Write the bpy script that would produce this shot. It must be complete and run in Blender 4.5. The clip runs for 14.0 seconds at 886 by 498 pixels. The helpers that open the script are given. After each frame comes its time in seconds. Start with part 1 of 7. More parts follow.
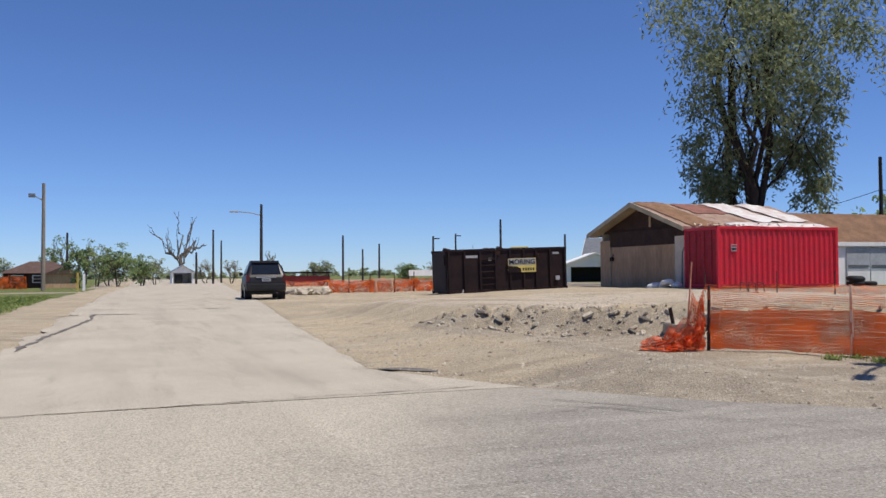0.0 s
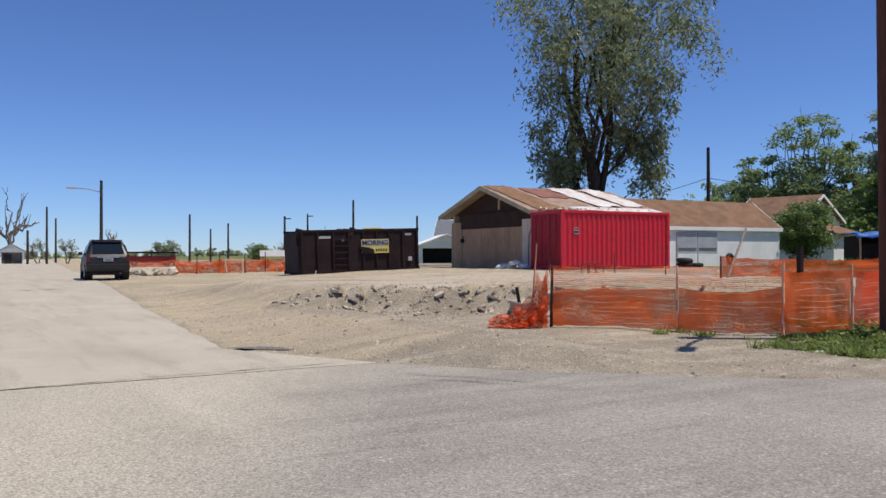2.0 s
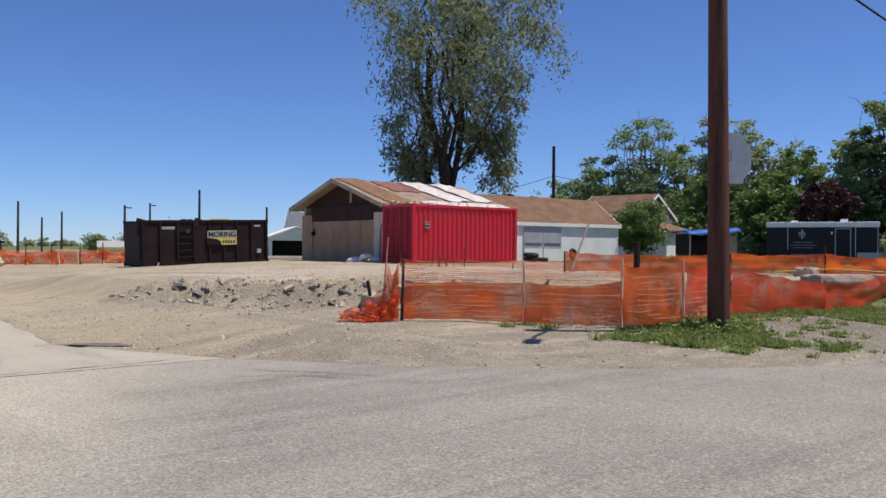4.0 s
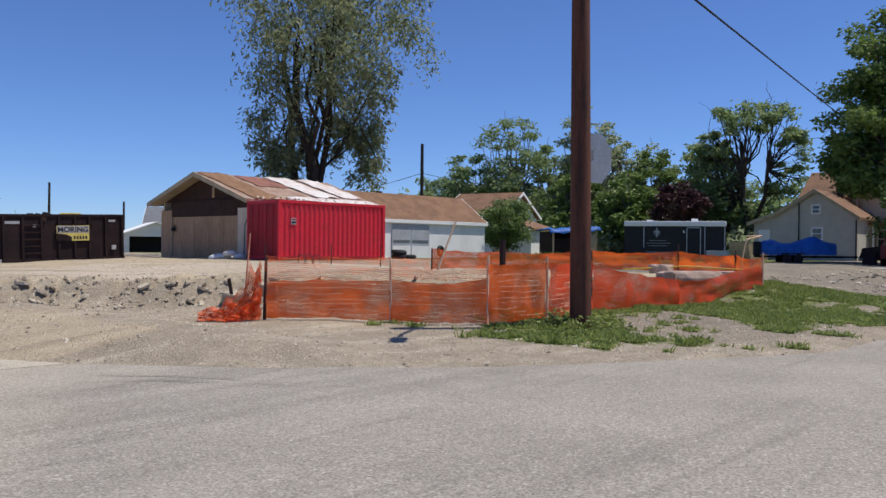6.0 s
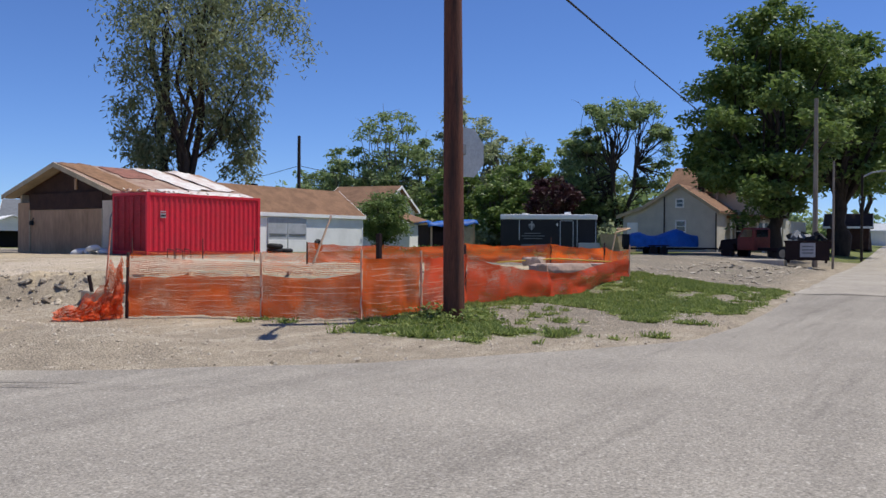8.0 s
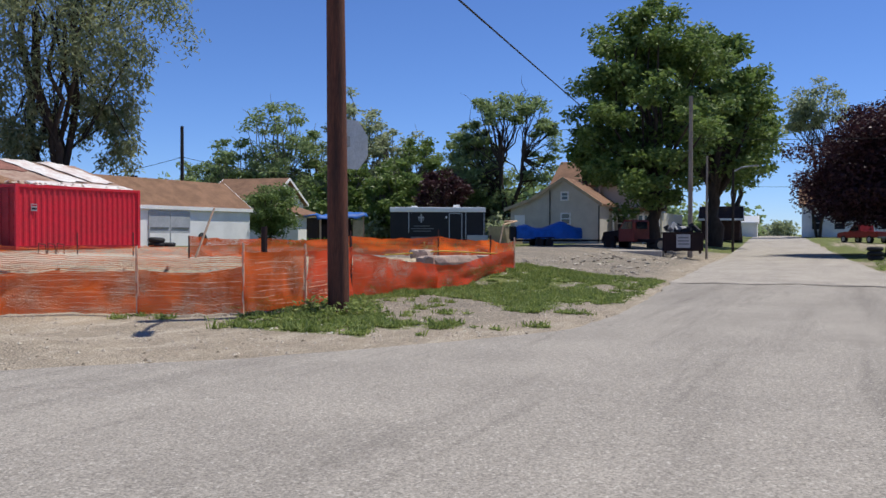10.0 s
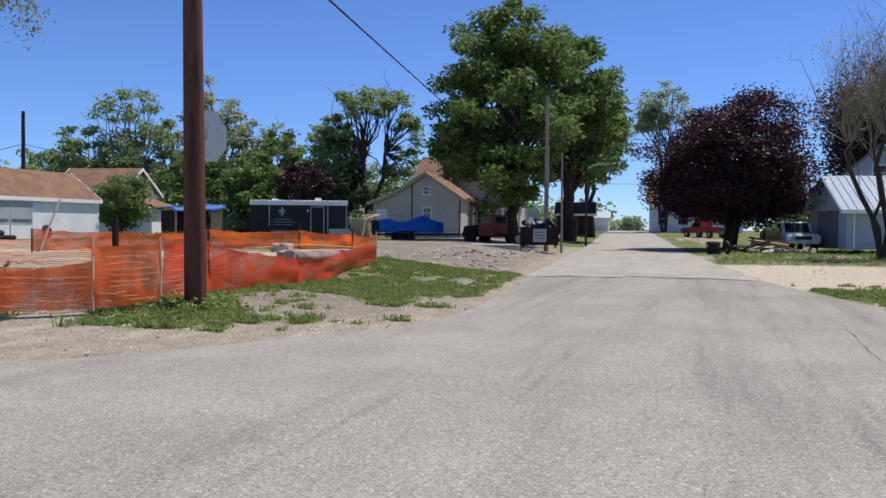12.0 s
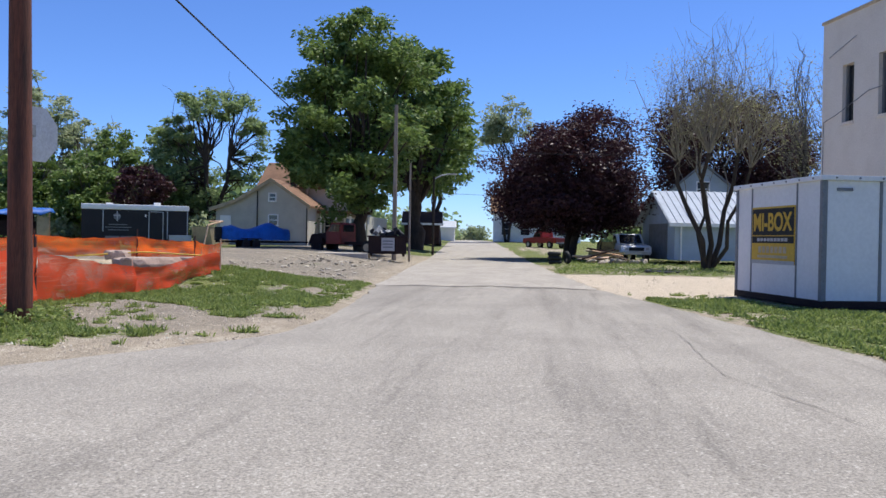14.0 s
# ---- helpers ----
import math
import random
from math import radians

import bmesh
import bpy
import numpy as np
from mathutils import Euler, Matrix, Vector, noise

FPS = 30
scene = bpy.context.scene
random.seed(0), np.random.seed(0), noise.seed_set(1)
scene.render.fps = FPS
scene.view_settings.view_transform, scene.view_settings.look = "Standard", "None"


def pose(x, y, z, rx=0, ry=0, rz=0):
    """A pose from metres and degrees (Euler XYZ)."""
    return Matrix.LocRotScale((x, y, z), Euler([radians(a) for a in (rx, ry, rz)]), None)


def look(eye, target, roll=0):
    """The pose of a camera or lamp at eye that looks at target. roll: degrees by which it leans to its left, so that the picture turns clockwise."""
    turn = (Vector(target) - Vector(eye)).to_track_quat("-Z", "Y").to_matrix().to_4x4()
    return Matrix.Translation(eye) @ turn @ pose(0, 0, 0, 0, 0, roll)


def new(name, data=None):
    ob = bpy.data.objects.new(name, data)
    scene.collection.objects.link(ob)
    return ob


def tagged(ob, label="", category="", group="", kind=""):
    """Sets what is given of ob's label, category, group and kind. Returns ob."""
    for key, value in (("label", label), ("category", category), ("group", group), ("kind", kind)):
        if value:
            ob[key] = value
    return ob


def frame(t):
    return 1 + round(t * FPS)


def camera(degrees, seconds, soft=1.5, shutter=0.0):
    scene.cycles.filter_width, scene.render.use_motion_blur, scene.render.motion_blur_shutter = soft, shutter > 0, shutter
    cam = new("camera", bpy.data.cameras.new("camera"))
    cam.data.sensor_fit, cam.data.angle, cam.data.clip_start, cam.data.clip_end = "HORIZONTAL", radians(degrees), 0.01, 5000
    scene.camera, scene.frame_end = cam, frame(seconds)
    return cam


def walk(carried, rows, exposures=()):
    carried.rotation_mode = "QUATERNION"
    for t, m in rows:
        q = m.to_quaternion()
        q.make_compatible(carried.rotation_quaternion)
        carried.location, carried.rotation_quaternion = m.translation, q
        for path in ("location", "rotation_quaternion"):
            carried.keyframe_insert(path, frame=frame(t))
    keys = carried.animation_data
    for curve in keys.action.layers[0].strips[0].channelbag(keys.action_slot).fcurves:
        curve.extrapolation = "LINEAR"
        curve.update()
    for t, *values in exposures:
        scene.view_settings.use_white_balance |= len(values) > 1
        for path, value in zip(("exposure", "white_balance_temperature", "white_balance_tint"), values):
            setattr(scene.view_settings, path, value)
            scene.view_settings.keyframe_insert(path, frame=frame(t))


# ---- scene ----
cam = camera(54.73, 14.0)
PATH = [
    (0.0, pose(0.090, 0.281, 1.248, 91.74, 0.37, -20.85)),
    (0.5, pose(0.063, 0.234, 1.246, 91.42, 0.41, -22.86)),
    (1.0, pose(-0.000, 0.141, 1.240, 91.06, 0.39, -25.34)),
    (1.5, pose(-0.053, 0.057, 1.236, 90.72, 0.29, -27.92)),
    (2.0, pose(-0.078, 0.025, 1.237, 90.43, 0.13, -30.72)),
    (2.5, pose(-0.087, 0.034, 1.229, 90.25, -0.09, -33.24)),
    (3.0, pose(-0.105, 0.035, 1.241, 90.11, -0.25, -35.87)),
    (5.5, pose(0.108, 0.185, 1.234, 89.94, -0.56, -47.20)),
    (6.0, pose(0.136, 0.204, 1.240, 89.88, -0.59, -49.41)),
    (6.5, pose(0.209, 0.228, 1.230, 89.86, -0.49, -51.28)),
    (7.0, pose(0.206, 0.180, 1.249, 89.72, -0.45, -53.34)),
    (7.5, pose(0.250, 0.186, 1.247, 89.61, -0.40, -55.30)),
    (8.0, pose(0.274, 0.182, 1.256, 89.48, -0.35, -57.43)),
    (10.5, pose(0.336, 0.078, 1.249, 88.93, -0.00, -66.50)),
    (11.0, pose(0.312, 0.058, 1.252, 88.82, 0.06, -68.46)),
    (11.5, pose(0.268, 0.033, 1.261, 88.71, -0.08, -70.81)),
    (12.0, pose(0.232, 0.041, 1.264, 88.64, -0.37, -73.88)),
    (12.5, pose(0.291, 0.082, 1.273, 88.63, -0.67, -76.74)),
    (13.0, pose(0.339, 0.096, 1.278, 88.73, -0.90, -79.70)),
    (13.5, pose(0.342, 0.125, 1.269, 88.97, -0.95, -82.03)),
    (14.0, pose(0.354, 0.145, 1.278, 89.32, -1.02, -84.12)),
]
walk(cam, PATH, [(0.0, -0.08, 6500, 10), (6.5, -0.04, 6400, 10), (8.0, -0.01, 6350, 10), (10.5, 0.05, 6300, 10), (12.0, 0.14, 6280, 10), (13.0, 0.15, 6260, 10), (13.5, 0.29, 6220, 10), (14.0, 0.35, 6180, 10)])

# ---- light ----
SUN_AZ, SUN_EL = 132.0, 67.0
world = bpy.data.worlds.new("world")
scene.world = world
world.use_nodes = True
wn = world.node_tree
sky = wn.nodes.new("ShaderNodeTexSky")
sky.sky_type = 'NISHITA'
sky.sun_disc = False
sky.sun_elevation, sky.sun_rotation = radians(SUN_EL), radians(SUN_AZ)
sky.altitude, sky.air_density, sky.dust_density, sky.ozone_density = 300, 0.8, 0.0, 5.0
deep = wn.nodes.new("ShaderNodeMix")
deep.data_type, deep.blend_type = 'RGBA', 'MULTIPLY'
deep.inputs[0].default_value, deep.inputs[7].default_value = 1.0, (0.755, 0.905, 1.235, 1)
wn.links.new(sky.outputs[0], deep.inputs[6])
wn.links.new(deep.outputs[2], wn.nodes["Background"].inputs[0])
wn.nodes["Background"].inputs[1].default_value = 0.102
sun_data = bpy.data.lights.new("sun", 'SUN')
sun_data.energy, sun_data.angle, sun_data.color = 4.6, radians(0.55), (1.0, 0.94, 0.84)
sun = new("sun", sun_data)
sa, se = radians(SUN_AZ), radians(SUN_EL)
SUN_DIR = Vector((math.sin(sa) * math.cos(se), math.cos(sa) * math.cos(se), math.sin(se)))
sun.matrix_world = look(SUN_DIR * 100, (0, 0, 0))


# ---- materials ----
def mat(name, color, rough=0.7, metal=0.0, vary=0.25, scale=3.0, fine=40.0, bump=0.15, second=None, amount=0.35, stretch=(1, 1, 1), spec=0.4, per_object=0.0):
    """A surface with broad stains, fine grain and relief, in object space (metres)."""
    m = bpy.data.materials.new(name)
    m.use_nodes = True
    t = m.node_tree
    n, l = t.nodes, t.links
    b = n["Principled BSDF"]
    tc = n.new("ShaderNodeTexCoord")
    mp = n.new("ShaderNodeMapping")
    mp.inputs["Scale"].default_value = stretch
    l.new(tc.outputs["Object"], mp.inputs[0])
    a = n.new("ShaderNodeTexNoise")
    a.inputs["Scale"].default_value, a.inputs["Detail"].default_value, a.inputs["Roughness"].default_value = scale, 6, 0.62
    f = n.new("ShaderNodeTexNoise")
    f.inputs["Scale"].default_value, f.inputs["Detail"].default_value = fine, 3
    l.new(mp.outputs[0], a.inputs[0])
    l.new(mp.outputs[0], f.inputs[0])
    ramp = n.new("ShaderNodeValToRGB")
    ramp.color_ramp.elements[0].position, ramp.color_ramp.elements[1].position = 0.42, 0.62
    l.new(a.outputs[0], ramp.inputs[0])
    mix = n.new("ShaderNodeMix")
    mix.data_type = 'RGBA'
    c2 = second or [c * (1 - vary) for c in color]
    mix.inputs[6].default_value, mix.inputs[7].default_value = (*color, 1), (*c2, 1)
    sc = n.new("ShaderNodeMath")
    sc.operation = 'MULTIPLY'
    sc.inputs[1].default_value = 1.0 if second is None else amount * 2
    sc.use_clamp = True
    l.new(ramp.outputs[0], sc.inputs[0])
    l.new(sc.outputs[0], mix.inputs[0])
    hv = n.new("ShaderNodeHueSaturation")
    mr = n.new("ShaderNodeMapRange")
    mr.inputs[3].default_value, mr.inputs[4].default_value = 1 - vary * 0.7, 1 + vary * 0.7
    mr.inputs[1].default_value, mr.inputs[2].default_value = 0.3, 0.7
    l.new(f.outputs[0], mr.inputs[0])
    if per_object:
        oi = n.new("ShaderNodeObjectInfo")
        po = n.new("ShaderNodeMapRange")
        po.inputs[3].default_value, po.inputs[4].default_value = 1 - per_object, 1 + per_object
        l.new(oi.outputs["Random"], po.inputs[0])
        mu = n.new("ShaderNodeMath")
        mu.operation = 'MULTIPLY'
        l.new(mr.outputs[0], mu.inputs[0])
        l.new(po.outputs[0], mu.inputs[1])
        l.new(mu.outputs[0], hv.inputs["Value"])
    else:
        l.new(mr.outputs[0], hv.inputs["Value"])
    l.new(mix.outputs[2], hv.inputs["Color"])
    l.new(hv.outputs[0], b.inputs["Base Color"])
    b.inputs["Roughness"].default_value, b.inputs["Metallic"].default_value = rough, metal
    b.inputs["Specular IOR Level"].default_value = spec
    if bump:
        bp = n.new("ShaderNodeBump")
        bp.inputs["Strength"].default_value, bp.inputs["Distance"].default_value = bump, 0.02
        l.new(f.outputs[0], bp.inputs["Height"])
        l.new(bp.outputs[0], b.inputs["Normal"])
    return m


def leaf_mat(name, color, other, trans=0.35):
    m = bpy.data.materials.new(name)
    m.use_nodes = True
    n, l = m.node_tree.nodes, m.node_tree.links
    b = n["Principled BSDF"]
    g = n.new("ShaderNodeNewGeometry")
    mix = n.new("ShaderNodeMix")
    mix.data_type = 'RGBA'
    mix.inputs[6].default_value, mix.inputs[7].default_value = (*color, 1), (*other, 1)
    l.new(g.outputs["Random Per Island"], mix.inputs[0])
    l.new(mix.outputs[2], b.inputs["Base Color"])
    b.inputs["Roughness"].default_value = 0.5
    b.inputs["Specular IOR Level"].default_value = 0.3
    tr = n.new("ShaderNodeBsdfTranslucent")
    l.new(mix.outputs[2], tr.inputs[0])
    ms = n.new("ShaderNodeMixShader")
    ms.inputs[0].default_value = trans
    l.new(b.outputs[0], ms.inputs[1])
    l.new(tr.outputs[0], ms.inputs[2])
    l.new(ms.outputs[0], n["Material Output"].inputs[0])
    return m


def ground_mat():
    """Dirt and gravel, with grass and pale crushed stone where the cover attribute says."""
    m = bpy.data.materials.new("ground_cover")
    m.use_nodes = True
    n, l = m.node_tree.nodes, m.node_tree.links
    b = n["Principled BSDF"]
    tc = n.new("ShaderNodeTexCoord")
    at = n.new("ShaderNodeAttribute")
    at.attribute_name = "cover"
    sep = n.new("ShaderNodeSeparateColor")
    l.new(at.outputs["Color"], sep.inputs[0])

    def noise_tex(scale, detail=5, rough=0.6):
        x = n.new("ShaderNodeTexNoise")
        x.inputs["Scale"].default_value, x.inputs["Detail"].default_value, x.inputs["Roughness"].default_value = scale, detail, rough
        l.new(tc.outputs["Object"], x.inputs[0])
        return x

    def ramp(src, p0, p1, c0=(0, 0, 0, 1), c1=(1, 1, 1, 1)):
        r = n.new("ShaderNodeValToRGB")
        r.color_ramp.elements[0].position, r.color_ramp.elements[1].position = p0, p1
        r.color_ramp.elements[0].color, r.color_ramp.elements[1].color = c0, c1
        l.new(src, r.inputs[0])
        return r

    def blend(fac, c0, c1):
        x = n.new("ShaderNodeMix")
        x.data_type = 'RGBA'
        for k, v in ((0, fac), (6, c0), (7, c1)):
            if isinstance(v, tuple):
                x.inputs[k].default_value = v
            else:
                l.new(v, x.inputs[k])
        return x.outputs[2]

    def edge(src, tex, soft=0.12, w=0.5):
        """Cover plus noise, cut at one half."""
        a = n.new("ShaderNodeMath")
        a.operation = 'MULTIPLY_ADD'
        a.inputs[1].default_value, a.inputs[2].default_value = w, -w / 2
        l.new(tex.outputs[0], a.inputs[0])
        s = n.new("ShaderNodeMath")
        l.new(src, s.inputs[0])
        l.new(a.outputs[0], s.inputs[1])
        return ramp(s.outputs[0], 0.5 - soft, 0.5 + soft).outputs[0]

    big, mid, fin, peb = noise_tex(0.35), noise_tex(1.9), noise_tex(14), noise_tex(55, 2)
    dirt = blend(ramp(mid.outputs[0], 0.4, 0.62).outputs[0], (0.375, 0.315, 0.235, 1), (0.3, 0.252, 0.19, 1))
    tan = blend(ramp(big.outputs[0], 0.42, 0.6).outputs[0], (0.52, 0.42, 0.28, 1), (0.43, 0.35, 0.24, 1))
    pale = blend(ramp(fin.outputs[0], 0.4, 0.65).outputs[0], (0.57, 0.48, 0.37, 1), (0.47, 0.395, 0.3, 1))
    grass = blend(ramp(fin.outputs[0], 0.38, 0.62).outputs[0], (0.17, 0.19, 0.06, 1), (0.11, 0.13, 0.045, 1))
    grass = blend(ramp(big.outputs[0], 0.5, 0.7).outputs[0], grass, (0.19, 0.2, 0.07, 1))
    c = blend(edge(sep.outputs[2], mid, 0.3), dirt, tan)
    streak = n.new("ShaderNodeMapping")
    streak.inputs["Rotation"].default_value, streak.inputs["Scale"].default_value = (0, 0, 0.7), (0.35, 1.3, 1)
    l.new(tc.outputs["Object"], streak.inputs[0])
    rut = noise_tex(1.5, 7, 0.7)
    l.new(streak.outputs[0], rut.inputs[0])
    c = blend(ramp(rut.outputs[0], 0.52, 0.66, (0, 0, 0, 1), (0.6, 0.6, 0.6, 1)).outputs[0], c, (0.53, 0.46, 0.36, 1))
    c = blend(ramp(rut.outputs[0], 0.34, 0.46, (0.6, 0.6, 0.6, 1), (0, 0, 0, 1)).outputs[0], c, (0.29, 0.243, 0.18, 1))
    c = blend(edge(at.outputs["Alpha"], mid, 0.3), c, blend(ramp(fin.outputs[0], 0.4, 0.62).outputs[0], (0.27, 0.235, 0.185, 1), (0.2, 0.172, 0.135, 1)))
    c = blend(ramp(noise_tex(4.5, 8, 0.75).outputs[0], 0.58, 0.76).outputs[0], c, (0.24, 0.2, 0.15, 1))
    c = blend(ramp(noise_tex(9, 6, 0.7).outputs[0], 0.6, 0.7).outputs[0], c, (0.58, 0.5, 0.4, 1))
    c = blend(edge(sep.outputs[1], mid, 0.15), c, pale)
    c = blend(edge(sep.outputs[0], fin, 0.1, 0.8), c, grass)
    hv = n.new("ShaderNodeHueSaturation")
    mr = n.new("ShaderNodeMapRange")
    mr.inputs[1].default_value, mr.inputs[2].default_value, mr.inputs[3].default_value, mr.inputs[4].default_value = 0.3, 0.7, 0.6, 1.4
    l.new(peb.outputs[0], mr.inputs[0])
    l.new(mr.outputs[0], hv.inputs["Value"])
    l.new(c, hv.inputs["Color"])
    l.new(hv.outputs[0], b.inputs["Base Color"])
    b.inputs["Roughness"].default_value = 0.95
    b.inputs["Specular IOR Level"].default_value = 0.15
    add = n.new("ShaderNodeMath")
    l.new(fin.outputs[0], add.inputs[0])
    l.new(peb.outputs[0], add.inputs[1])
    bp = n.new("ShaderNodeBump")
    bp.inputs["Strength"].default_value, bp.inputs["Distance"].default_value = 0.7, 0.05
    l.new(add.outputs[0], bp.inputs["Height"])
    l.new(bp.outputs[0], b.inputs["Normal"])
    return m


def road_mat(name, light, dark, stain, chips, patch=0.25, along=(0.2, 1, 1), dust=None):
    """Worn chip-seal: coarse speckle of stones, long wear and darker patches."""
    m = bpy.data.materials.new(name)
    m.use_nodes = True
    n, l = m.node_tree.nodes, m.node_tree.links
    b = n["Principled BSDF"]
    tc = n.new("ShaderNodeTexCoord")

    def tex(scale, detail, stretch=(1, 1, 1), rough=0.6):
        mp = n.new("ShaderNodeMapping")
        mp.inputs["Scale"].default_value = stretch
        l.new(tc.outputs["Object"], mp.inputs[0])
        x = n.new("ShaderNodeTexNoise")
        x.inputs["Scale"].default_value, x.inputs["Detail"].default_value, x.inputs["Roughness"].default_value = scale, detail, rough
        l.new(mp.outputs[0], x.inputs[0])
        return x.outputs[0]

    def mixed(fac, c0, c1, p0, p1, top=1.0):
        r = n.new("ShaderNodeMapRange")
        r.inputs[1].default_value, r.inputs[2].default_value, r.inputs[4].default_value = p0, p1, top
        l.new(fac, r.inputs[0])
        x = n.new("ShaderNodeMix")
        x.data_type = 'RGBA'
        l.new(r.outputs[0], x.inputs[0])
        for k, v in ((6, c0), (7, c1)):
            if isinstance(v, tuple):
                x.inputs[k].default_value = v
            else:
                l.new(v, x.inputs[k])
        return x.outputs[2]

    c = mixed(tex(0.5, 6), (*light, 1), (*dark, 1), 0.38, 0.64)
    c = mixed(tex(1.1, 5, along), c, (*stain, 1), 0.5, 0.75, patch)
    c = mixed(tex(2.6, 6, along, 0.7), c, (*stain, 1), 0.55, 0.72, patch)
    c = mixed(tex(3.5, 7, (1, 1, 1), 0.75), c, (*stain, 1), 0.6, 0.75, patch)
    if dust:
        # pale tan dust carried across the junction, thinning out eastward
        sx = n.new("ShaderNodeSeparateXYZ")
        l.new(tc.outputs["Object"], sx.inputs[0])
        reach = n.new("ShaderNodeMath")
        reach.operation = 'MULTIPLY_ADD'
        reach.inputs[1].default_value = 3.0
        slant = n.new("ShaderNodeMath")
        slant.operation = 'MULTIPLY_ADD'
        slant.inputs[1].default_value = -0.8
        l.new(sx.outputs[1], slant.inputs[0])
        l.new(sx.outputs[0], slant.inputs[2])
        l.new(tex(0.45, 5), reach.inputs[0])
        l.new(slant.outputs[0], reach.inputs[2])
        c = mixed(reach.outputs[0], mixed(tex(0.8, 6, (1, 0.15, 1)), (*dust, 1), (dust[0] * 0.84, dust[1] * 0.84, dust[2] * 0.84, 1), 0.4, 0.65), c, -2.6, 0.2)
    # coarse aggregate: mostly mid stones, some pale and some dark ones
    sp = tex(chips, 2)
    vo = n.new("ShaderNodeTexVoronoi")
    vo.inputs["Scale"].default_value = chips * 0.8
    l.new(tc.outputs["Object"], vo.inputs[0])
    sv = n.new("ShaderNodeSeparateColor")
    l.new(vo.outputs["Color"], sv.inputs[0])
    c = mixed(sv.outputs[0], c, (0.52, 0.48, 0.42, 1), 0.88, 0.99, 0.45)
    c = mixed(sv.outputs[1], c, (0.13, 0.117, 0.1, 1), 0.9, 0.99, 0.4)
    hv = n.new("ShaderNodeHueSaturation")
    mr = n.new("ShaderNodeMapRange")
    mr.inputs[1].default_value, mr.inputs[2].default_value, mr.inputs[3].default_value, mr.inputs[4].default_value = 0.3, 0.7, 0.62, 1.38
    l.new(sp, mr.inputs[0])
    l.new(mr.outputs[0], hv.inputs["Value"])
    l.new(c, hv.inputs["Color"])
    l.new(hv.outputs[0], b.inputs["Base Color"])
    b.inputs["Roughness"].default_value = 0.9
    b.inputs["Specular IOR Level"].default_value = 0.2
    bp = n.new("ShaderNodeBump")
    bp.inputs["Strength"].default_value, bp.inputs["Distance"].default_value = 0.5, 0.012
    l.new(sp, bp.inputs["Height"])
    l.new(bp.outputs[0], b.inputs["Normal"])
    return m


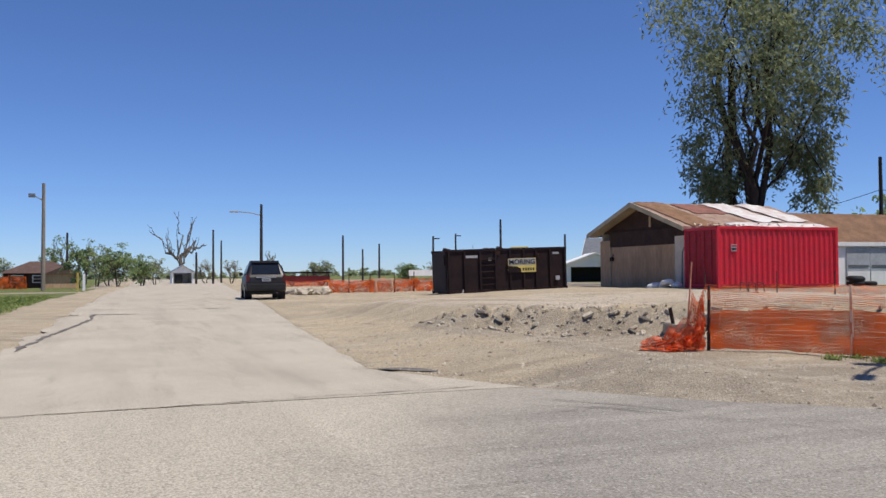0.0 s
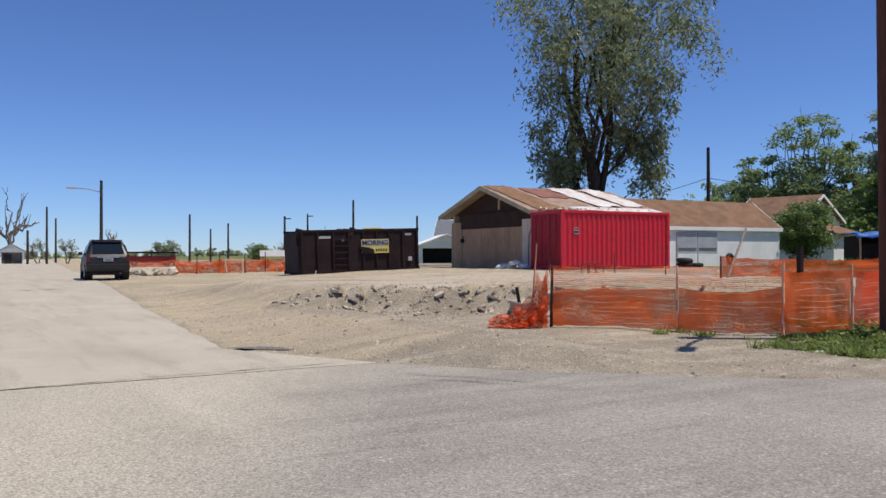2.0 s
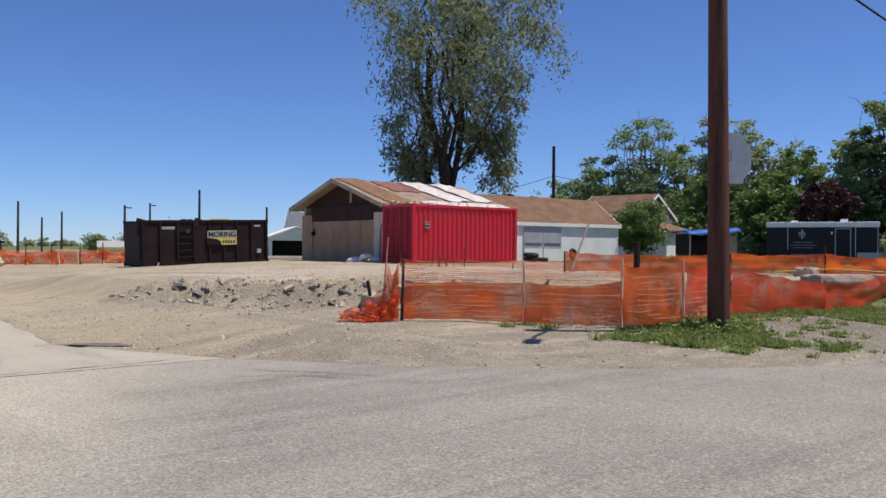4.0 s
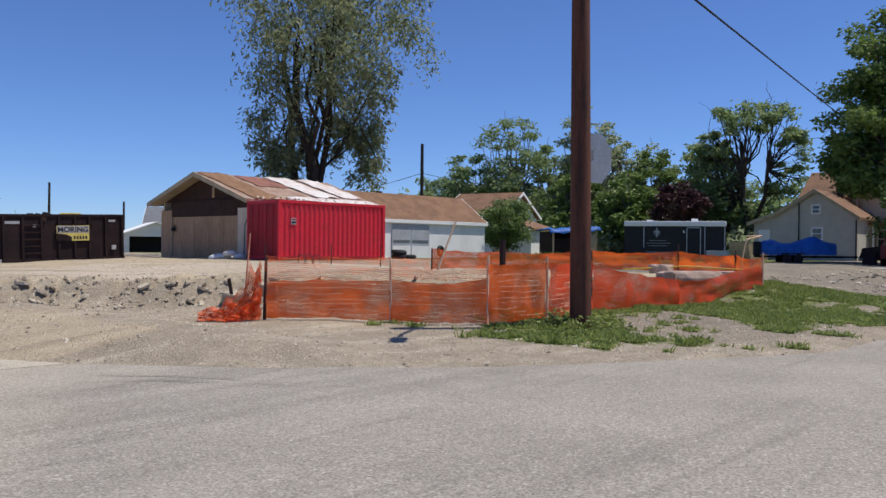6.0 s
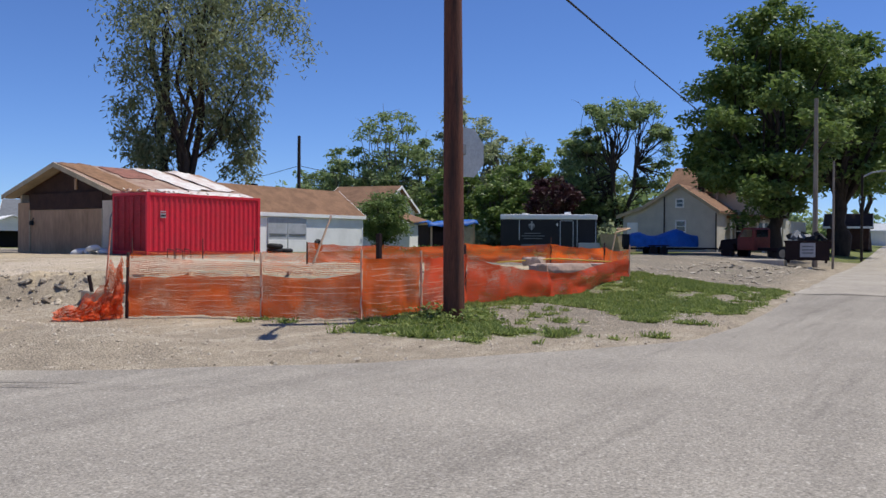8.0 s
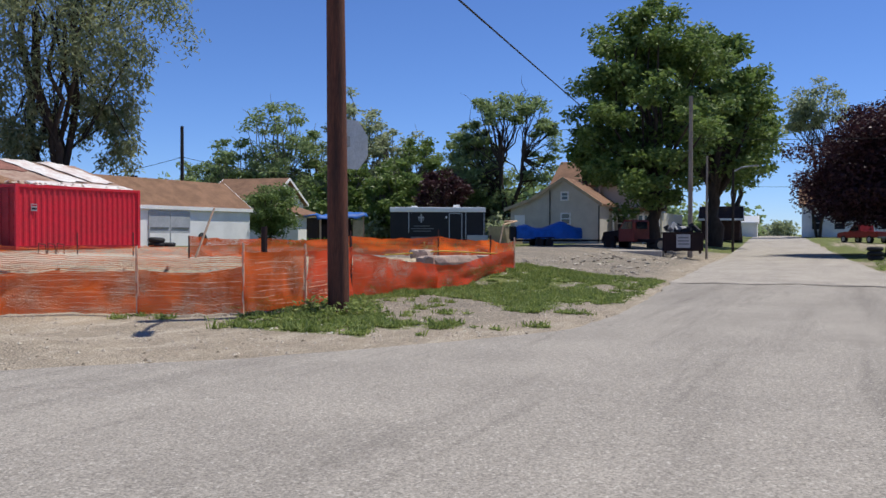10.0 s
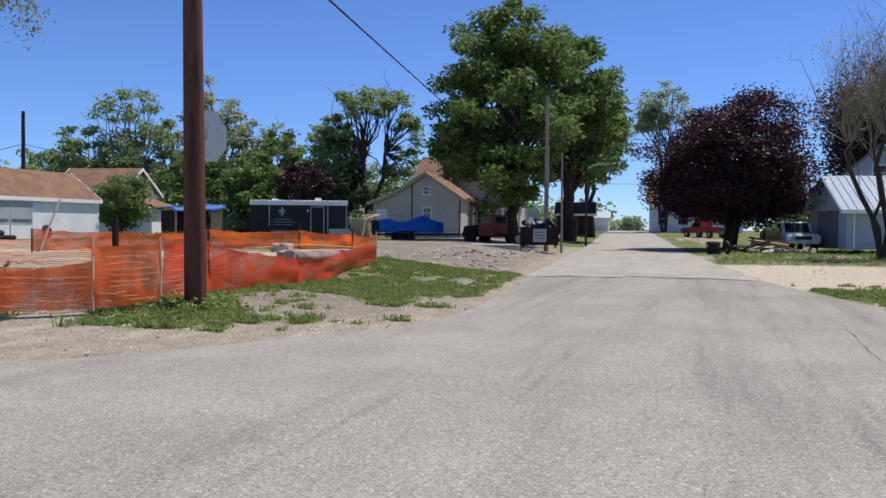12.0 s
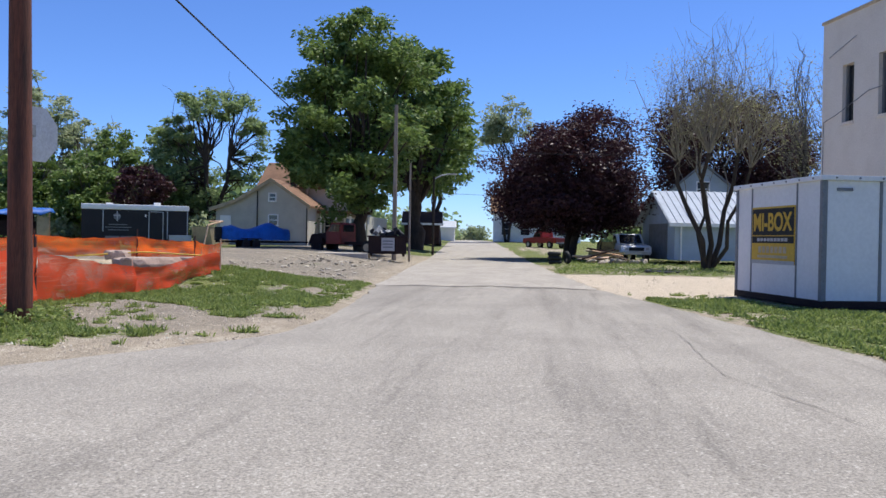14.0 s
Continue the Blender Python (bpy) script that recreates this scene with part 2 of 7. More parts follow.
def net_mat(name, color, cover, cell=22.0):
    """Plastic safety netting: a lattice of strands with open cells, stretched thin in places and doubled in others."""
    m = bpy.data.materials.new(name)
    m.use_nodes = True
    n, l = m.node_tree.nodes, m.node_tree.links
    b = n["Principled BSDF"]
    uv = n.new("ShaderNodeUVMap")
    sep = n.new("ShaderNodeSeparateXYZ")
    l.new(uv.outputs[0], sep.inputs[0])
    tc = n.new("ShaderNodeTexCoord")

    def math_node(op, x, y, z=0.0):
        q = n.new("ShaderNodeMath")
        q.operation = op
        for k, v in enumerate((x, y, z)):
            if isinstance(v, (int, float)):
                q.inputs[k].default_value = v
            else:
                l.new(v, q.inputs[k])
        return q.outputs[0]

    def noise_on(src, stretch, scale, detail):
        mp = n.new("ShaderNodeMapping")
        mp.inputs["Scale"].default_value = stretch
        l.new(src, mp.inputs[0])
        q = n.new("ShaderNodeTexNoise")
        q.inputs["Scale"].default_value, q.inputs["Detail"].default_value = scale, detail
        l.new(mp.outputs[0], q.inputs[0])
        return q.outputs[0]

    def band(src, lo, hi, to0, to1):
        q = n.new("ShaderNodeMapRange")
        for k, v in enumerate((lo, hi, to0, to1)):
            q.inputs[k + 1].default_value = v
        l.new(src, q.inputs[0])
        return q.outputs[0]

    fold = noise_on(tc.outputs["Object"], (1, 1, 1), 1.5, 5)
    crease = noise_on(uv.outputs[0], (0.55, 13.0, 1), 1.6, 4)
    open_ = band(fold, 0.36, 0.6, cover * 0.74, min(0.97, cover * 1.3))
    open_ = math_node('ADD', open_, band(crease, 0.35, 0.65, -0.14, 0.12))

    def strand(src, freq, width):
        w = math_node('FRACT', math_node('MULTIPLY', src, freq), 0.0)
        return math_node('LESS_THAN', w, width)

    mx = math_node('MAXIMUM', strand(sep.outputs[0], cell, math_node('MULTIPLY', open_, 0.75)), strand(sep.outputs[1], cell * 0.8, open_))
    mix = n.new("ShaderNodeMix")
    mix.data_type = 'RGBA'
    mix.inputs[6].default_value, mix.inputs[7].default_value = (color[0] * 0.62, color[1] * 0.68, color[2], 1), (*color, 1)
    l.new(band(fold, 0.35, 0.6, 0.0, 1.0), mix.inputs[0])
    pale = n.new("ShaderNodeMix")
    pale.data_type = 'RGBA'
    pale.inputs[7].default_value = (1.0, 0.42, 0.24, 1)
    l.new(mix.outputs[2], pale.inputs[6])
    l.new(band(crease, 0.57, 0.72, 0.0, 0.5), pale.inputs[0])
    l.new(pale.outputs[2], b.inputs["Base Color"])
    b.inputs["Roughness"].default_value = 0.45
    tl = n.new("ShaderNodeBsdfTranslucent")
    l.new(pale.outputs[2], tl.inputs[0])
    m1 = n.new("ShaderNodeMixShader")
    m1.inputs[0].default_value = 0.5
    l.new(b.outputs[0], m1.inputs[1])
    l.new(tl.outputs[0], m1.inputs[2])
    tp = n.new("ShaderNodeBsdfTransparent")
    m2 = n.new("ShaderNodeMixShader")
    l.new(mx, m2.inputs[0])
    l.new(tp.outputs[0], m2.inputs[1])
    l.new(m1.outputs[0], m2.inputs[2])
    l.new(m2.outputs[0], n["Material Output"].inputs[0])
    return m


def glass_mat(name, color):
    m = bpy.data.materials.new(name)
    m.use_nodes = True
    b = m.node_tree.nodes["Principled BSDF"]
    b.inputs["Base Color"].default_value = (*color, 1)
    b.inputs["Roughness"].default_value, b.inputs["Specular IOR Level"].default_value = 0.06, 0.7
    return m


M_GROUND = ground_mat()
M_CROSS = road_mat("chip_seal_grey", (0.325, 0.295, 0.25), (0.268, 0.243, 0.207), (0.155, 0.139, 0.12), 62, 0.65, along=(0.07, 1, 1), dust=(0.475, 0.42, 0.33))
M_ROADN = road_mat("chip_seal_tan", (0.5, 0.44, 0.345), (0.43, 0.378, 0.3), (0.255, 0.22, 0.175), 80, 0.5, (1, 0.12, 1))
M_ROADE = road_mat("chip_seal_pale", (0.39, 0.352, 0.295), (0.315, 0.284, 0.24), (0.19, 0.17, 0.15), 70, 0.45)
M_TAR = mat("road_tar", (0.19, 0.167, 0.14), 0.8, vary=0.4, scale=4)
M_RED = mat("red_container_paint", (0.66, 0.02, 0.04), 0.5, vary=0.16, scale=1.2, fine=12, bump=0.05, second=(0.52, 0.03, 0.04), amount=0.3)
# darker red: carries the shade of the container's end doors, and colours small trim
M_REDDK = mat("red_paint_shade_and_trim", (0.38, 0.014, 0.024), 0.6, vary=0.25, scale=2, fine=14, bump=0.06)
M_BLACKSTEEL = mat("dumpster_paint", (0.017, 0.009, 0.01), 0.65, vary=0.3, scale=1.6, fine=20, bump=0.08, second=(0.034, 0.018, 0.016), amount=0.3, spec=0.2)
M_PLY = mat("weathered_plywood", (0.5, 0.33, 0.2), 0.85, vary=0.2, scale=1.1, fine=9, bump=0.1, second=(0.4, 0.255, 0.15), amount=0.4, stretch=(1, 1, 0.25), per_object=0.13)
M_BROWNDK = mat("dark_brown_board", (0.055, 0.026, 0.018), 0.85, vary=0.3, scale=2, fine=15)
M_TRIM = mat("cream_trim_board", (0.5, 0.4, 0.26), 0.7, vary=0.2, scale=2, fine=25)
M_CREAM = mat("cream_siding", (0.64, 0.56, 0.45), 0.75, vary=0.15, scale=1.2, fine=20)
M_SHINGLE = mat("brown_shingles", (0.26, 0.145, 0.08), 0.95, vary=0.3, scale=2.0, fine=24, bump=0.4)
M_SHINGLE2 = mat("tan_shingles", (0.23, 0.13, 0.077), 0.95, vary=0.28, scale=1.5, fine=22, bump=0.4)
M_DECK = mat("bare_roof_deck", (0.36, 0.26, 0.2), 0.9, vary=0.3, scale=1.3, fine=12, second=(0.25, 0.14, 0.1), amount=0.45)
M_SHEET = mat("white_plastic_sheet", (0.72, 0.69, 0.66), 0.5, vary=0.15, scale=1.5, fine=8, second=(0.5, 0.32, 0.28), amount=0.25)
M_WHITE = mat("white_paint", (0.9, 0.89, 0.87), 0.7, vary=0.1, scale=1.0, fine=18, bump=0.06)
M_GREYDOOR = mat("greyed_door_paint", (0.44, 0.46, 0.49), 0.7, vary=0.18, scale=1.4, fine=15)
M_BOXWHITE = mat("white_panel", (0.72, 0.72, 0.72), 0.45, vary=0.06, scale=0.8, fine=14, bump=0.02)
M_STEEL = mat("galvanised_steel", (0.42, 0.44, 0.46), 0.45, metal=0.7, vary=0.15, scale=3, fine=30)
M_STEELDK = mat("grey_steel_post", (0.2, 0.21, 0.225), 0.55, metal=0.3, vary=0.2, scale=3, fine=30)
M_POLE = mat("creosoted_pole", (0.135, 0.048, 0.028), 0.85, vary=0.4, scale=2.2, fine=30, bump=0.4, second=(0.045, 0.022, 0.016), amount=0.45, stretch=(3, 3, 0.25))
M_POLEGREY = mat("grey_pole", (0.3, 0.25, 0.2), 0.9, vary=0.3, scale=2, fine=20, bump=0.2, stretch=(3, 3, 0.3))
M_POLEDARK = mat("dark_pole", (0.05, 0.04, 0.035), 0.9, vary=0.3, scale=2, fine=20, bump=0.2, stretch=(3, 3, 0.3))
M_NET = net_mat("orange_netting", (1.0, 0.17, 0.022), 0.67, 60)
M_NETDENSE = net_mat("orange_netting_folded", (1.0, 0.11, 0.025), 0.72, 60)
M_NETLOOSE = net_mat("orange_netting_loose", (0.95, 0.2, 0.04), 0.2, 40)
M_NETBUNCH = net_mat("orange_netting_bunched", (1.0, 0.16, 0.03), 0.5, 26)
M_STAKE = mat("wooden_stake", (0.72, 0.5, 0.34), 0.85, vary=0.3, scale=4, fine=30)
M_LATH = mat("pale_lath", (0.9, 0.56, 0.37), 0.85, vary=0.2, scale=4, fine=30)
M_STRAND = mat("pale_net_strand", (0.85, 0.45, 0.28), 0.7, vary=0.2, scale=4, fine=30)
M_TPOST = mat("rusty_post", (0.09, 0.045, 0.035), 0.8, vary=0.3, scale=4, fine=30)
M_BLACK = mat("black_rubber", (0.018, 0.018, 0.019), 0.75, vary=0.3, scale=5, fine=40)
M_CONC = mat("broken_concrete", (0.52, 0.445, 0.34), 0.95, vary=0.25, scale=2.5, fine=25, bump=0.5, per_object=0.2)
M_ROCK = mat("rubble_stone", (0.45, 0.375, 0.28), 0.95, vary=0.3, scale=3, fine=18, bump=0.6, per_object=0.25)
M_BLUE = mat("blue_tarp", (0.015, 0.12, 0.45), 0.6, vary=0.25, scale=1.8, fine=12, bump=0.3)
M_TRAILER = mat("charcoal_trailer_skin", (0.03, 0.03, 0.034), 0.55, vary=0.12, scale=1, fine=10, bump=0.03, spec=0.15)
M_SIGNWHITE = mat("faded_white_vinyl", (0.42, 0.42, 0.43), 0.6, vary=0.15, scale=6, fine=40)
M_GLASS = glass_mat("dark_glass", (0.012, 0.014, 0.016))
M_GLASSB = glass_mat("window_glass", (0.03, 0.035, 0.042))
M_BARK = mat("dark_bark", (0.06, 0.045, 0.034), 0.95, vary=0.35, scale=3, fine=20, bump=0.6, stretch=(2, 2, 0.4))
M_BARKLT = mat("pale_bark", (0.17, 0.145, 0.12), 0.95, vary=0.3, scale=3, fine=20, bump=0.5, stretch=(2, 2, 0.4))
M_TWIG = mat("budding_twig_bark", (0.27, 0.235, 0.18), 0.95, vary=0.3, scale=3, fine=20, bump=0.4, stretch=(2, 2, 0.4))
L_WILLOW = leaf_mat("willow_leaf", (0.165, 0.2, 0.095), (0.35, 0.38, 0.205), 0.45)
L_GREEN = leaf_mat("maple_leaf", (0.095, 0.16, 0.038), (0.235, 0.315, 0.09), 0.38)
L_DARK = leaf_mat("shade_leaf", (0.18, 0.255, 0.1), (0.34, 0.42, 0.19), 0.5)
L_GREY = leaf_mat("greygreen_leaf", (0.25, 0.3, 0.165), (0.44, 0.48, 0.29), 0.5)
L_PURPLE = leaf_mat("copper_leaf", (0.036, 0.014, 0.018), (0.082, 0.032, 0.036), 0.22)
L_BUD = leaf_mat("budding_leaf", (0.26, 0.25, 0.11), (0.4, 0.38, 0.19), 0.5)
L_SMALL = leaf_mat("small_tree_leaf", (0.1, 0.165, 0.045), (0.24, 0.32, 0.11), 0.42)
L_GRASS = leaf_mat("grass_blade", (0.12, 0.18, 0.035), (0.38, 0.43, 0.14), 0.4)


# ---- building helpers ----
def mesh_of(name, bm, material):
    me = bpy.data.meshes.new(name)
    bmesh.ops.recalc_face_normals(bm, faces=bm.faces)
    bm.to_mesh(me)
    bm.free()
    me.materials.append(material)
    return me


def part(name, bm, material, parent, label="", smooth=False):
    me = mesh_of(name, bm, material)
    if smooth:
        me.shade_smooth()
    ob = new(name, me)
    ob.parent = parent
    if label:
        ob["label"] = label
    return ob


def thing(name, label, category, m=None, group="", kind=""):
    ob = new(name)
    ob.empty_display_size = 0.2
    if m is not None:
        ob.matrix_basis = m
    return tagged(ob, label, category, group, kind)


def solo(name, bm, material, label, category, m=None, group="", kind="", smooth=False):
    me = mesh_of(name, bm, material)
    if smooth:
        me.shade_smooth()
    ob = new(name, me)
    if m is not None:
        ob.matrix_basis = m
    return tagged(ob, label, category, group, kind)


def box(x0, x1, y0, y1, z0, z1, bevel=0.0, bm=None):
    bm = bm or bmesh.new()
    made = bmesh.ops.create_cube(bm, size=1, matrix=Matrix.Translation(((x0 + x1) / 2, (y0 + y1) / 2, (z0 + z1) / 2)) @ Matrix.Diagonal((x1 - x0, y1 - y0, z1 - z0, 1)))
    if bevel:
        edges = {e for v in made["verts"] for e in v.link_edges}
        bmesh.ops.bevel(bm, geom=list(edges), offset=bevel, segments=2, affect='EDGES', profile=0.7)
    return bm


def rod(p0, p1, r0, r1=None, n=8, bm=None, cap=True):
    bm = bm or bmesh.new()
    p0, p1 = Vector(p0), Vector(p1)
    d = p1 - p0
    q = d.to_track_quat('Z', 'Y').to_matrix().to_4x4()
    bmesh.ops.create_cone(bm, cap_ends=cap, segments=n, radius1=r0, radius2=r0 if r1 is None else r1, depth=d.length, matrix=Matrix.Translation((p0 + p1) / 2) @ q)
    return bm


def tube(points, r, n=6, bm=None):
    for a, b in zip(points, points[1:]):
        bm = rod(a, b, r, n=n, bm=bm)
    return bm


def prism(outline, z0, z1, axis='z', bm=None):
    """Extrudes a closed outline of 2D points; axis x: (y, z) points along x; axis y: (x, z) points along y."""
    bm = bm or bmesh.new()

    def place(p, h):
        return (p[0], p[1], h) if axis == 'z' else (h, p[0], p[1]) if axis == 'x' else (p[0], h, p[1])

    a = [bm.verts.new(place(p, z0)) for p in outline]
    b = [bm.verts.new(place(p, z1)) for p in outline]
    bm.faces.new(a)
    bm.faces.new(list(reversed(b)))
    k = len(outline)
    for i in range(k):
        bm.faces.new((a[i], b[i], b[(i + 1) % k], a[(i + 1) % k]))
    return bm


def raw(name, verts, faces, material, smooth=False):
    me = bpy.data.meshes.new(name)
    me.from_pydata(verts, [], faces)
    me.materials.append(material)
    if smooth:
        me.shade_smooth()
    return me


def text_mesh(body, width, height, material, name="lettering"):
    cu = bpy.data.curves.new(name, 'FONT')
    cu.body, cu.align_x, cu.align_y, cu.extrude, cu.offset = body, 'CENTER', 'CENTER', 0.004, 0.025
    tmp = bpy.data.objects.new(name, cu)
    scene.collection.objects.link(tmp)
    me = bpy.data.meshes.new_from_object(tmp.evaluated_get(bpy.context.evaluated_depsgraph_get()))
    bpy.data.objects.remove(tmp)
    xs = [v.co.x for v in me.vertices]
    ys = [v.co.y for v in me.vertices]
    cx, cy = (max(xs) + min(xs)) / 2, (max(ys) + min(ys)) / 2
    me.transform(Matrix.Diagonal((width / (max(xs) - min(xs)), height / (max(ys) - min(ys)), 1, 1)) @ Matrix.Translation((-cx, -cy, 0)))
    me.materials.clear()
    me.materials.append(material)
    return me


# ---- lie of the land ----
def ss(a):
    a = min(1.0, max(0.0, a))
    return a * a * (3 - 2 * a)


def poly_y(points, x):
    for (x0, y0), (x1, y1) in zip(points, points[1:]):
        if x <= x1:
            return y0 + (y1 - y0) * max(0.0, x - x0) / (x1 - x0)
    return points[-1][1]


NORTH_EDGE = [(3.15, 11.0), (3.6, 9.9), (4.2, 8.9), (5.4, 7.2), (7.0, 5.65), (9.3, 4.2), (11.0, 3.45), (13.5, 3.35), (17.2, 3.65), (23.5, 4.3), (68, 7.6), (130, 12.2), (320, 26)]
SOUTH_EDGE = [(-60, -5.6), (4, -6.0), (9.9, -3.75), (17.6, -2.55), (23.2, -1.6), (75, 1.9), (130, 6.0), (320, 19.8)]
BANK = [(5.6, 17.3), (8.0, 15.6), (10.2, 14.2), (13.2, 10.9), (20.5, 9.2)]


def rise(x):
    return 1.0 * ss((x - 45) / 90)


def crest(x, y):
    """The north road lifts a hand's height where the car stands."""
    return 0.16 * ss((y - 14) / 26) * (1 - ss((y - 60) / 60)) * ss((12 - x) / 6) * ss((x + 12) / 6)


def west_edge(y):
    return -1.9 + 0.028 * y


def east_edge(y):
    return 2.05 + 0.1 * y


def on_road(x, y):
    """Metres to the nearest paved edge, negative on the pavement."""
    d = 99.0
    if x > 3.15:
        d = min(d, max((y - poly_y(NORTH_EDGE, x)) * 0.9, poly_y(SOUTH_EDGE, x) - y))
    else:
        d = min(d, max(y - 11, poly_y(SOUTH_EDGE, x) - y))
        if x < west_edge(y):
            d = max(d, y - 7.5) if x > -60 else 9
    if y > 8:
        d = min(d, max(west_edge(y) - x, x - east_edge(y)))
    return d


def land(x, y):
    z = 0.04
    if y > 3 and x > 2:
        w = 6 + 0.5 * max(0.0, y - 16)
        s1 = ss((x - east_edge(y)) / w)
        s2 = ss((y - poly_y(NORTH_EDGE, max(x, 11))) / 7)
        high = 0.04 + 0.56 * s1 * s2
        if 5.6 < x < 20.5 and y < 30:
            yb = poly_y(BANK, x)
            k = ss((y - yb) / 0.6 + 0.5)
            low = 0.025 + 0.05 * ss((on_road(x, y) - 2.5) / 4)
            fade = ss((x - 5.6) / 2) * ss((20.5 - x) / 3)
            top = max(high, 0.58 * ss((30 - y) / 8) if y > 22 else 0.58)
            z = high * (1 - fade) + (low + (top - low) * k) * fade
        else:
            z = high
    d = on_road(x, y)
    z = z * ss(d / 1.6) + (-0.03 if d < 0 else 0.012) * (1 - ss(d / 1.6)) if d < 1.6 else z
    return z + rise(x) + crest(x, y)


def spacing(lo, hi, step, far):
    out = list(np.arange(lo, hi + 1e-6, step))
    s, a, b = step, lo, hi
    while b < far:
        s *= 1.16
        a, b = a - s, b + s
        out = [a] + out + [b]
    return out


GRID = {}


def surface(x, y):
    """Height of the ground sheet, and its share of grass."""
    i = min(len(GRID['xs']) - 2, max(0, int(np.searchsorted(GRID['xs'], x)) - 1))
    j = min(len(GRID['ys']) - 2, max(0, int(np.searchsorted(GRID['ys'], y)) - 1))
    u = (x - GRID['xs'][i]) / (GRID['xs'][i + 1] - GRID['xs'][i])
    v = (y - GRID['ys'][j]) / (GRID['ys'][j + 1] - GRID['ys'][j])
    q = GRID['z']
    z = (q[j, i] * (1 - u) + q[j, i + 1] * u) * (1 - v) + (q[j + 1, i] * (1 - u) + q[j + 1, i + 1] * u) * v
    return float(z), float(GRID['cover'][j, i, 0])


def build_ground():
    xs, ys = spacing(-7, 26, 0.3, 2500), spacing(-6, 40, 0.3, 2500)
    verts, cover = [], []
    for y in ys:
        for x in xs:
            d = on_road(x, y)
            p = Vector((x, y, 0))
            n1 = noise.noise(p * 0.45)
            n2 = noise.noise(p * 1.7 + Vector((9, 3, 0)))
            z = land(x, y)
            near = abs(x) < 60 and abs(y) < 80
            if d > 0.3 and near:
                z += 0.02 * n2 + 0.03 * n1 * ss(d / 3)
                yb = poly_y(BANK, x)
                if 5.8 < x < 20 and abs(y - yb) < 1.4:
                    z += 0.09 * noise.noise(p * 1.9) + 0.05 * noise.noise(p * 4.1)
            verts.append((x, y, z))
            g = pale = tan = 0.0
            k_ = y - poly_y(NORTH_EDGE, max(x, 3.2))
            soil = ss((x - 8.5) / 4) * ss(k_ / 1.5) * (0.75 + 0.5 * n1) if 0 < k_ and y < poly_y(BANK, x) + (9 if x > 21 else 0) else 0.0
            if x < west_edge(y) - 2.2 and y > 7:
                g = 0.75 + 0.3 * n1
                if 62 < y < 66:
                    g = 0.0
            elif x < west_edge(y) + 0.5:
                pale, tan = 0.35, 0.6
            if y < poly_y(SOUTH_EDGE, x):
                g = 0.62 + 0.5 * n1 + 0.3 * n2
                if 19.5 < x < 33 and y > -13 + 0.3 * n1:
                    g, pale = 0.1 + 0.3 * n1, 0.75
            if x > 9 and 0 < y - poly_y(NORTH_EDGE, x) and y < 13:
                k = y - poly_y(NORTH_EDGE, x)
                inner = 1 - abs(k - 2.7) / (2.4 if x < 14.5 else 3.0)
                g = (0.12 if x < 12.5 else 0.3) + 0.42 * inner + 0.55 * n1 + 0.6 * n2 if x < 24 else 0.2 + 0.5 * n2
                if x < 10.5:
                    g *= ss((x - 8.3) / 1.2)
                if y > poly_y(BANK, x) - 0.6:
                    g = 0
                pit = ((x - 13.1) * 0.9 + (y - 6.15) * 0.44) ** 2 / 4.4 + ((y - 6.15) * 0.9 - (x - 13.1) * 0.44) ** 2 / 0.9
                if pit < 1.3 + 0.8 * n2:
                    g = 0.05
                g += 0.55 * noise.noise(p * 3.1) if x < 24 else 0
                if y < poly_y(NORTH_EDGE, x) + 1.0 + 0.5 * n1 and x < 15:
                    g *= 0.4
            if x > east_edge(y) and y > 9:
                lot = poly_y(BANK, x)
                if 5.8 < x < 20.5 and -1.3 < y - lot < 0.3:
                    tan = 0.0
                elif y > lot - 0.2 or x < 5.6:
                    tan = 0.72 + 0.3 * n1
                    if 15.4 < y < 27 and 7 < x < 24:
                        pale = 0.6 + 0.5 * n1
                else:
                    tan = 0.3 + 0.4 * n1
            if x > 22 and y > 3 and x > y * 0.2:
                tan, pale = 0.05, (0.4 * n2 if x < 47 else 0.3)
                if x > 60 or y > 46 or (x > 36 and y > 16):
                    g = 0.8 if x > 34 else 0.3
            if x > 34 and y > 31:
                g = 0.8
            if max(abs(x), abs(y)) > 90:
                g = (0.8 if x < -3 or x > 60 else 0.3) + 0.5 * n1
            cover.append((max(0, min(1, g)), max(0, min(1, pale)), max(0, min(1, tan)), max(0, min(1, soil))))
    GRID.update(xs=np.array(xs), ys=np.array(ys), cover=np.array(cover).reshape(len(ys), len(xs), 4), z=np.array([v[2] for v in verts]).reshape(len(ys), len(xs)))
    w = len(xs)
    faces = [(j * w + i, j * w + i + 1, (j + 1) * w + i + 1, (j + 1) * w + i) for j in range(len(ys) - 1) for i in range(w - 1)]
    me = raw("ground", verts, faces, M_GROUND, True)
    a = me.color_attributes.new("cover", 'FLOAT_COLOR', 'POINT')
    a.data.foreach_set("color", np.array(cover, dtype=np.float32).ravel())
    return tagged(new("ground", me), "bare tan dirt and gravel lot with patchy grass", "ground", kind="structure")


build_ground()


def strip(name, left, right, material, label, z=0.02):
    verts, faces = [], []
    for (a, b), (c, d) in zip(left, right):
        for k in range(9):
            x, y = a + (c - a) * k / 8, b + (d - b) * k / 8
            verts.append((x, y, z + rise(x) + crest(x, y) - 0.003 * abs(k - 4) / 4))
    for i in range(len(left) - 1):
        for k in range(8):
            q = i * 9 + k
            faces.append((q, q + 1, q + 10, q + 9))
    me = raw(name, verts, faces, material, True)
    return tagged(new(name, me), label, "road", kind="structure")


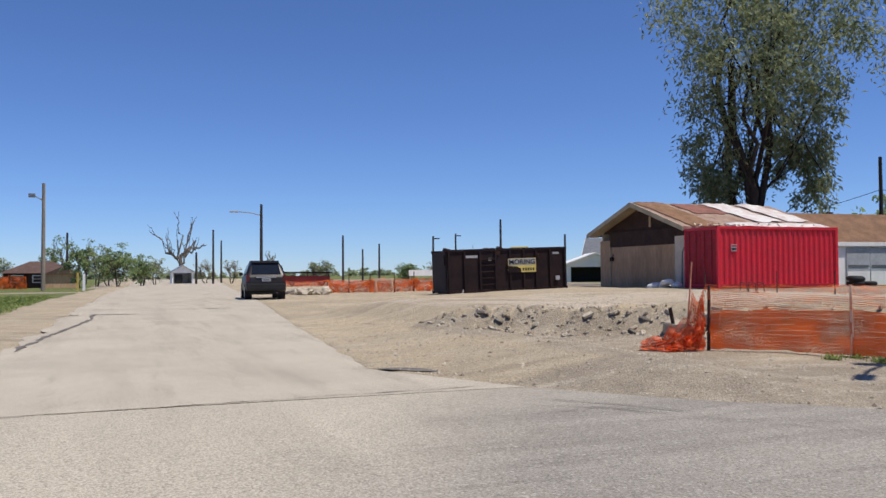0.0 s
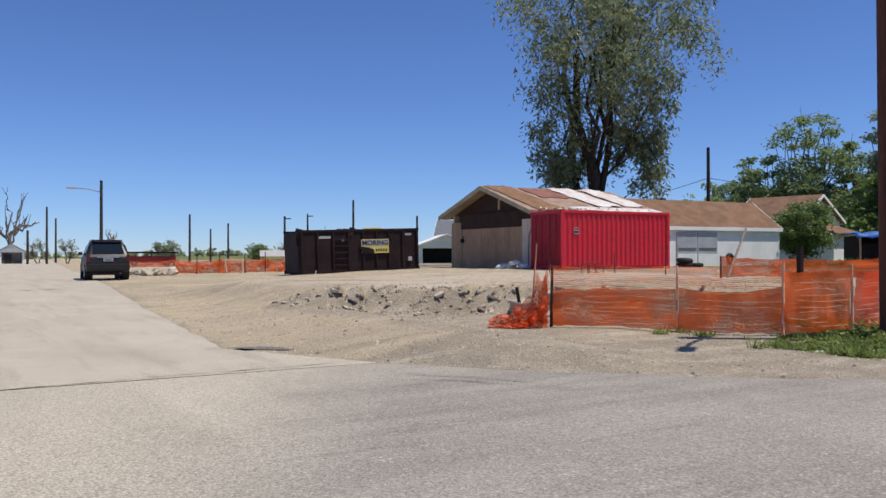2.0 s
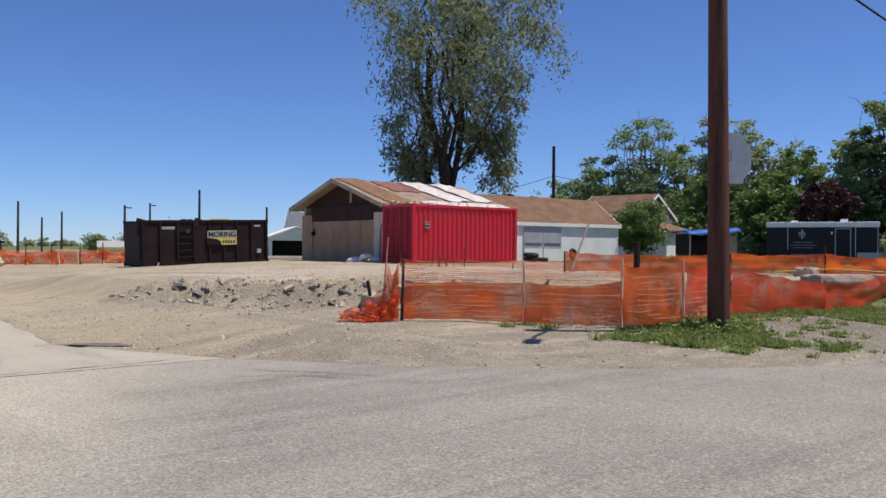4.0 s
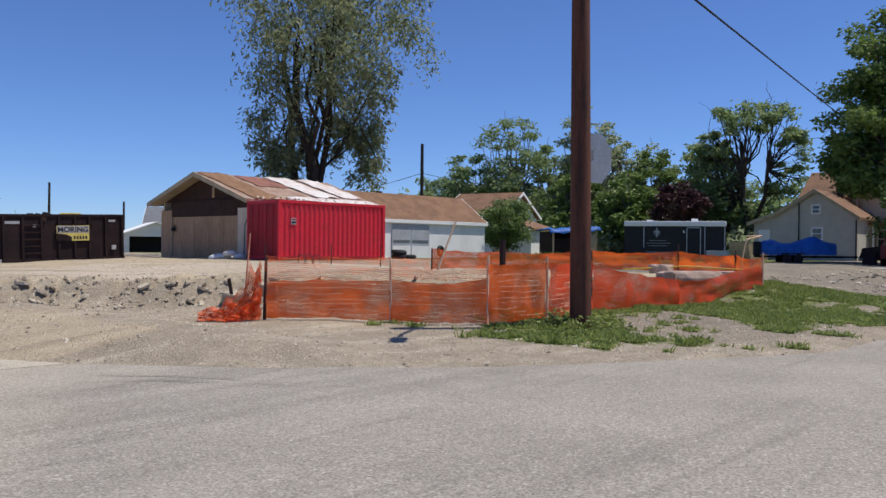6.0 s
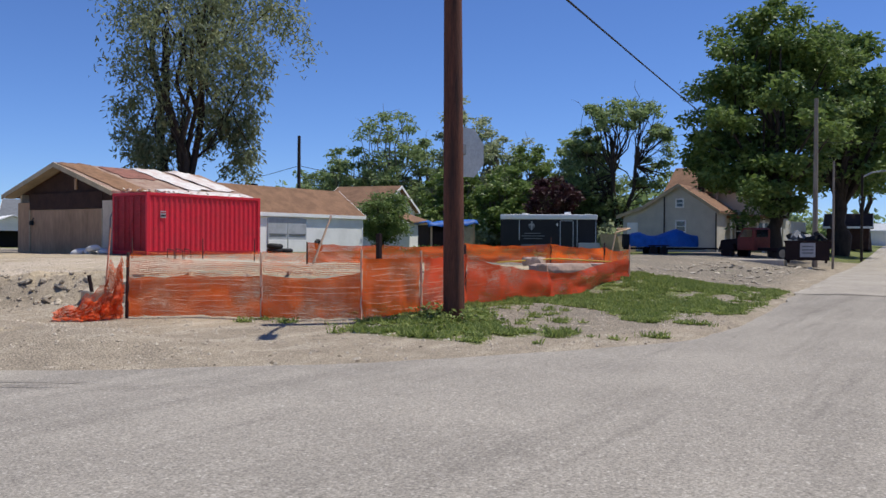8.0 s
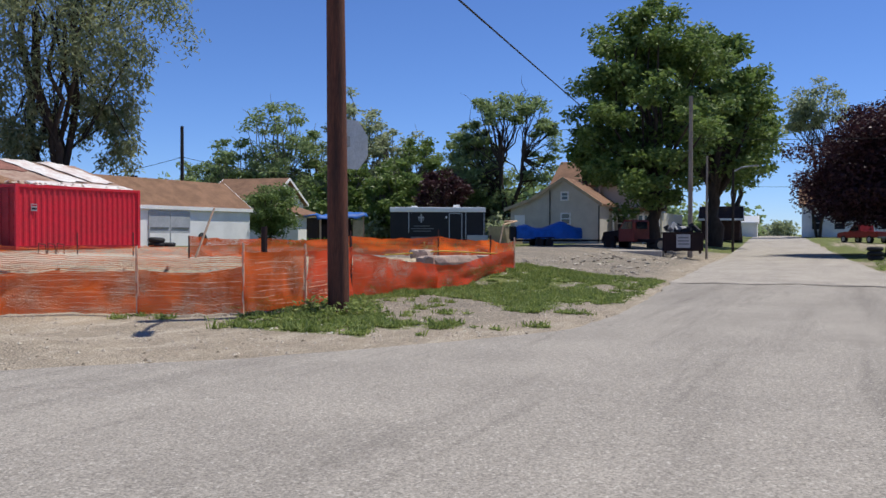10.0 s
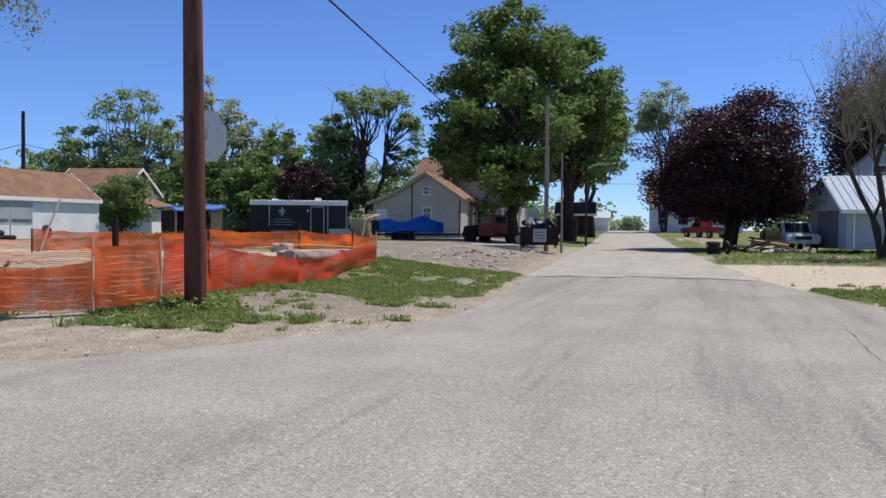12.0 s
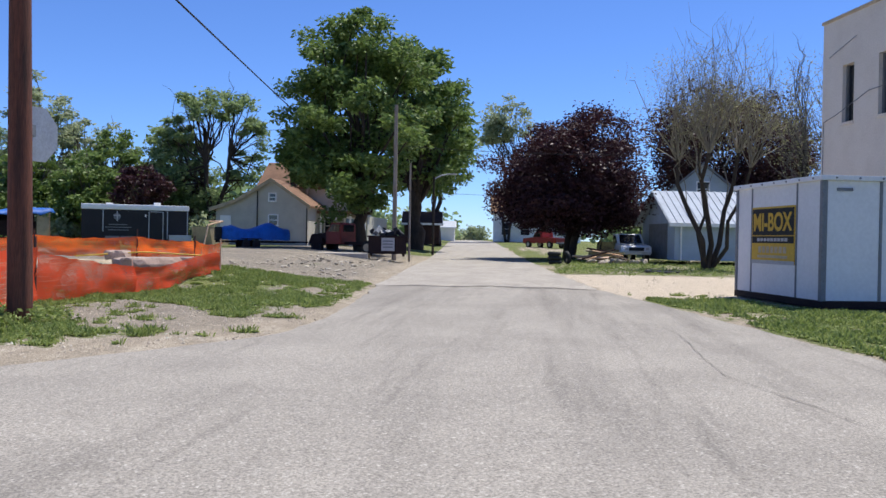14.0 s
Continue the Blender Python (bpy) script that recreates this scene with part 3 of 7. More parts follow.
def wob(x, k=0.12):
    return k * noise.noise(Vector((x * 0.9, 4.2, 0))) + k * 0.6 * noise.noise(Vector((x * 3.1, 1.2, 0)))


ys = [8.75 + 0.5 * i for i in range(70)] + [44 + 4 * i for i in range(90)]
strip("road_north", [(west_edge(y) - 0.2 + wob(y, 0.3), y) for y in ys], [((east_edge(y) if y > 11 else 4.25 - (y - 8.75) * 0.46) + wob(y + 50, 0.1), y) for y in ys], M_ROADN, "worn pale tan chip-sealed road", 0.026)
xs = [3.0 + 0.4 * i for i in range(72)] + [32 + 4 * i for i in range(72)]
xe = [22.85] + [x for x in xs if x >= 22.95]
strip("road_east", [(x, poly_y(NORTH_EDGE, x) + wob(x)) for x in xe], [(x, poly_y(SOUTH_EDGE, x) + wob(x + 30)) for x in xe], M_ROADE, "pale worn asphalt road running off between trees")
xc = [-40 + 2 * i for i in range(21)] + [0.4 * i for i in range(1, 58)]
xc = [x for x in xc if x < 22.85] + [22.9]
strip("road_crossing", [(x, (8.75 if x < 4.3 else poly_y(NORTH_EDGE, x) + wob(x, 0.1) - 0.05) if x > -3 else 5.0 + 3.7 * ss((x + 5) / 2)) for x in xc], [(x, poly_y(SOUTH_EDGE, x) + wob(x + 30)) for x in xc], M_CROSS, "coarse grey chip-sealed asphalt of the crossing", 0.023)


# ---- red shipping container ----
def container(m):
    t = thing("shipping_container", "weathered red corrugated steel shipping container on the lot", "container", m)
    L, W, H = 6.06, 2.44, 2.59
    # corrugated long sides and the far end
    def wave(n, depth, length):
        out, p = [], length / n
        for i in range(n):
            a = i * p
            out += [(a, 0), (a + p * 0.3, 0), (a + p * 0.5, depth), (a + p * 0.8, depth)]
        return out + [(length, 0)]
    for name, y, s in (("side_wall", 0.03, 1), ("side_wall", W - 0.03, -1)):
        line = wave(22, 0.04, L - 0.24)
        bm = bmesh.new()
        lo = [bm.verts.new((0.12 + a, y + s * b, 0.15)) for a, b in line]
        hi = [bm.verts.new((0.12 + a, y + s * b, H - 0.1)) for a, b in line]
        for i in range(len(line) - 1):
            bm.faces.new((lo[i], lo[i + 1], hi[i + 1], hi[i]))
        part(name, bm, M_RED, t)
    part("end_wall", box(L - 0.06, L - 0.03, 0.1, W - 0.1, 0.12, H - 0.1), M_RED, t)
    part("roof", box(0.05, L - 0.05, 0.05, W - 0.05, H - 0.06, H - 0.03), M_RED, t)
    part("floor", box(0.05, L - 0.05, 0.05, W - 0.05, 0.1, 0.16), M_BLACKSTEEL, t)
    for y in (0.0, W - 0.1):
        part("top_rail", box(0, L, y, y + 0.1, H - 0.12, H, 0.012), M_RED, t)
        part("bottom_rail", box(0, L, y, y + 0.1, 0.02, 0.17, 0.012), M_REDDK, t)
        for x in (0.0, L - 0.14):
            part("corner_post", box(x, x + 0.14, y - 0.004, y + 0.104, 0.0, H + 0.004, 0.015), M_RED, t)
    for x in (0.0, L - 0.1):
        part("end_rail", box(x, x + 0.1, 0.1, W - 0.1, H - 0.12, H - 0.002, 0.01), M_RED, t)
        part("sill", box(x, x + 0.1, 0.1, W - 0.1, 0.02, 0.17, 0.01), M_RED, t)
    for k in range(2):
        y0 = 0.11 + k * 1.115
        # shade of this end is put into the doors' darker red
        d = part("door", box(0.02, 0.07, y0, y0 + 1.1, 0.17, H - 0.13, 0.01), M_REDDK, t, "red steel container door, shade put into its darker red")
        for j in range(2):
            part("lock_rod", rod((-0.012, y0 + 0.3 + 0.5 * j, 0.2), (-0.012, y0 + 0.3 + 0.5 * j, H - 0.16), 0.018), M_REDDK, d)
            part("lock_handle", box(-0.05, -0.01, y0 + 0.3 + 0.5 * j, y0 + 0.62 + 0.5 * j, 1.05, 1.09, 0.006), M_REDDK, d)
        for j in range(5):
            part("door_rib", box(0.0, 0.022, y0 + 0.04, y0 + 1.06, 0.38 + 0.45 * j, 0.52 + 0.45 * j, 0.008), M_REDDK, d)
    pl = part("plate", box(0.66, 0.92, -0.012, 0.004, 1.55, 1.83, 0.004), M_SIGNWHITE, t, "white sign plate with a red and black bar")
    part("bar", box(0.68, 0.9, -0.018, -0.012, 1.6, 1.68), M_BLACK, pl)
    part("bar", box(0.68, 0.9, -0.018, -0.012, 1.74, 1.8), M_REDDK, pl)
    return t


container(Matrix.Translation((23.25, 29.25, 0.61)) @ Matrix.Rotation(radians(-4.0), 4, 'Z'))


# ---- brown shed behind the container ----
def shed():
    t = thing("shed", "brown plywood shed with a storm-torn shingle roof", "shed")
    x0, x1, y0, y1, zb, ze, za = 24.0, 31.6, 32.2, 39.6, 0.56, 3.36, 4.6
    ym = (y0 + y1) / 2
    part("wall", box(x0 + 0.1, x1, y1 - 0.12, y1, zb, ze), M_CREAM, t)
    part("wall", box(x0 + 0.1, x1, y0, y0 + 0.12, zb, ze), M_CREAM, t, "cream boarded side wall")
    part("wall", box(x1 - 0.12, x1, y0 + 0.12, y1 - 0.12, zb, ze), M_CREAM, t)
    part("gable", prism([(y0 + 0.1, ze), (y1 - 0.1, ze), (ym, za - 0.12)], x0 + 0.12, x0 + 0.2, 'x'), M_BROWNDK, t, "dark scorched-looking gable boards")
    part("gable", prism([(y0 + 0.1, ze), (y1 - 0.1, ze), (ym, za - 0.12)], x1 - 0.1, x1, 'x'), M_CREAM, t)
    part("lintel", box(x0 - 0.01, x0 + 0.12, y0 + 0.95, y1 - 0.9, 2.62, 3.37, 0.01), M_BROWNDK, t)
    part("lintel", box(x0 + 0.01, x0 + 0.12, y0, y0 + 0.95, 2.97, 3.37, 0.01), M_BROWNDK, t)
    part("gable_strip", box(x0 + 0.06, x0 + 0.12, ym - 0.75, ym - 0.6, 3.5, 4.0, 0.01), M_PLY, t)
    # front boarded with plywood sheets
    cuts = [y0, y0 + 0.5, y0 + 0.95, y0 + 2.1, y0 + 3.3, y0 + 4.5, y0 + 5.6, y1 - 0.95, y1]
    for a, b in zip(cuts, cuts[1:]):
        low = a < y0 + 0.9 or b == cuts[-1]
        z1 = 2.96 if low else 2.61
        part("sheet", box(x0 - (0.02 if low else -0.03), x0 + 0.08, a + 0.006, b - 0.006, zb + 0.02, z1, 0.005), M_CREAM if a < y0 + 0.9 else M_PLY, t)
    part("corner_board", box(x0 - 0.03, x0 + 0.1, y0 - 0.28, y0, zb, ze, 0.01), M_CREAM, t, "pale cream corner boards")
    part("jamb", box(x0 - 0.04, x0 + 0.03, y0 + 0.93, y0 + 1.0, zb, 2.62, 0.01), M_TRIM, t)
    part("jamb", box(x0 - 0.04, x0 + 0.03, y1 - 1.0, y1 - 0.92, zb, 2.62, 0.01), M_TRIM, t)
    wl = part("wall_lamp", box(x0 - 0.16, x0 - 0.02, y1 - 1.3, y1 - 1.12, 1.9, 2.1, 0.03), M_BLACK, t)
    part("lamp_arm", rod((x0 - 0.05, y1 - 1.2, 2.1), (x0 + 0.03, y1 - 1.2, 2.25), 0.02), M_BLACK, wl)
    part("downpipe", tube([(x0 - 0.1, y0 - 0.3, 3.05), (x0 - 0.12, y0 + 0.25, 2.2), (x0 - 0.12, y0 + 0.3, 0.7)], 0.03), M_STEELDK, t)
    # roof planes with thickness
    ov, dz = 0.45, (za - ze) / (ym - y0)
    for s, ye in ((-1, y0), (1, y1)):
        e, ez = ye + s * ov, ze - ov * dz
        part("roof_slope", prism([(e, ez), (ym, za), (ym, za + 0.12), (e, ez + 0.12)], x0 - 0.55, x1 + 0.3, 'x'), M_SHINGLE if s > 0 else M_DECK, t, "torn roof deck with faded red and tan patches" if s < 0 else "")
        part("barge_board", prism([(e - s * 0.02, ez - 0.08), (ym, za - 0.1), (ym, za + 0.13), (e - s * 0.02, ez + 0.13)], x0 - 0.6, x0 - 0.552, 'x'), M_TRIM, t, "cream barge board")
        part("soffit", prism([(e, ez - 0.03), (ym, za - 0.03), (ym, za - 0.002), (e, ez - 0.002)], x0 - 0.55, x0 + 0.1, 'x'), M_TRIM, t)

    def on_slope(x, u):
        """u: 0 at the ridge, 1 at the eave of the south slope."""
        y = ym + (y0 - ov - ym) * u
        return (x, y, za + 0.12 + (ze - ov * dz - za) * u)

    def patch(name, xa, xb, ua, ub, material, lift, label="", rough=0.03, skew=0.0):
        bm = bmesh.new()
        nx, nu = 14, 10
        g = []
        for i in range(nx + 1):
            row = []
            for j in range(nu + 1):
                u = ua + (ub - ua) * j / nu
                x = xa + (xb - xa) * i / nx + skew * u
                q = Vector((x * 1.3, u * 6, lift * 40))
                edge = 0.12 * noise.noise(q * 1.7) * (1 if i in (0, nx) else 0)
                p = Vector(on_slope(x + edge * 2, u + 0.06 * noise.noise(q * 2.1) * (1 if j in (0, nu) else 0)))
                p.z += lift + rough * (0.6 + noise.noise(q))
                row.append(bm.verts.new(p))
            g.append(row)
        for i in range(nx):
            for j in range(nu):
                bm.faces.new((g[i][j], g[i + 1][j], g[i + 1][j + 1], g[i][j + 1]))
        ob = part(name, bm, material, t, label, True)
        so = ob.modifiers.new("thick", 'SOLIDIFY')
        so.thickness = 0.012
    patch("shingle_patch", x0 - 0.5, x0 + 1.2, 0.0, 1.0, M_SHINGLE, 0.02, "remaining brown shingles", 0.012, 0.45)
    patch("underlay", x0 + 1.5, x0 + 4.0, 0.05, 0.45, mat("faded_red_felt", (0.27, 0.12, 0.09), 0.9, vary=0.3, scale=2, fine=12), 0.012, "faded red roofing underlay", 0.012, 0.6)
    patch("plastic_sheet", x0 + 3.4, x0 + 5.0, 0.0, 0.8, M_SHEET, 0.03, "white plastic sheet laid over the roof", 0.05, 1.0)
    patch("plastic_sheet", x0 + 5.5, x0 + 7.0, 0.0, 0.75, M_SHEET, 0.03, "white plastic sheet laid over the roof", 0.05, 0.9)
    patch("plastic_sheet", x0 + 2.0, x1 + 0.2, 0.86, 1.02, M_SHEET, 0.03, "ragged white sheet edge", 0.05)
    bm = bmesh.new()
    for i in range(40):
        x = random.uniform(x0 + 0.2, x1)
        p = Vector(on_slope(x, random.uniform(0.9, 1.0)))
        box(-0.12, 0.12, -0.05, 0.05, -0.015, 0.015, 0, bm)
        mm = Matrix.Translation(p + Vector((0, 0, 0.05))) @ Euler((random.uniform(-.5, .5), random.uniform(-.5, .5), random.uniform(0, 3))).to_matrix().to_4x4()
        bmesh.ops.transform(bm, matrix=mm, verts=bm.verts[-8:])
    tagged(part("roof_debris", bm, M_CREAM, t, "loose scraps along the eave"), kind="stuff")
    return t


shed()


# ---- black roll-off dumpster ----
def dumpster(m):
    t = thing("dumpster", "black steel roll-off dumpster with a yellow sign on the dirt lot", "dumpster", m)
    L, W, H = 6.1, 2.4, 2.13
    part("side_wall", box(0, L, 0, 0.06, 0.2, H, 0.01), M_BLACKSTEEL, t)
    part("side_wall", box(0, L, W - 0.06, W, 0.2, H, 0.01), M_BLACKSTEEL, t)
    part("end_door", box(0, 0.07, 0.06, W - 0.06, 0.22, H, 0.01), M_BLACKSTEEL, t)
    part("end_wall", box(L - 0.07, L, 0.06, W - 0.06, 0.2, H, 0.01), M_BLACKSTEEL, t)
    part("floor", box(0.05, L - 0.05, 0.06, W - 0.06, 0.18, 0.28), M_BLACKSTEEL, t)
    for y in (-0.05, W - 0.05):
        part("top_rail", box(-0.03, L + 0.03, y, y + 0.1, H - 0.02, H + 0.09, 0.015), M_BLACKSTEEL, t)
        part("bottom_rail", box(-0.03, L + 0.03, y, y + 0.1, 0.14, 0.3, 0.015), M_BLACKSTEEL, t)
    for y in (0.55, W - 0.7):
        part("skid", box(0.1, L, y, y + 0.15, 0.04, 0.2, 0.01), M_BLACKSTEEL, t)
    for i, x in enumerate((0.02, 0.8, 1.58, 2.36, 3.1, 3.8, 4.45, 5.2, 5.98)):
        for y in (-0.075, W - 0.015):
            part("rib", box(x, x + 0.1, y, y + 0.09, 0.3, H - 0.02, 0.012), M_BLACKSTEEL, t)
    for x in (0.3, L - 0.35):
        for y in (0.1, W - 0.3):
            part("wheel", rod((x, y, 0.1), (x, y + 0.2, 0.1), 0.1, n=16), M_STEELDK, t)
    for k in range(5):
        z = 0.5 + 0.3 * k
        part("step", box(1.66, 2.38, -0.07, -0.01, z, z + 0.07, 0.012), M_BLACKSTEEL, t)
    # yellow sign with its lettering
    yel = mat("sign_yellow", (0.72, 0.58, 0.16), 0.6, vary=0.12, scale=4, fine=30)
    sg = part("sign", box(3.02, 4.46, -0.095, -0.08, 1.05, 1.72, 0.004), yel, t, "yellow and black sign, lower part scuffed")
    part("band", box(3.04, 4.44, -0.101, -0.096, 1.4, 1.7), M_SIGNWHITE, sg)
    part("scuff", prism([(3.02, 1.05), (3.68, 1.05), (3.68, 1.22), (3.45, 1.33), (3.02, 1.38)], -0.106, -0.096, 'y'), M_BLACKSTEEL, sg, "black scuffed patch")
    me = text_mesh("MORING", 1.34, 0.24, M_BLACK)
    ob = new("lettering", me)
    ob.parent = sg
    ob.matrix_basis = pose(3.74, -0.104, 1.55, 90)
    for k in range(5):
        part("bar", box(3.76 + 0.13 * k, 3.84 + 0.13 * k, -0.101, -0.096, 1.12, 1.26), M_BLACK, sg)
    part("label_strip", box(0.92, 1.52, -0.012, -0.004, 1.8, 1.92), M_SIGNWHITE, t)
    part("label_strip", box(5.4, 5.72, -0.012, -0.004, 1.88, 1.98), M_SIGNWHITE, t)
    part("sticker", box(2.05, 2.2, -0.012, -0.004, 1.65, 1.78), M_SIGNWHITE, t)
    part("sticker", box(5.5, 5.7, -0.085, -0.004, 0.62, 0.82, 0.01), M_SIGNWHITE, t)
    part("sticker", box(3.2, 4.1, -0.06, 0.0, H + 0.091, H + 0.15, 0.01), yel, t, "yellow board lying on the rim")
    part("hook", tube([(L + 0.02, 0.9, 0.5), (L + 0.22, 0.95, 0.6), (L + 0.22, 1.4, 0.6), (L + 0.02, 1.45, 0.5)], 0.03), M_STEELDK, t)
    part("hinge_bar", rod((-0.06, 0.03, 0.35), (-0.06, 0.03, H), 0.035), M_BLACKSTEEL, t)
    part("latch", box(-0.1, -0.02, 0.2, 0.5, 1.5, 2.0, 0.02), M_BLACKSTEEL, t)
    part("prop", rod((0.62, -0.12, 0.0), (0.72, -0.1, 0.32), 0.035, n=6), M_SIGNWHITE, t, "pale wooden prop")
    # heap inside
    bm = bmesh.new()
    for i in range(26):
        x, y = random.uniform(0.3, L - 0.3), random.uniform(0.3, W - 0.3)
        box(-random.uniform(0.2, 0.6), random.uniform(0.2, 0.6), -0.12, 0.12, -0.1, 0.1, 0, bm)
        bmesh.ops.transform(bm, matrix=Matrix.Translation((x, y, random.uniform(1.75, 2.12))) @ Euler((random.uniform(-.3, .3), random.uniform(-.3, .3), random.uniform(0, 3))).to_matrix().to_4x4(), verts=bm.verts[-8:])
    return t, bm


_, heap = dumpster(Matrix.Translation((14.55, 37.55, 0.2)) @ Matrix.Rotation(radians(-3.0), 4, 'Z') @ Matrix.Rotation(radians(-1.7), 4, 'Y'))
solo("scrap_heap", heap, M_BROWNDK, "dark demolition scrap heaped in the dumpster", "debris", Matrix.Translation((14.55, 37.55, 0.2)) @ Matrix.Rotation(radians(-3.0), 4, 'Z') @ Matrix.Rotation(radians(-1.7), 4, 'Y'), kind="stuff")


# ---- low white building with a brown roof ----
def gable_house(t, L, W, zw, zr, ov, roof, wall):
    """Walls and a gable roof, ridge along local x from 0 to L, front wall at y = 0."""
    part("wall", box(0, L, 0, 0.15, 0, zw), wall, t)
    part("wall", box(0, L, W - 0.15, W, 0, zw), wall, t)
    for x in (0, L - 0.15):
        part("gable_wall", prism([(0.15, 0), (W - 0.15, 0), (W - 0.15, zw), (W / 2, zr - 0.14), (0.15, zw)], x, x + 0.15, 'x'), wall, t)
    dz = (zr - zw) / (W / 2)
    for e, s in ((0, -1), (W, 1)):
        part("roof_slope", prism([(e + s * ov, zw - ov * dz), (W / 2, zr), (W / 2, zr + 0.13), (e + s * ov, zw - ov * dz + 0.13)], -ov, L + ov, 'x'), roof, t)
        part("fascia", box(-ov, L + ov, min(e + s * ov, e + s * (ov + 0.04)), max(e + s * ov, e + s * (ov + 0.04)), zw - ov * dz - 0.06, zw - ov * dz + 0.14, 0.01), M_WHITE, t)
        for x in (-ov - 0.03, L + ov):
            part("barge_board", prism([(e + s * ov, zw - ov * dz - 0.06), (W / 2, zr - 0.06), (W / 2, zr + 0.14), (e + s * ov, zw - ov * dz + 0.14)], x, x + 0.03, 'x'), M_WHITE, t)


wb = thing("white_outbuilding", "low white outbuilding with a brown shingle roof", "building", Matrix.Translation((32.4, 33.75, 0.45)) @ Matrix.Rotation(radians(-3), 4, 'Z'))
gable_house(wb, 10.3, 4.3, 2.28, 3.82, 0.12, M_SHINGLE2, M_WHITE)
for k in range(2):
    d = part("door", box(2.3 + 1.5 * k, 3.77 + 1.5 * k, -0.06, 0.0, 0.08, 2.05, 0.01), M_GREYDOOR, wb, "greyed double door")
    part("brace", box(2.4 + 1.5 * k, 3.67 + 1.5 * k, -0.09, -0.06, 1.1, 1.18), M_STEELDK, d)
    part("kick_panel", box(2.33 + 1.5 * k, 3.74 + 1.5 * k, -0.075, -0.06, 0.1, 0.85), M_WHITE, d)
part("roof_vent", rod((3.6, 2.5, 3.4), (3.6, 2.5, 4.05), 0.2, n=12), M_BLACKSTEEL, wb)


# ---- trees ----
def leaves(name, centres, spread, count, size, material, parent, droop=0.0, slim=0.5, seed=1, flat=0.6):
    rng = np.random.default_rng(seed)
    c = np.array(centres, dtype=float)
    pick = rng.integers(0, len(c), count)
    sp = np.array(spread, dtype=float)[pick][:, None]
    off = np.clip(rng.normal(size=(count, 3)), -1.7, 1.7) * sp * 0.5
    off[:, 2] *= flat
    if droop:
        fall = np.abs(rng.normal(size=count)) * droop
        off[:, 2] -= fall
    p = c[pick] + off
    d = rng.normal(size=(count, 3))
    d[:, 2] = d[:, 2] * 0.5 - (0.25 + droop)
    d /= np.linalg.norm(d, axis=1)[:, None]
    r = rng.normal(size=(count, 3))
    s = np.cross(d, r)
    s /= np.linalg.norm(s, axis=1)[:, None]
    n = np.cross(s, d)
    a = (size * rng.uniform(0.6, 1.35, count))[:, None]
    v = np.stack([p, p + d * a * 0.5 + s * a * slim * 0.5 + n * a * 0.12, p + d * a, p + d * a * 0.5 - s * a * slim * 0.5 + n * a * 0.12], 1).reshape(-1, 3)
    me = bpy.data.meshes.new(name)
    me.vertices.add(count * 4)
    me.vertices.foreach_set("co", v.ravel().astype(np.float32))
    me.loops.add(count * 4)
    me.loops.foreach_set("vertex_index", np.arange(count * 4, dtype=np.int32))
    me.polygons.add(count)
    me.polygons.foreach_set("loop_start", np.arange(0, count * 4, 4, dtype=np.int32))
    me.update(calc_edges=True)
    me.materials.append(material)
    ob = new(name, me)
    ob.parent = parent
    return ob


def limb(bm, p0, p1, r0, r1, rng, bend=0.12, seg=4, n=7):
    """A crooked tapering limb; gives back its points."""
    p0, p1 = Vector(p0), Vector(p1)
    pts = [p0]
    ln = (p1 - p0).length
    for i in range(1, seg + 1):
        q = p0.lerp(p1, i / seg)
        if i < seg:
            q = q + Vector(rng.normal(size=3)) * ln * bend * 0.4
        pts.append(q)
    rings = []
    for i, q in enumerate(pts):
        d = (pts[min(i + 1, seg)] - pts[max(i - 1, 0)]).normalized()
        u = d.orthogonal().normalized()
        w = d.cross(u)
        r = r0 + (r1 - r0) * i / seg
        rings.append([bm.verts.new(q + (u * math.cos(6.2832 * k / n) + w * math.sin(6.2832 * k / n)) * r) for k in range(n)])
    for a, b in zip(rings, rings[1:]):
        for k in range(n):
            bm.faces.new((a[k], a[(k + 1) % n], b[(k + 1) % n], b[k]))
    return pts


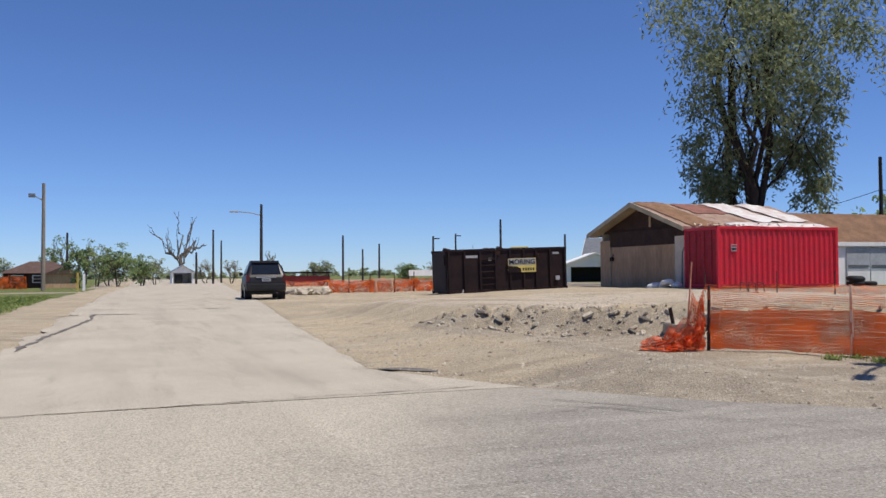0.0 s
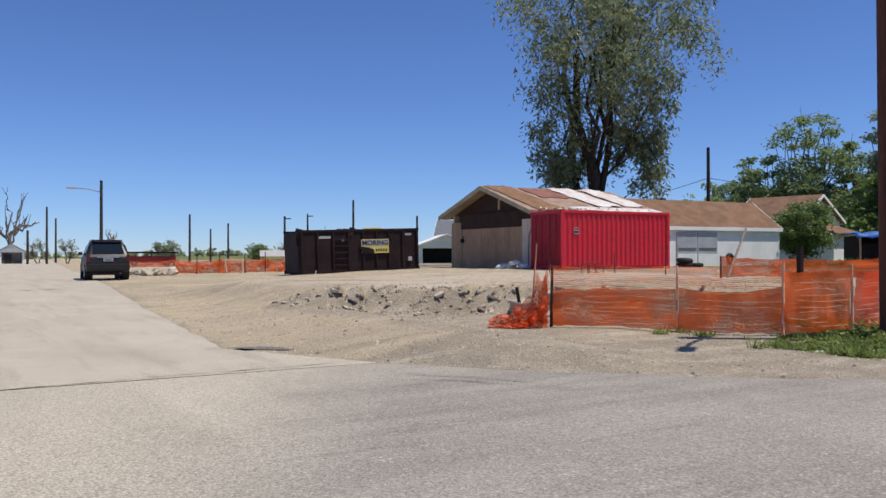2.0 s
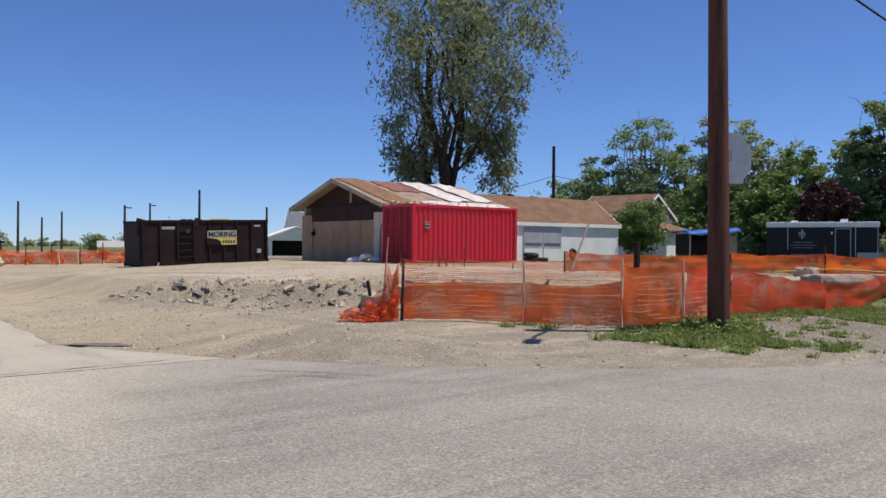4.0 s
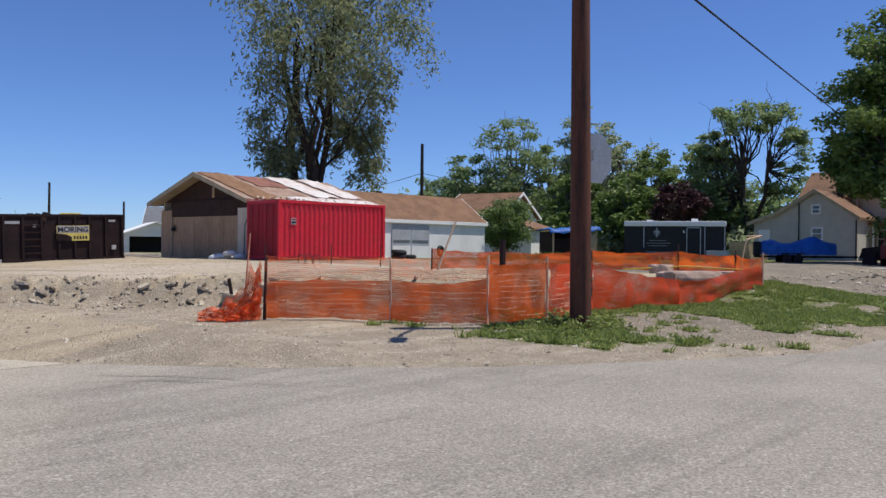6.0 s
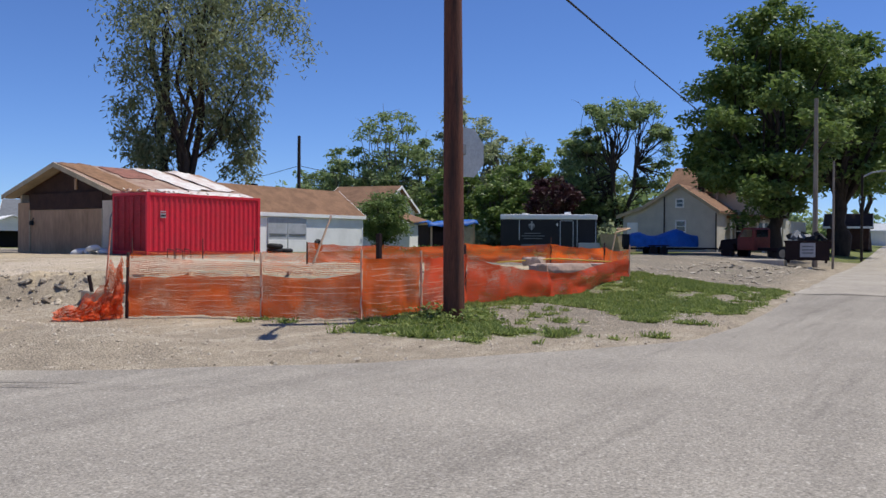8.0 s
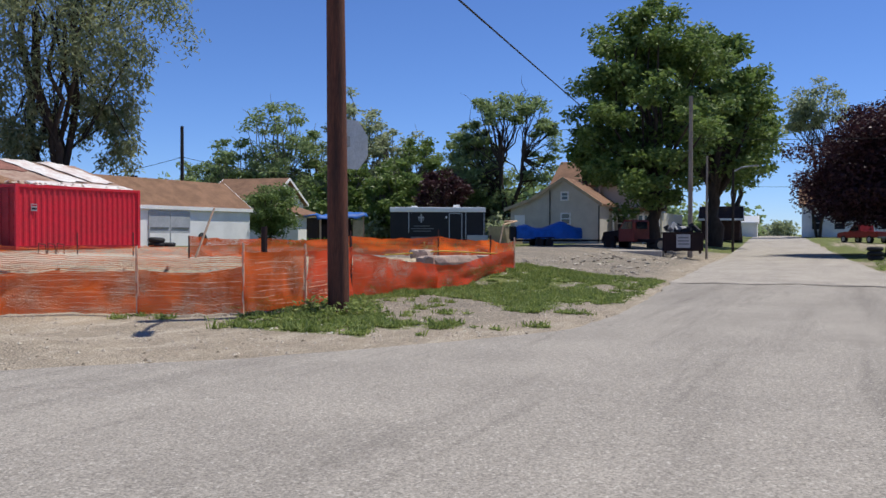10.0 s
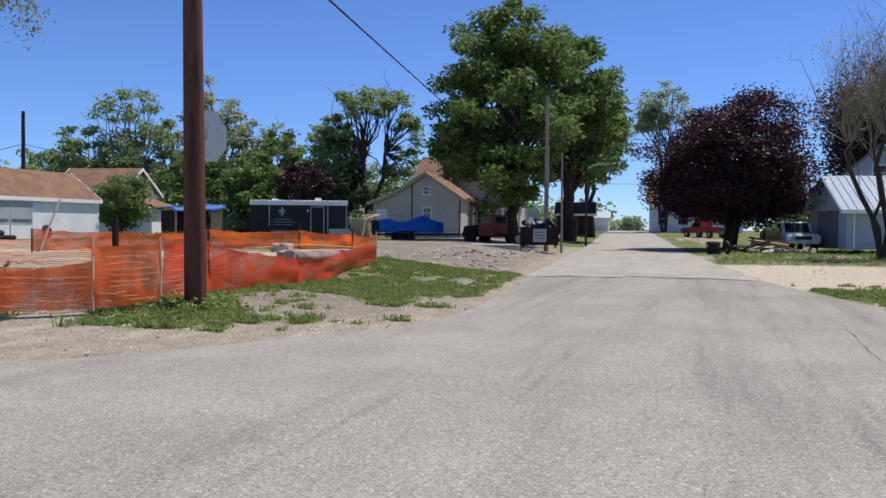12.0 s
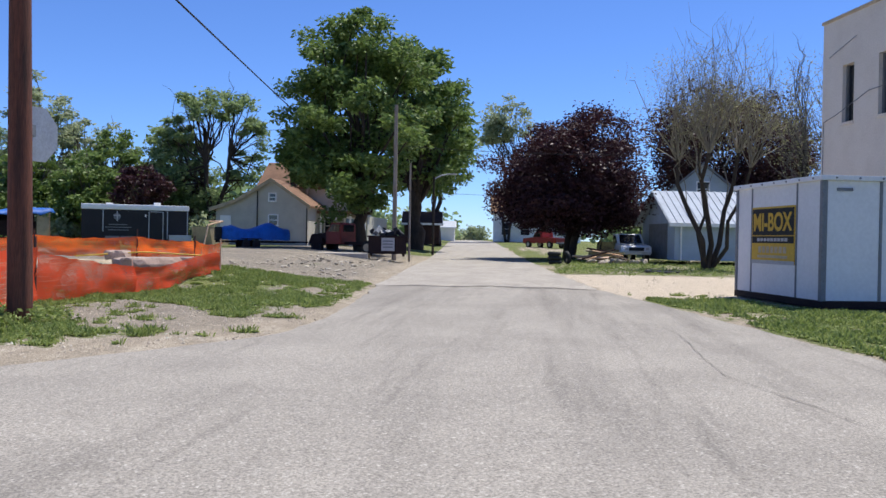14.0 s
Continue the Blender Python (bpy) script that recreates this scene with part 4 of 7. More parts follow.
def tree(label, x, y, height, radius, trunk, material, bark=None, clear=0.25, n_leaf=9000, size=0.3, n_clump=70, seed=1, stems=1, droop=0.0, slim=0.5, lobes=None, hollow=0.45, twigs=0, name="tree", fill=1.0, z=None, limbs=34, up=0.16, thin=1.0, twig=None, splay=1.0):
    rng = np.random.default_rng(seed)
    zb = land(x, y) - 0.05 if z is None else z
    t = thing(name, label, "tree", Matrix.Translation((x, y, zb)))
    bm = bmesh.new()
    ends = []
    # crown lobes: (dx, dy, height of centre, radius, half height), as shares of radius and height
    lobes = lobes or [(0, 0, (1 + clear) / 2, 1, (1 - clear) / 2)]
    centres, spread = [], []
    for i in range(n_clump):
        lx, ly, lz, lr, lh = lobes[i % len(lobes)]
        v = rng.normal(size=3)
        v /= np.linalg.norm(v)
        k = hollow + (1 - hollow) * rng.uniform() ** 0.6
        k *= rng.uniform(0.82, 1.1)
        centres.append((lx * radius + v[0] * k * lr * radius, ly * radius + v[1] * k * lr * radius, max(height * clear * 0.9, lz * height + v[2] * k * lh * height)))
        spread.append(radius * 0.24 * lr ** 0.5 * rng.uniform(0.7, 1.3) * fill)
    tops = []
    bb = bmesh.new() if twig else bm
    for s in range(stems):
        a = 6.2832 * s / stems + rng.uniform(0, 1)
        lean = 0.0 if stems == 1 else radius * rng.uniform(0.2, 0.5) * splay
        base = (0, 0, 0) if stems == 1 else (trunk * 0.7 * math.cos(a), trunk * 0.7 * math.sin(a), 0)
        r = trunk if stems == 1 else trunk * rng.uniform(0.4, 0.62)
        split = height * (clear + 0.12) if stems == 1 else height * rng.uniform(0.55, 0.72)
        tops.append((limb(bm, base, (lean * math.cos(a), lean * math.sin(a), split), r * 1.15, r * 0.55, rng, 0.08, 5, 9), r * 0.55))
    for i in range(0, n_clump, max(1, n_clump // limbs)):
        c = Vector(centres[i])
        pts, r = tops[int(rng.integers(0, len(tops)))]
        if stems > 1:
            pts, r = min(tops, key=lambda q: (q[0][-1].xy - c.xy).length)
        k = 4 if c.z > pts[-1].z else int(rng.integers(2, 5))
        start = pts[k] if stems > 1 else pts[int(rng.integers(3, 6))]
        path = limb(bb, start, c, r * rng.uniform(0.35, 0.7), 0.03 * thin, rng, 0.1, 4, 6)
        for j in range(twigs):
            q = path[int(rng.integers(2, 5))]
            e = q + Vector(rng.normal(size=3)) * radius * 0.16 + Vector((0, 0, radius * up))
            limb(bb, q, e, 0.035 * thin, 0.012 * thin, rng, 0.2, 3, 4)
    part("trunk", bm, bark or M_BARK, t, smooth=True)
    if twig:
        part("twig_crown", bb, twig, t, "pale fine bare twigs", True)
    if n_leaf:
        leaves("crown", centres, spread, n_leaf, size, material, t, droop, slim, seed + 7)
    return t


def polar(az, d):
    return d * math.sin(radians(az)), d * math.cos(radians(az))


# tall willow-like tree behind the shed
x, y = polar(40.5, 53)
tree("tall multi-stemmed tree with sparse grey-green hanging leaves", x, y, 20.5, 6.4, 0.4, L_WILLOW, clear=0.2, n_leaf=26000, size=0.34, n_clump=220, seed=6, stems=8, droop=0.7, slim=0.3,
     lobes=[(0.14, -0.12, 0.7, 0.9, 0.26), (0.3, -0.25, 0.82, 0.85, 0.18), (-0.15, 0.13, 0.78, 0.72, 0.2), (0.2, -0.15, 0.64, 0.95, 0.2), (0.1, -0.08, 0.5, 0.6, 0.16), (0.28, -0.22, 0.74, 1.0, 0.2),
            (-0.18, 0.15, 0.45, 0.34, 0.17), (0.36, -0.3, 0.45, 0.36, 0.17), (0.14, -0.12, 0.6, 0.85, 0.16), (-0.2, 0.17, 0.31, 0.28, 0.1), (0.38, -0.32, 0.32, 0.28, 0.1), (0.0, 0.0, 0.8, 0.9, 0.18), (0.2, -0.16, 0.84, 0.8, 0.15)], hollow=0.3, fill=0.75, splay=0.42)
# woodland edge behind the low houses: (azimuth, distance, height, radius, leaf, seed)
for az, d, h, r, lf, sd in ((48.9, 105, 8.8, 3.4, L_DARK, 11), (51.2, 98, 10.4, 3.8, L_DARK, 12), (53.9, 96, 14.4, 4.8, L_DARK, 13), (56.6, 100, 12.4, 3.8, L_DARK, 14), (59.0, 92, 15.0, 3.9, L_GREY, 15), (61.2, 95, 13.2, 3.8, L_GREY, 16),
                            (63.0, 88, 10.4, 3.6, L_GREEN, 17), (65.2, 90, 9.8, 4.0, L_DARK, 18), (67.3, 86, 10.4, 4.0, L_DARK, 19), (46.6, 120, 6.2, 2.6, L_DARK, 20), (58.0, 84, 7.4, 3.4, L_GREEN, 21), (61.5, 80, 7.0, 3.2, L_GREEN, 22)):
    x, y = polar(az, d)
    tree("broad green tree in the far woodland edge", x, y, h * 1.1, r * 1.05, 0.3, lf, bark=M_BARKLT, clear=0.1, n_leaf=10500, size=0.4, n_clump=110, seed=sd, hollow=0.3, fill=0.85, twigs=1, limbs=60, lobes=[(0, 0, 0.66, 0.8, 0.32), (0.1, 0.1, 0.42, 1.0, 0.26), (-0.1, 0, 0.3, 0.95, 0.16)])
x, y = polar(69.0, 84)
tree("tall tree with an open, half bare crown", x, y, 14.9, 5.0, 0.5, L_DARK, clear=0.2, n_leaf=8500, size=0.38, n_clump=90, seed=36, stems=3, lobes=[(0.25, -0.35, 0.84, 0.5, 0.12), (-0.1, 0.3, 0.84, 0.55, 0.12), (0.2, -0.75, 0.62, 0.35, 0.14), (-0.1, 0.75, 0.68, 0.35, 0.12), (0.2, -0.6, 0.36, 0.5, 0.14), (-0.2, 0.5, 0.36, 0.6, 0.16)], twigs=2, fill=0.85, thin=1.0, limbs=60, up=0.04)
x, y = polar(64.6, 76)
tree("small copper-red tree behind the trailer", x, y, 6.7, 2.5, 0.22, L_PURPLE, clear=0.2, n_leaf=6000, size=0.32, n_clump=50, seed=33)
# big maples by the east road
x, y = polar(78.6, 53)
tree("large green maple beside the house", x, y, 15.2, 5.7, 0.44, L_GREEN, clear=0.15, n_leaf=46000, size=0.3, n_clump=200, seed=41, hollow=0.45, fill=0.8,
     lobes=[(-0.05, 0.33, 0.55, 0.56, 0.2), (-0.12, 0.46, 0.4, 0.4, 0.15), (-0.3, 0.12, 0.3, 0.55, 0.15), (0, 0, 0.62, 0.85, 0.36), (-0.42, 0, 0.42, 0.7, 0.25), (0.25, 0, 0.72, 0.6, 0.28), (-0.1, 0.2, 0.8, 0.55, 0.2)])
x, y = polar(82.2, 72)
tree("large green maple beyond the utility pole", x, y, 17.5, 6.0, 0.6, L_GREEN, clear=0.22, n_leaf=22000, size=0.45, n_clump=130, seed=42, hollow=0.35,
     lobes=[(0, 0, 0.6, 0.8, 0.36), (0.3, 0, 0.5, 0.8, 0.26), (-0.2, 0, 0.75, 0.5, 0.25)])
x, y = polar(83.7, 92)
tree("tall green tree at the far roadside", x, y, 15.0, 3.9, 0.5, L_GREEN, clear=0.4, n_leaf=9000, size=0.45, n_clump=80, seed=43, stems=2, droop=0.3, fill=0.85)
x, y = polar(88.3, 118)
tree("tall thin-leaved tree far along the road", x, y, 20.0, 4.6, 0.4, L_GREY, clear=0.5, n_leaf=3600, size=0.5, n_clump=50, seed=44, stems=2, lobes=[(0, 0, 0.84, 0.95, 0.15), (-0.3, 0.3, 0.74, 0.5, 0.1)])
x, y = polar(92.2, 56)
tree("round copper-purple maple with a low dense crown", x, y, 10.5, 4.75, 0.5, L_PURPLE, clear=0.16, n_leaf=100000, size=0.2, n_clump=280, seed=45, stems=2, hollow=0.5, lobes=[(0, 0, 0.55, 0.98, 0.4), (0, 0, 0.48, 1.05, 0.33), (0, 0, 0.34, 1.0, 0.16)])
x, y = polar(102.5, 84)
tree("copper-purple maple beyond the garage", x, y, 15.2, 7.5, 0.42, L_PURPLE, clear=0.2, n_leaf=48000, size=0.32, n_clump=170, seed=46, hollow=0.5)
x, y = polar(101.0, 42)
tree("budding multi-stemmed tree, almost bare", x, y, 10.4, 4.1, 0.2, L_BUD, twig=M_TWIG, clear=0.5, n_leaf=7000, size=0.08, n_clump=260, seed=47, stems=5, twigs=5, hollow=0.25, splay=1.2, name="budding_tree", limbs=110, up=0.3, fill=0.9, thin=0.32, lobes=[(0, 0, 0.76, 1.0, 0.24), (0.1, -0.25, 0.68, 0.85, 0.16), (0, 0, 0.82, 0.8, 0.16)])
x, y = polar(107.5, 60)
tree("bare budding tree behind the tall building", x, y, 14.0, 4.2, 0.28, L_BUD, twig=M_BARKLT, thin=0.6, clear=0.3, n_leaf=4500, size=0.12, n_clump=200, seed=48, stems=5, twigs=4, hollow=0.3, name="bare_tree", limbs=100, up=0.25)
x, y = polar(53.4, 56)
tree("small round leafy tree growing beside the low outbuilding", x, y, 4.0, 1.8, 0.12, L_SMALL, clear=0.1, n_leaf=11000, size=0.19, n_clump=80, seed=50, fill=1.2)


# ---- utility pole with the stop sign's back ----
def utility_pole(label, x, y, h, r, material, lean=(0, 0), name="utility_pole"):
    t = thing(name, label, "pole", Matrix.Translation((x, y, land(x, y) - 0.05)))
    bm = bmesh.new()
    rng = np.random.default_rng(int(abs(x) * 10))
    limb(bm, (0, 0, 0), (lean[0], lean[1], h), r, r * max(0.68, 1 - 0.034 * h), rng, 0.0, 10, 20)
    part("shaft", bm, material, t, smooth=True)
    return t


PX, PY = 11.35, 7.05
near_pole = utility_pole("reddish-brown creosoted wooden utility pole", PX, PY, 6.45, 0.165, M_POLE, (-0.05, 0.04))
sg = thing("stop_sign", "bare metal back of an octagonal stop sign", "sign", Matrix.Translation((PX, PY, 0)))
q = [(0.38 / math.cos(math.pi / 8) * math.cos(math.pi / 8 + math.pi / 4 * k), 2.64 + 0.38 / math.cos(math.pi / 8) * math.sin(math.pi / 8 + math.pi / 4 * k)) for k in range(8)]
plate = prism(q, -0.004, 0.004, 'y')
bmesh.ops.transform(plate, matrix=Matrix.Translation((0.36, 0.0, 0)) @ Matrix.Rotation(radians(-12), 4, 'Z'), verts=plate.verts)
part("plate", plate, M_STEEL, sg)
part("upright", box(0.12, 0.3, -0.02, 0.03, 2.6, 2.76, 0.008), M_STEELDK, sg)


# ---- white storage box with the yellow sign ----
M_YELLOW = mat("yellow_sign_vinyl", (0.62, 0.38, 0.03), 0.5, vary=0.12, scale=3, fine=25, bump=0.02)


def storage_box(m):
    """Local x runs along the face with the sign, local y away from it."""
    t = thing("storage_container", "white panelled portable storage container with a yellow sign", "container", m)
    L, W, H = 3.7, 2.44, 2.6
    part("base", box(0, L, -W, 0, 0.02, 0.16, 0.01), M_BLACKSTEEL, t)
    part("floor", box(0.04, L - 0.04, -W + 0.04, -0.04, 0.16, 0.22), M_BLACKSTEEL, t)
    for a, b in ((0.11, 0.95), (1.0, 2.9), (2.95, L - 0.1)):
        part("panel", box(a, b, -0.055, -0.025, 0.17, H - 0.1, 0.006), M_BOXWHITE, t)
        part("panel", box(a, b, -W + 0.025, -W + 0.055, 0.17, H - 0.1, 0.006), M_BOXWHITE, t)
    for a, b in ((-W + 0.12, -W / 2 - 0.03), (-W / 2 + 0.03, -0.12)):
        part("panel", box(0.025, 0.055, a, b, 0.17, H - 0.1, 0.006), M_BOXWHITE, t)
        part("panel", box(L - 0.055, L - 0.025, a, b, 0.17, H - 0.1, 0.006), M_BOXWHITE, t)
    for x, y in ((0, -0.11), (L - 0.1, -0.11), (0, -W), (L - 0.1, -W)):
        part("corner_post", box(x, x + 0.1, y, y + 0.11, 0.161, H - 0.1, 0.012), M_STEELDK, t, "grey steel corner post")
    for x in (0.95, 2.9):
        part("joint_strip", box(x, x + 0.05, -0.06, -0.012, 0.165, H - 0.1, 0.006), M_STEELDK, t)
    part("joint_strip", box(0.01, 0.06, -W / 2 - 0.03, -W / 2 + 0.03, 0.165, H - 0.1, 0.006), M_STEELDK, t)
    part("roof", box(-0.05, L + 0.05, -W - 0.05, 0.05, H - 0.1, H, 0.02), M_BOXWHITE, t)
    for k in range(7):
        part("rivet", rod((0.25 + 0.52 * k, 0.05, H - 0.05), (0.25 + 0.52 * k, 0.068, H - 0.05), 0.02, n=8), M_STEELDK, t)
    for k in range(5):
        part("rivet", rod((-0.068, -0.25 - 0.48 * k, H - 0.05), (-0.05, -0.25 - 0.48 * k, H - 0.05), 0.02, n=8), M_STEELDK, t)
    part("tag", box(-0.006, 0.024, -0.62, -0.3, H - 0.3, H - 0.24), M_STEELDK, t)
    sg = part("sign", box(1.02, 2.88, -0.024, -0.008, 0.82, 2.06, 0.004), M_YELLOW, t, "yellow and black advertising sign")
    part("band", box(1.05, 2.85, -0.007, -0.003, 1.44, 2.02), M_BLACK, sg, "black band with yellow lettering")
    part("band", box(1.05, 2.85, -0.007, -0.003, 1.27, 1.42), M_BLACK, sg)
    part("strip", box(1.02, 2.88, -0.007, -0.003, 0.82, 0.9), M_SIGNWHITE, sg)
    ob = new("lettering", text_mesh("MI-BOX", 1.66, 0.4, M_YELLOW))
    ob.parent = sg
    ob.matrix_basis = pose(1.95, 0.0, 1.73, 90, 0, 180)
    for k in range(9):
        part("bar", box(1.3 + 0.15 * k, 1.42 + 0.15 * k, -0.002, 0.001, 1.31, 1.38), M_SIGNWHITE, sg)
    for k in range(7):
        part("bar", box(1.35 + 0.18 * k, 1.48 + 0.18 * k, -0.007, -0.003, 1.06, 1.2), M_TRIM, sg)
    part("bar", box(1.3, 2.6, -0.007, -0.003, 0.95, 1.01), M_TRIM, sg)
    return t


storage_box(Matrix.Translation((17.5, -5.42, 0.04)) @ Matrix.Rotation(radians(12.2), 4, 'Z'))


# ---- tall painted brick building ----
M_BRICK = mat("cream_painted_brick", (0.68, 0.63, 0.55), 0.8, vary=0.1, scale=0.8, fine=20, bump=0.15, second=(0.58, 0.53, 0.45), amount=0.25)


def tall_building():
    t = thing("brick_building", "tall cream-painted brick building with narrow windows", "building", Matrix.Translation((29.7, -9.3, 0)) @ Matrix.Rotation(radians(192), 4, 'Z'))
    # local x runs west along the north face, local y into the building
    L, D, H = 11.0, 12.0, 8.5
    wins = [(1.15, 5.15), (3.02, 5.15), (5.57, 5.15)]
    xs_ = [0.0]
    for a, _ in wins:
        xs_ += [a, a + 0.62]
    xs_.append(L)
    for i in range(0, len(xs_), 2):
        part("pier", box(xs_[i], xs_[i + 1], 0, 0.35, 0, H), M_BRICK, t)
    for a, z in wins:
        part("wall", box(a, a + 0.62, 0, 0.35, 0, z), M_BRICK, t)
        part("wall", box(a, a + 0.62, 0, 0.35, z + 1.82, H), M_BRICK, t)
        w = part("window", box(a + 0.03, a + 0.59, 0.2, 0.24, z + 0.02, z + 1.8), M_GLASS, t)
        part("frame", box(a, a + 0.06, 0.12, 0.26, z, z + 1.82), M_STEELDK, w)
        part("sill", box(a - 0.05, a + 0.67, -0.05, 0.14, z - 0.08, z + 0.005), M_BRICK, w)
    part("wall", box(0, 0.35, 0.35, D, 0, H), M_BRICK, t)
    part("wall", box(L - 0.35, L, 0.35, D, 0, H), M_BRICK, t)
    part("wall", box(0.35, L - 0.35, D - 0.35, D, 0, H), M_BRICK, t)
    part("roof", box(0.3, L - 0.3, 0.3, D - 0.3, H - 0.5, H - 0.35), M_BLACKSTEEL, t)
    part("coping", box(-0.05, L + 0.05, -0.05, 0.4, H, H + 0.1, 0.02), M_TRIM, t)
    part("cable", tube([(0.15, -0.03, 3.4), (0.15, -0.03, 5.3), (0.9, -0.04, 5.45), (2.6, -0.04, 5.95), (4.4, -0.04, 6.0)], 0.012), M_STEELDK, t, "grey cable pinned along the wall")
    part("cable", tube([(0.4, -0.03, 7.35), (1.9, -0.03, 7.75)], 0.01), M_STEELDK, t)


tall_building()


# ---- windows for houses ----
def window(parent, x0, x1, y, z0, z1, s=-1):
    """A framed window on a wall whose outer face is at y, looking along s."""
    ya, yb = sorted((y + s * 0.04, y - s * 0.02))
    w = part("window", box(x0, x1, ya, yb, z0, z1), M_GLASSB, parent)
    f = 0.09
    ya, yb = sorted((y + s * 0.075, y - s * 0.01))
    for q in (box(x0 - f, x0, ya, yb, z0 - f, z1 + f, 0.008), box(x1, x1 + f, ya, yb, z0 - f, z1 + f, 0.008), box(x0, x1, ya, yb, z1, z1 + f, 0.008), box(x0, x1, ya, yb, z0 - f, z0, 0.008), box(x0, x1, ya, yb, (z0 + z1) / 2 - 0.03, (z0 + z1) / 2 + 0.03, 0.006)):
        part("frame", q, M_WHITE, w)
    return w


# ---- cream house beside the maple; its front gable looks west ----
M_HOUSE = mat("grey_beige_siding", (0.56, 0.53, 0.46), 0.75, vary=0.12, scale=1.2, fine=20)
ho = thing("cream_house", "cream house with tan shingles and a chimney", "house", Matrix.Translation((57.0, 22.3, 0.62)) @ Matrix.Rotation(radians(-90), 4, 'Z'))
# local x runs south along the west front, local y east
part("wall", prism([(0.7, 0), (7.1, 0), (7.1, 2.75), (4.6, 4.42), (0.7, 2.4)], 0, 0.16, 'y'), M_HOUSE, ho)
part("wall", box(6.94, 7.1, 0.16, 9.0, 0, 2.75), M_HOUSE, ho)
part("wall", box(0.7, 0.86, 0.16, 9.0, 0, 2.4), M_HOUSE, ho)
part("wall", prism([(0.86, 0), (6.94, 0), (6.94, 2.75), (4.6, 4.42), (0.86, 2.4)], 8.84, 9.0, 'y'), M_HOUSE, ho)
part("roof_slope", prism([(7.35, 2.58), (4.6, 4.42), (4.6, 4.56), (7.35, 2.72)], -0.3, 9.2, 'y'), M_SHINGLE2, ho)
part("roof_slope", prism([(4.6, 4.42), (2.2, 2.98), (0.3, 2.33), (0.3, 2.47), (2.2, 3.12), (4.6, 4.56)], -0.3, 9.2, 'y'), M_SHINGLE2, ho)
part("barge_board", prism([(7.35, 2.5), (4.6, 4.34), (4.6, 4.58), (7.35, 2.74)], -0.34, -0.3, 'y'), M_TRIM, ho)
part("barge_board", prism([(4.6, 4.34), (2.2, 2.9), (0.3, 2.25), (0.3, 2.49), (2.2, 3.14), (4.6, 4.58)], -0.34, -0.3, 'y'), M_TRIM, ho)
part("upper_wall", box(3.0, 9.6, 4.4, 10.0, 2.0, 4.3), M_HOUSE, ho)
part("upper_roof", prism([(4.0, 4.1), (6.9, 6.05), (9.8, 4.1), (9.8, 4.26), (6.9, 6.22), (4.0, 4.26)], 2.2, 10.0, 'x'), M_SHINGLE2, ho)
for x_ in (2.6, 9.45):
    part("upper_gable", prism([(4.4, 4.3), (6.9, 5.95), (9.4, 4.3)], x_, x_ + 0.15, 'x'), M_HOUSE, ho)
part("porch_wall", box(7.1, 10.4, 4.2, 12.5, 0, 2.2), M_HOUSE, ho)
part("chimney", box(4.8, 5.25, 3.6, 4.1, 3.5, 6.3, 0.02), M_BROWNDK, ho, "dark brick chimney stack")
part("roof_tarp", box(7.0, 9.2, 4.9, 5.2, 4.9, 5.35, 0.05), M_BLUE, ho, "blue tarp over the damaged roof")
window(ho, 4.45, 5.0, 0.0, 1.4, 2.05)
window(ho, 4.45, 4.85, 0.0, 3.05, 3.5)
window(ho, 7.3, 7.9, 4.2, 0.9, 2.0)
window(ho, 8.8, 9.4, 4.2, 0.9, 2.0)
d = part("door", box(1.0, 1.75, -0.05, 0.02, 0.1, 2.0, 0.01), M_WHITE, ho, "plain white door")
part("handle", rod((1.1, -0.1, 1.05), (1.1, -0.04, 1.05), 0.03), M_STEEL, d)
part("corner_pipe", rod((3.6, -0.06, 0.1), (3.6, -0.06, 3.7), 0.04), M_BLACK, ho)
part("corner_pipe", rod((7.05, -0.06, 0.1), (7.05, -0.06, 2.6), 0.04), M_BLACK, ho)
for k in range(4):
    part("porch_post", box(7.3 + 1.05 * k, 7.42 + 1.05 * k, 2.6, 2.72, 0, 2.3), M_WHITE, ho)
part("porch_roof", box(7.1, 10.6, 2.4, 5.0, 2.3, 2.5, 0.02), M_SHINGLE, ho)

# ---- white house behind the small tree ----
wh = thing("white_house", "white gabled house with brown shingles", "house", Matrix.Translation((48.51, 41.62, 0.55)) @ Matrix.Rotation(radians(-80), 4, 'Z'))
gable_house(wh, 4.8, 6.0, 3.05, 4.70, 0.3, M_SHINGLE2, M_WHITE)
window(wh, 1.0, 1.8, 0.0, 1.2, 2.4)
window(wh, 3.0, 3.8, 0.0, 1.2, 2.4)
part("lean_to_roof", prism([(4.85, 2.75), (7.4, 1.95), (7.4, 2.08), (4.85, 2.88)], -0.2, 4.0, 'y'), M_SHINGLE2, wh)
part("lean_to_wall", box(4.82, 7.1, 0.1, 3.8, 0, 2.0), M_WHITE, wh)

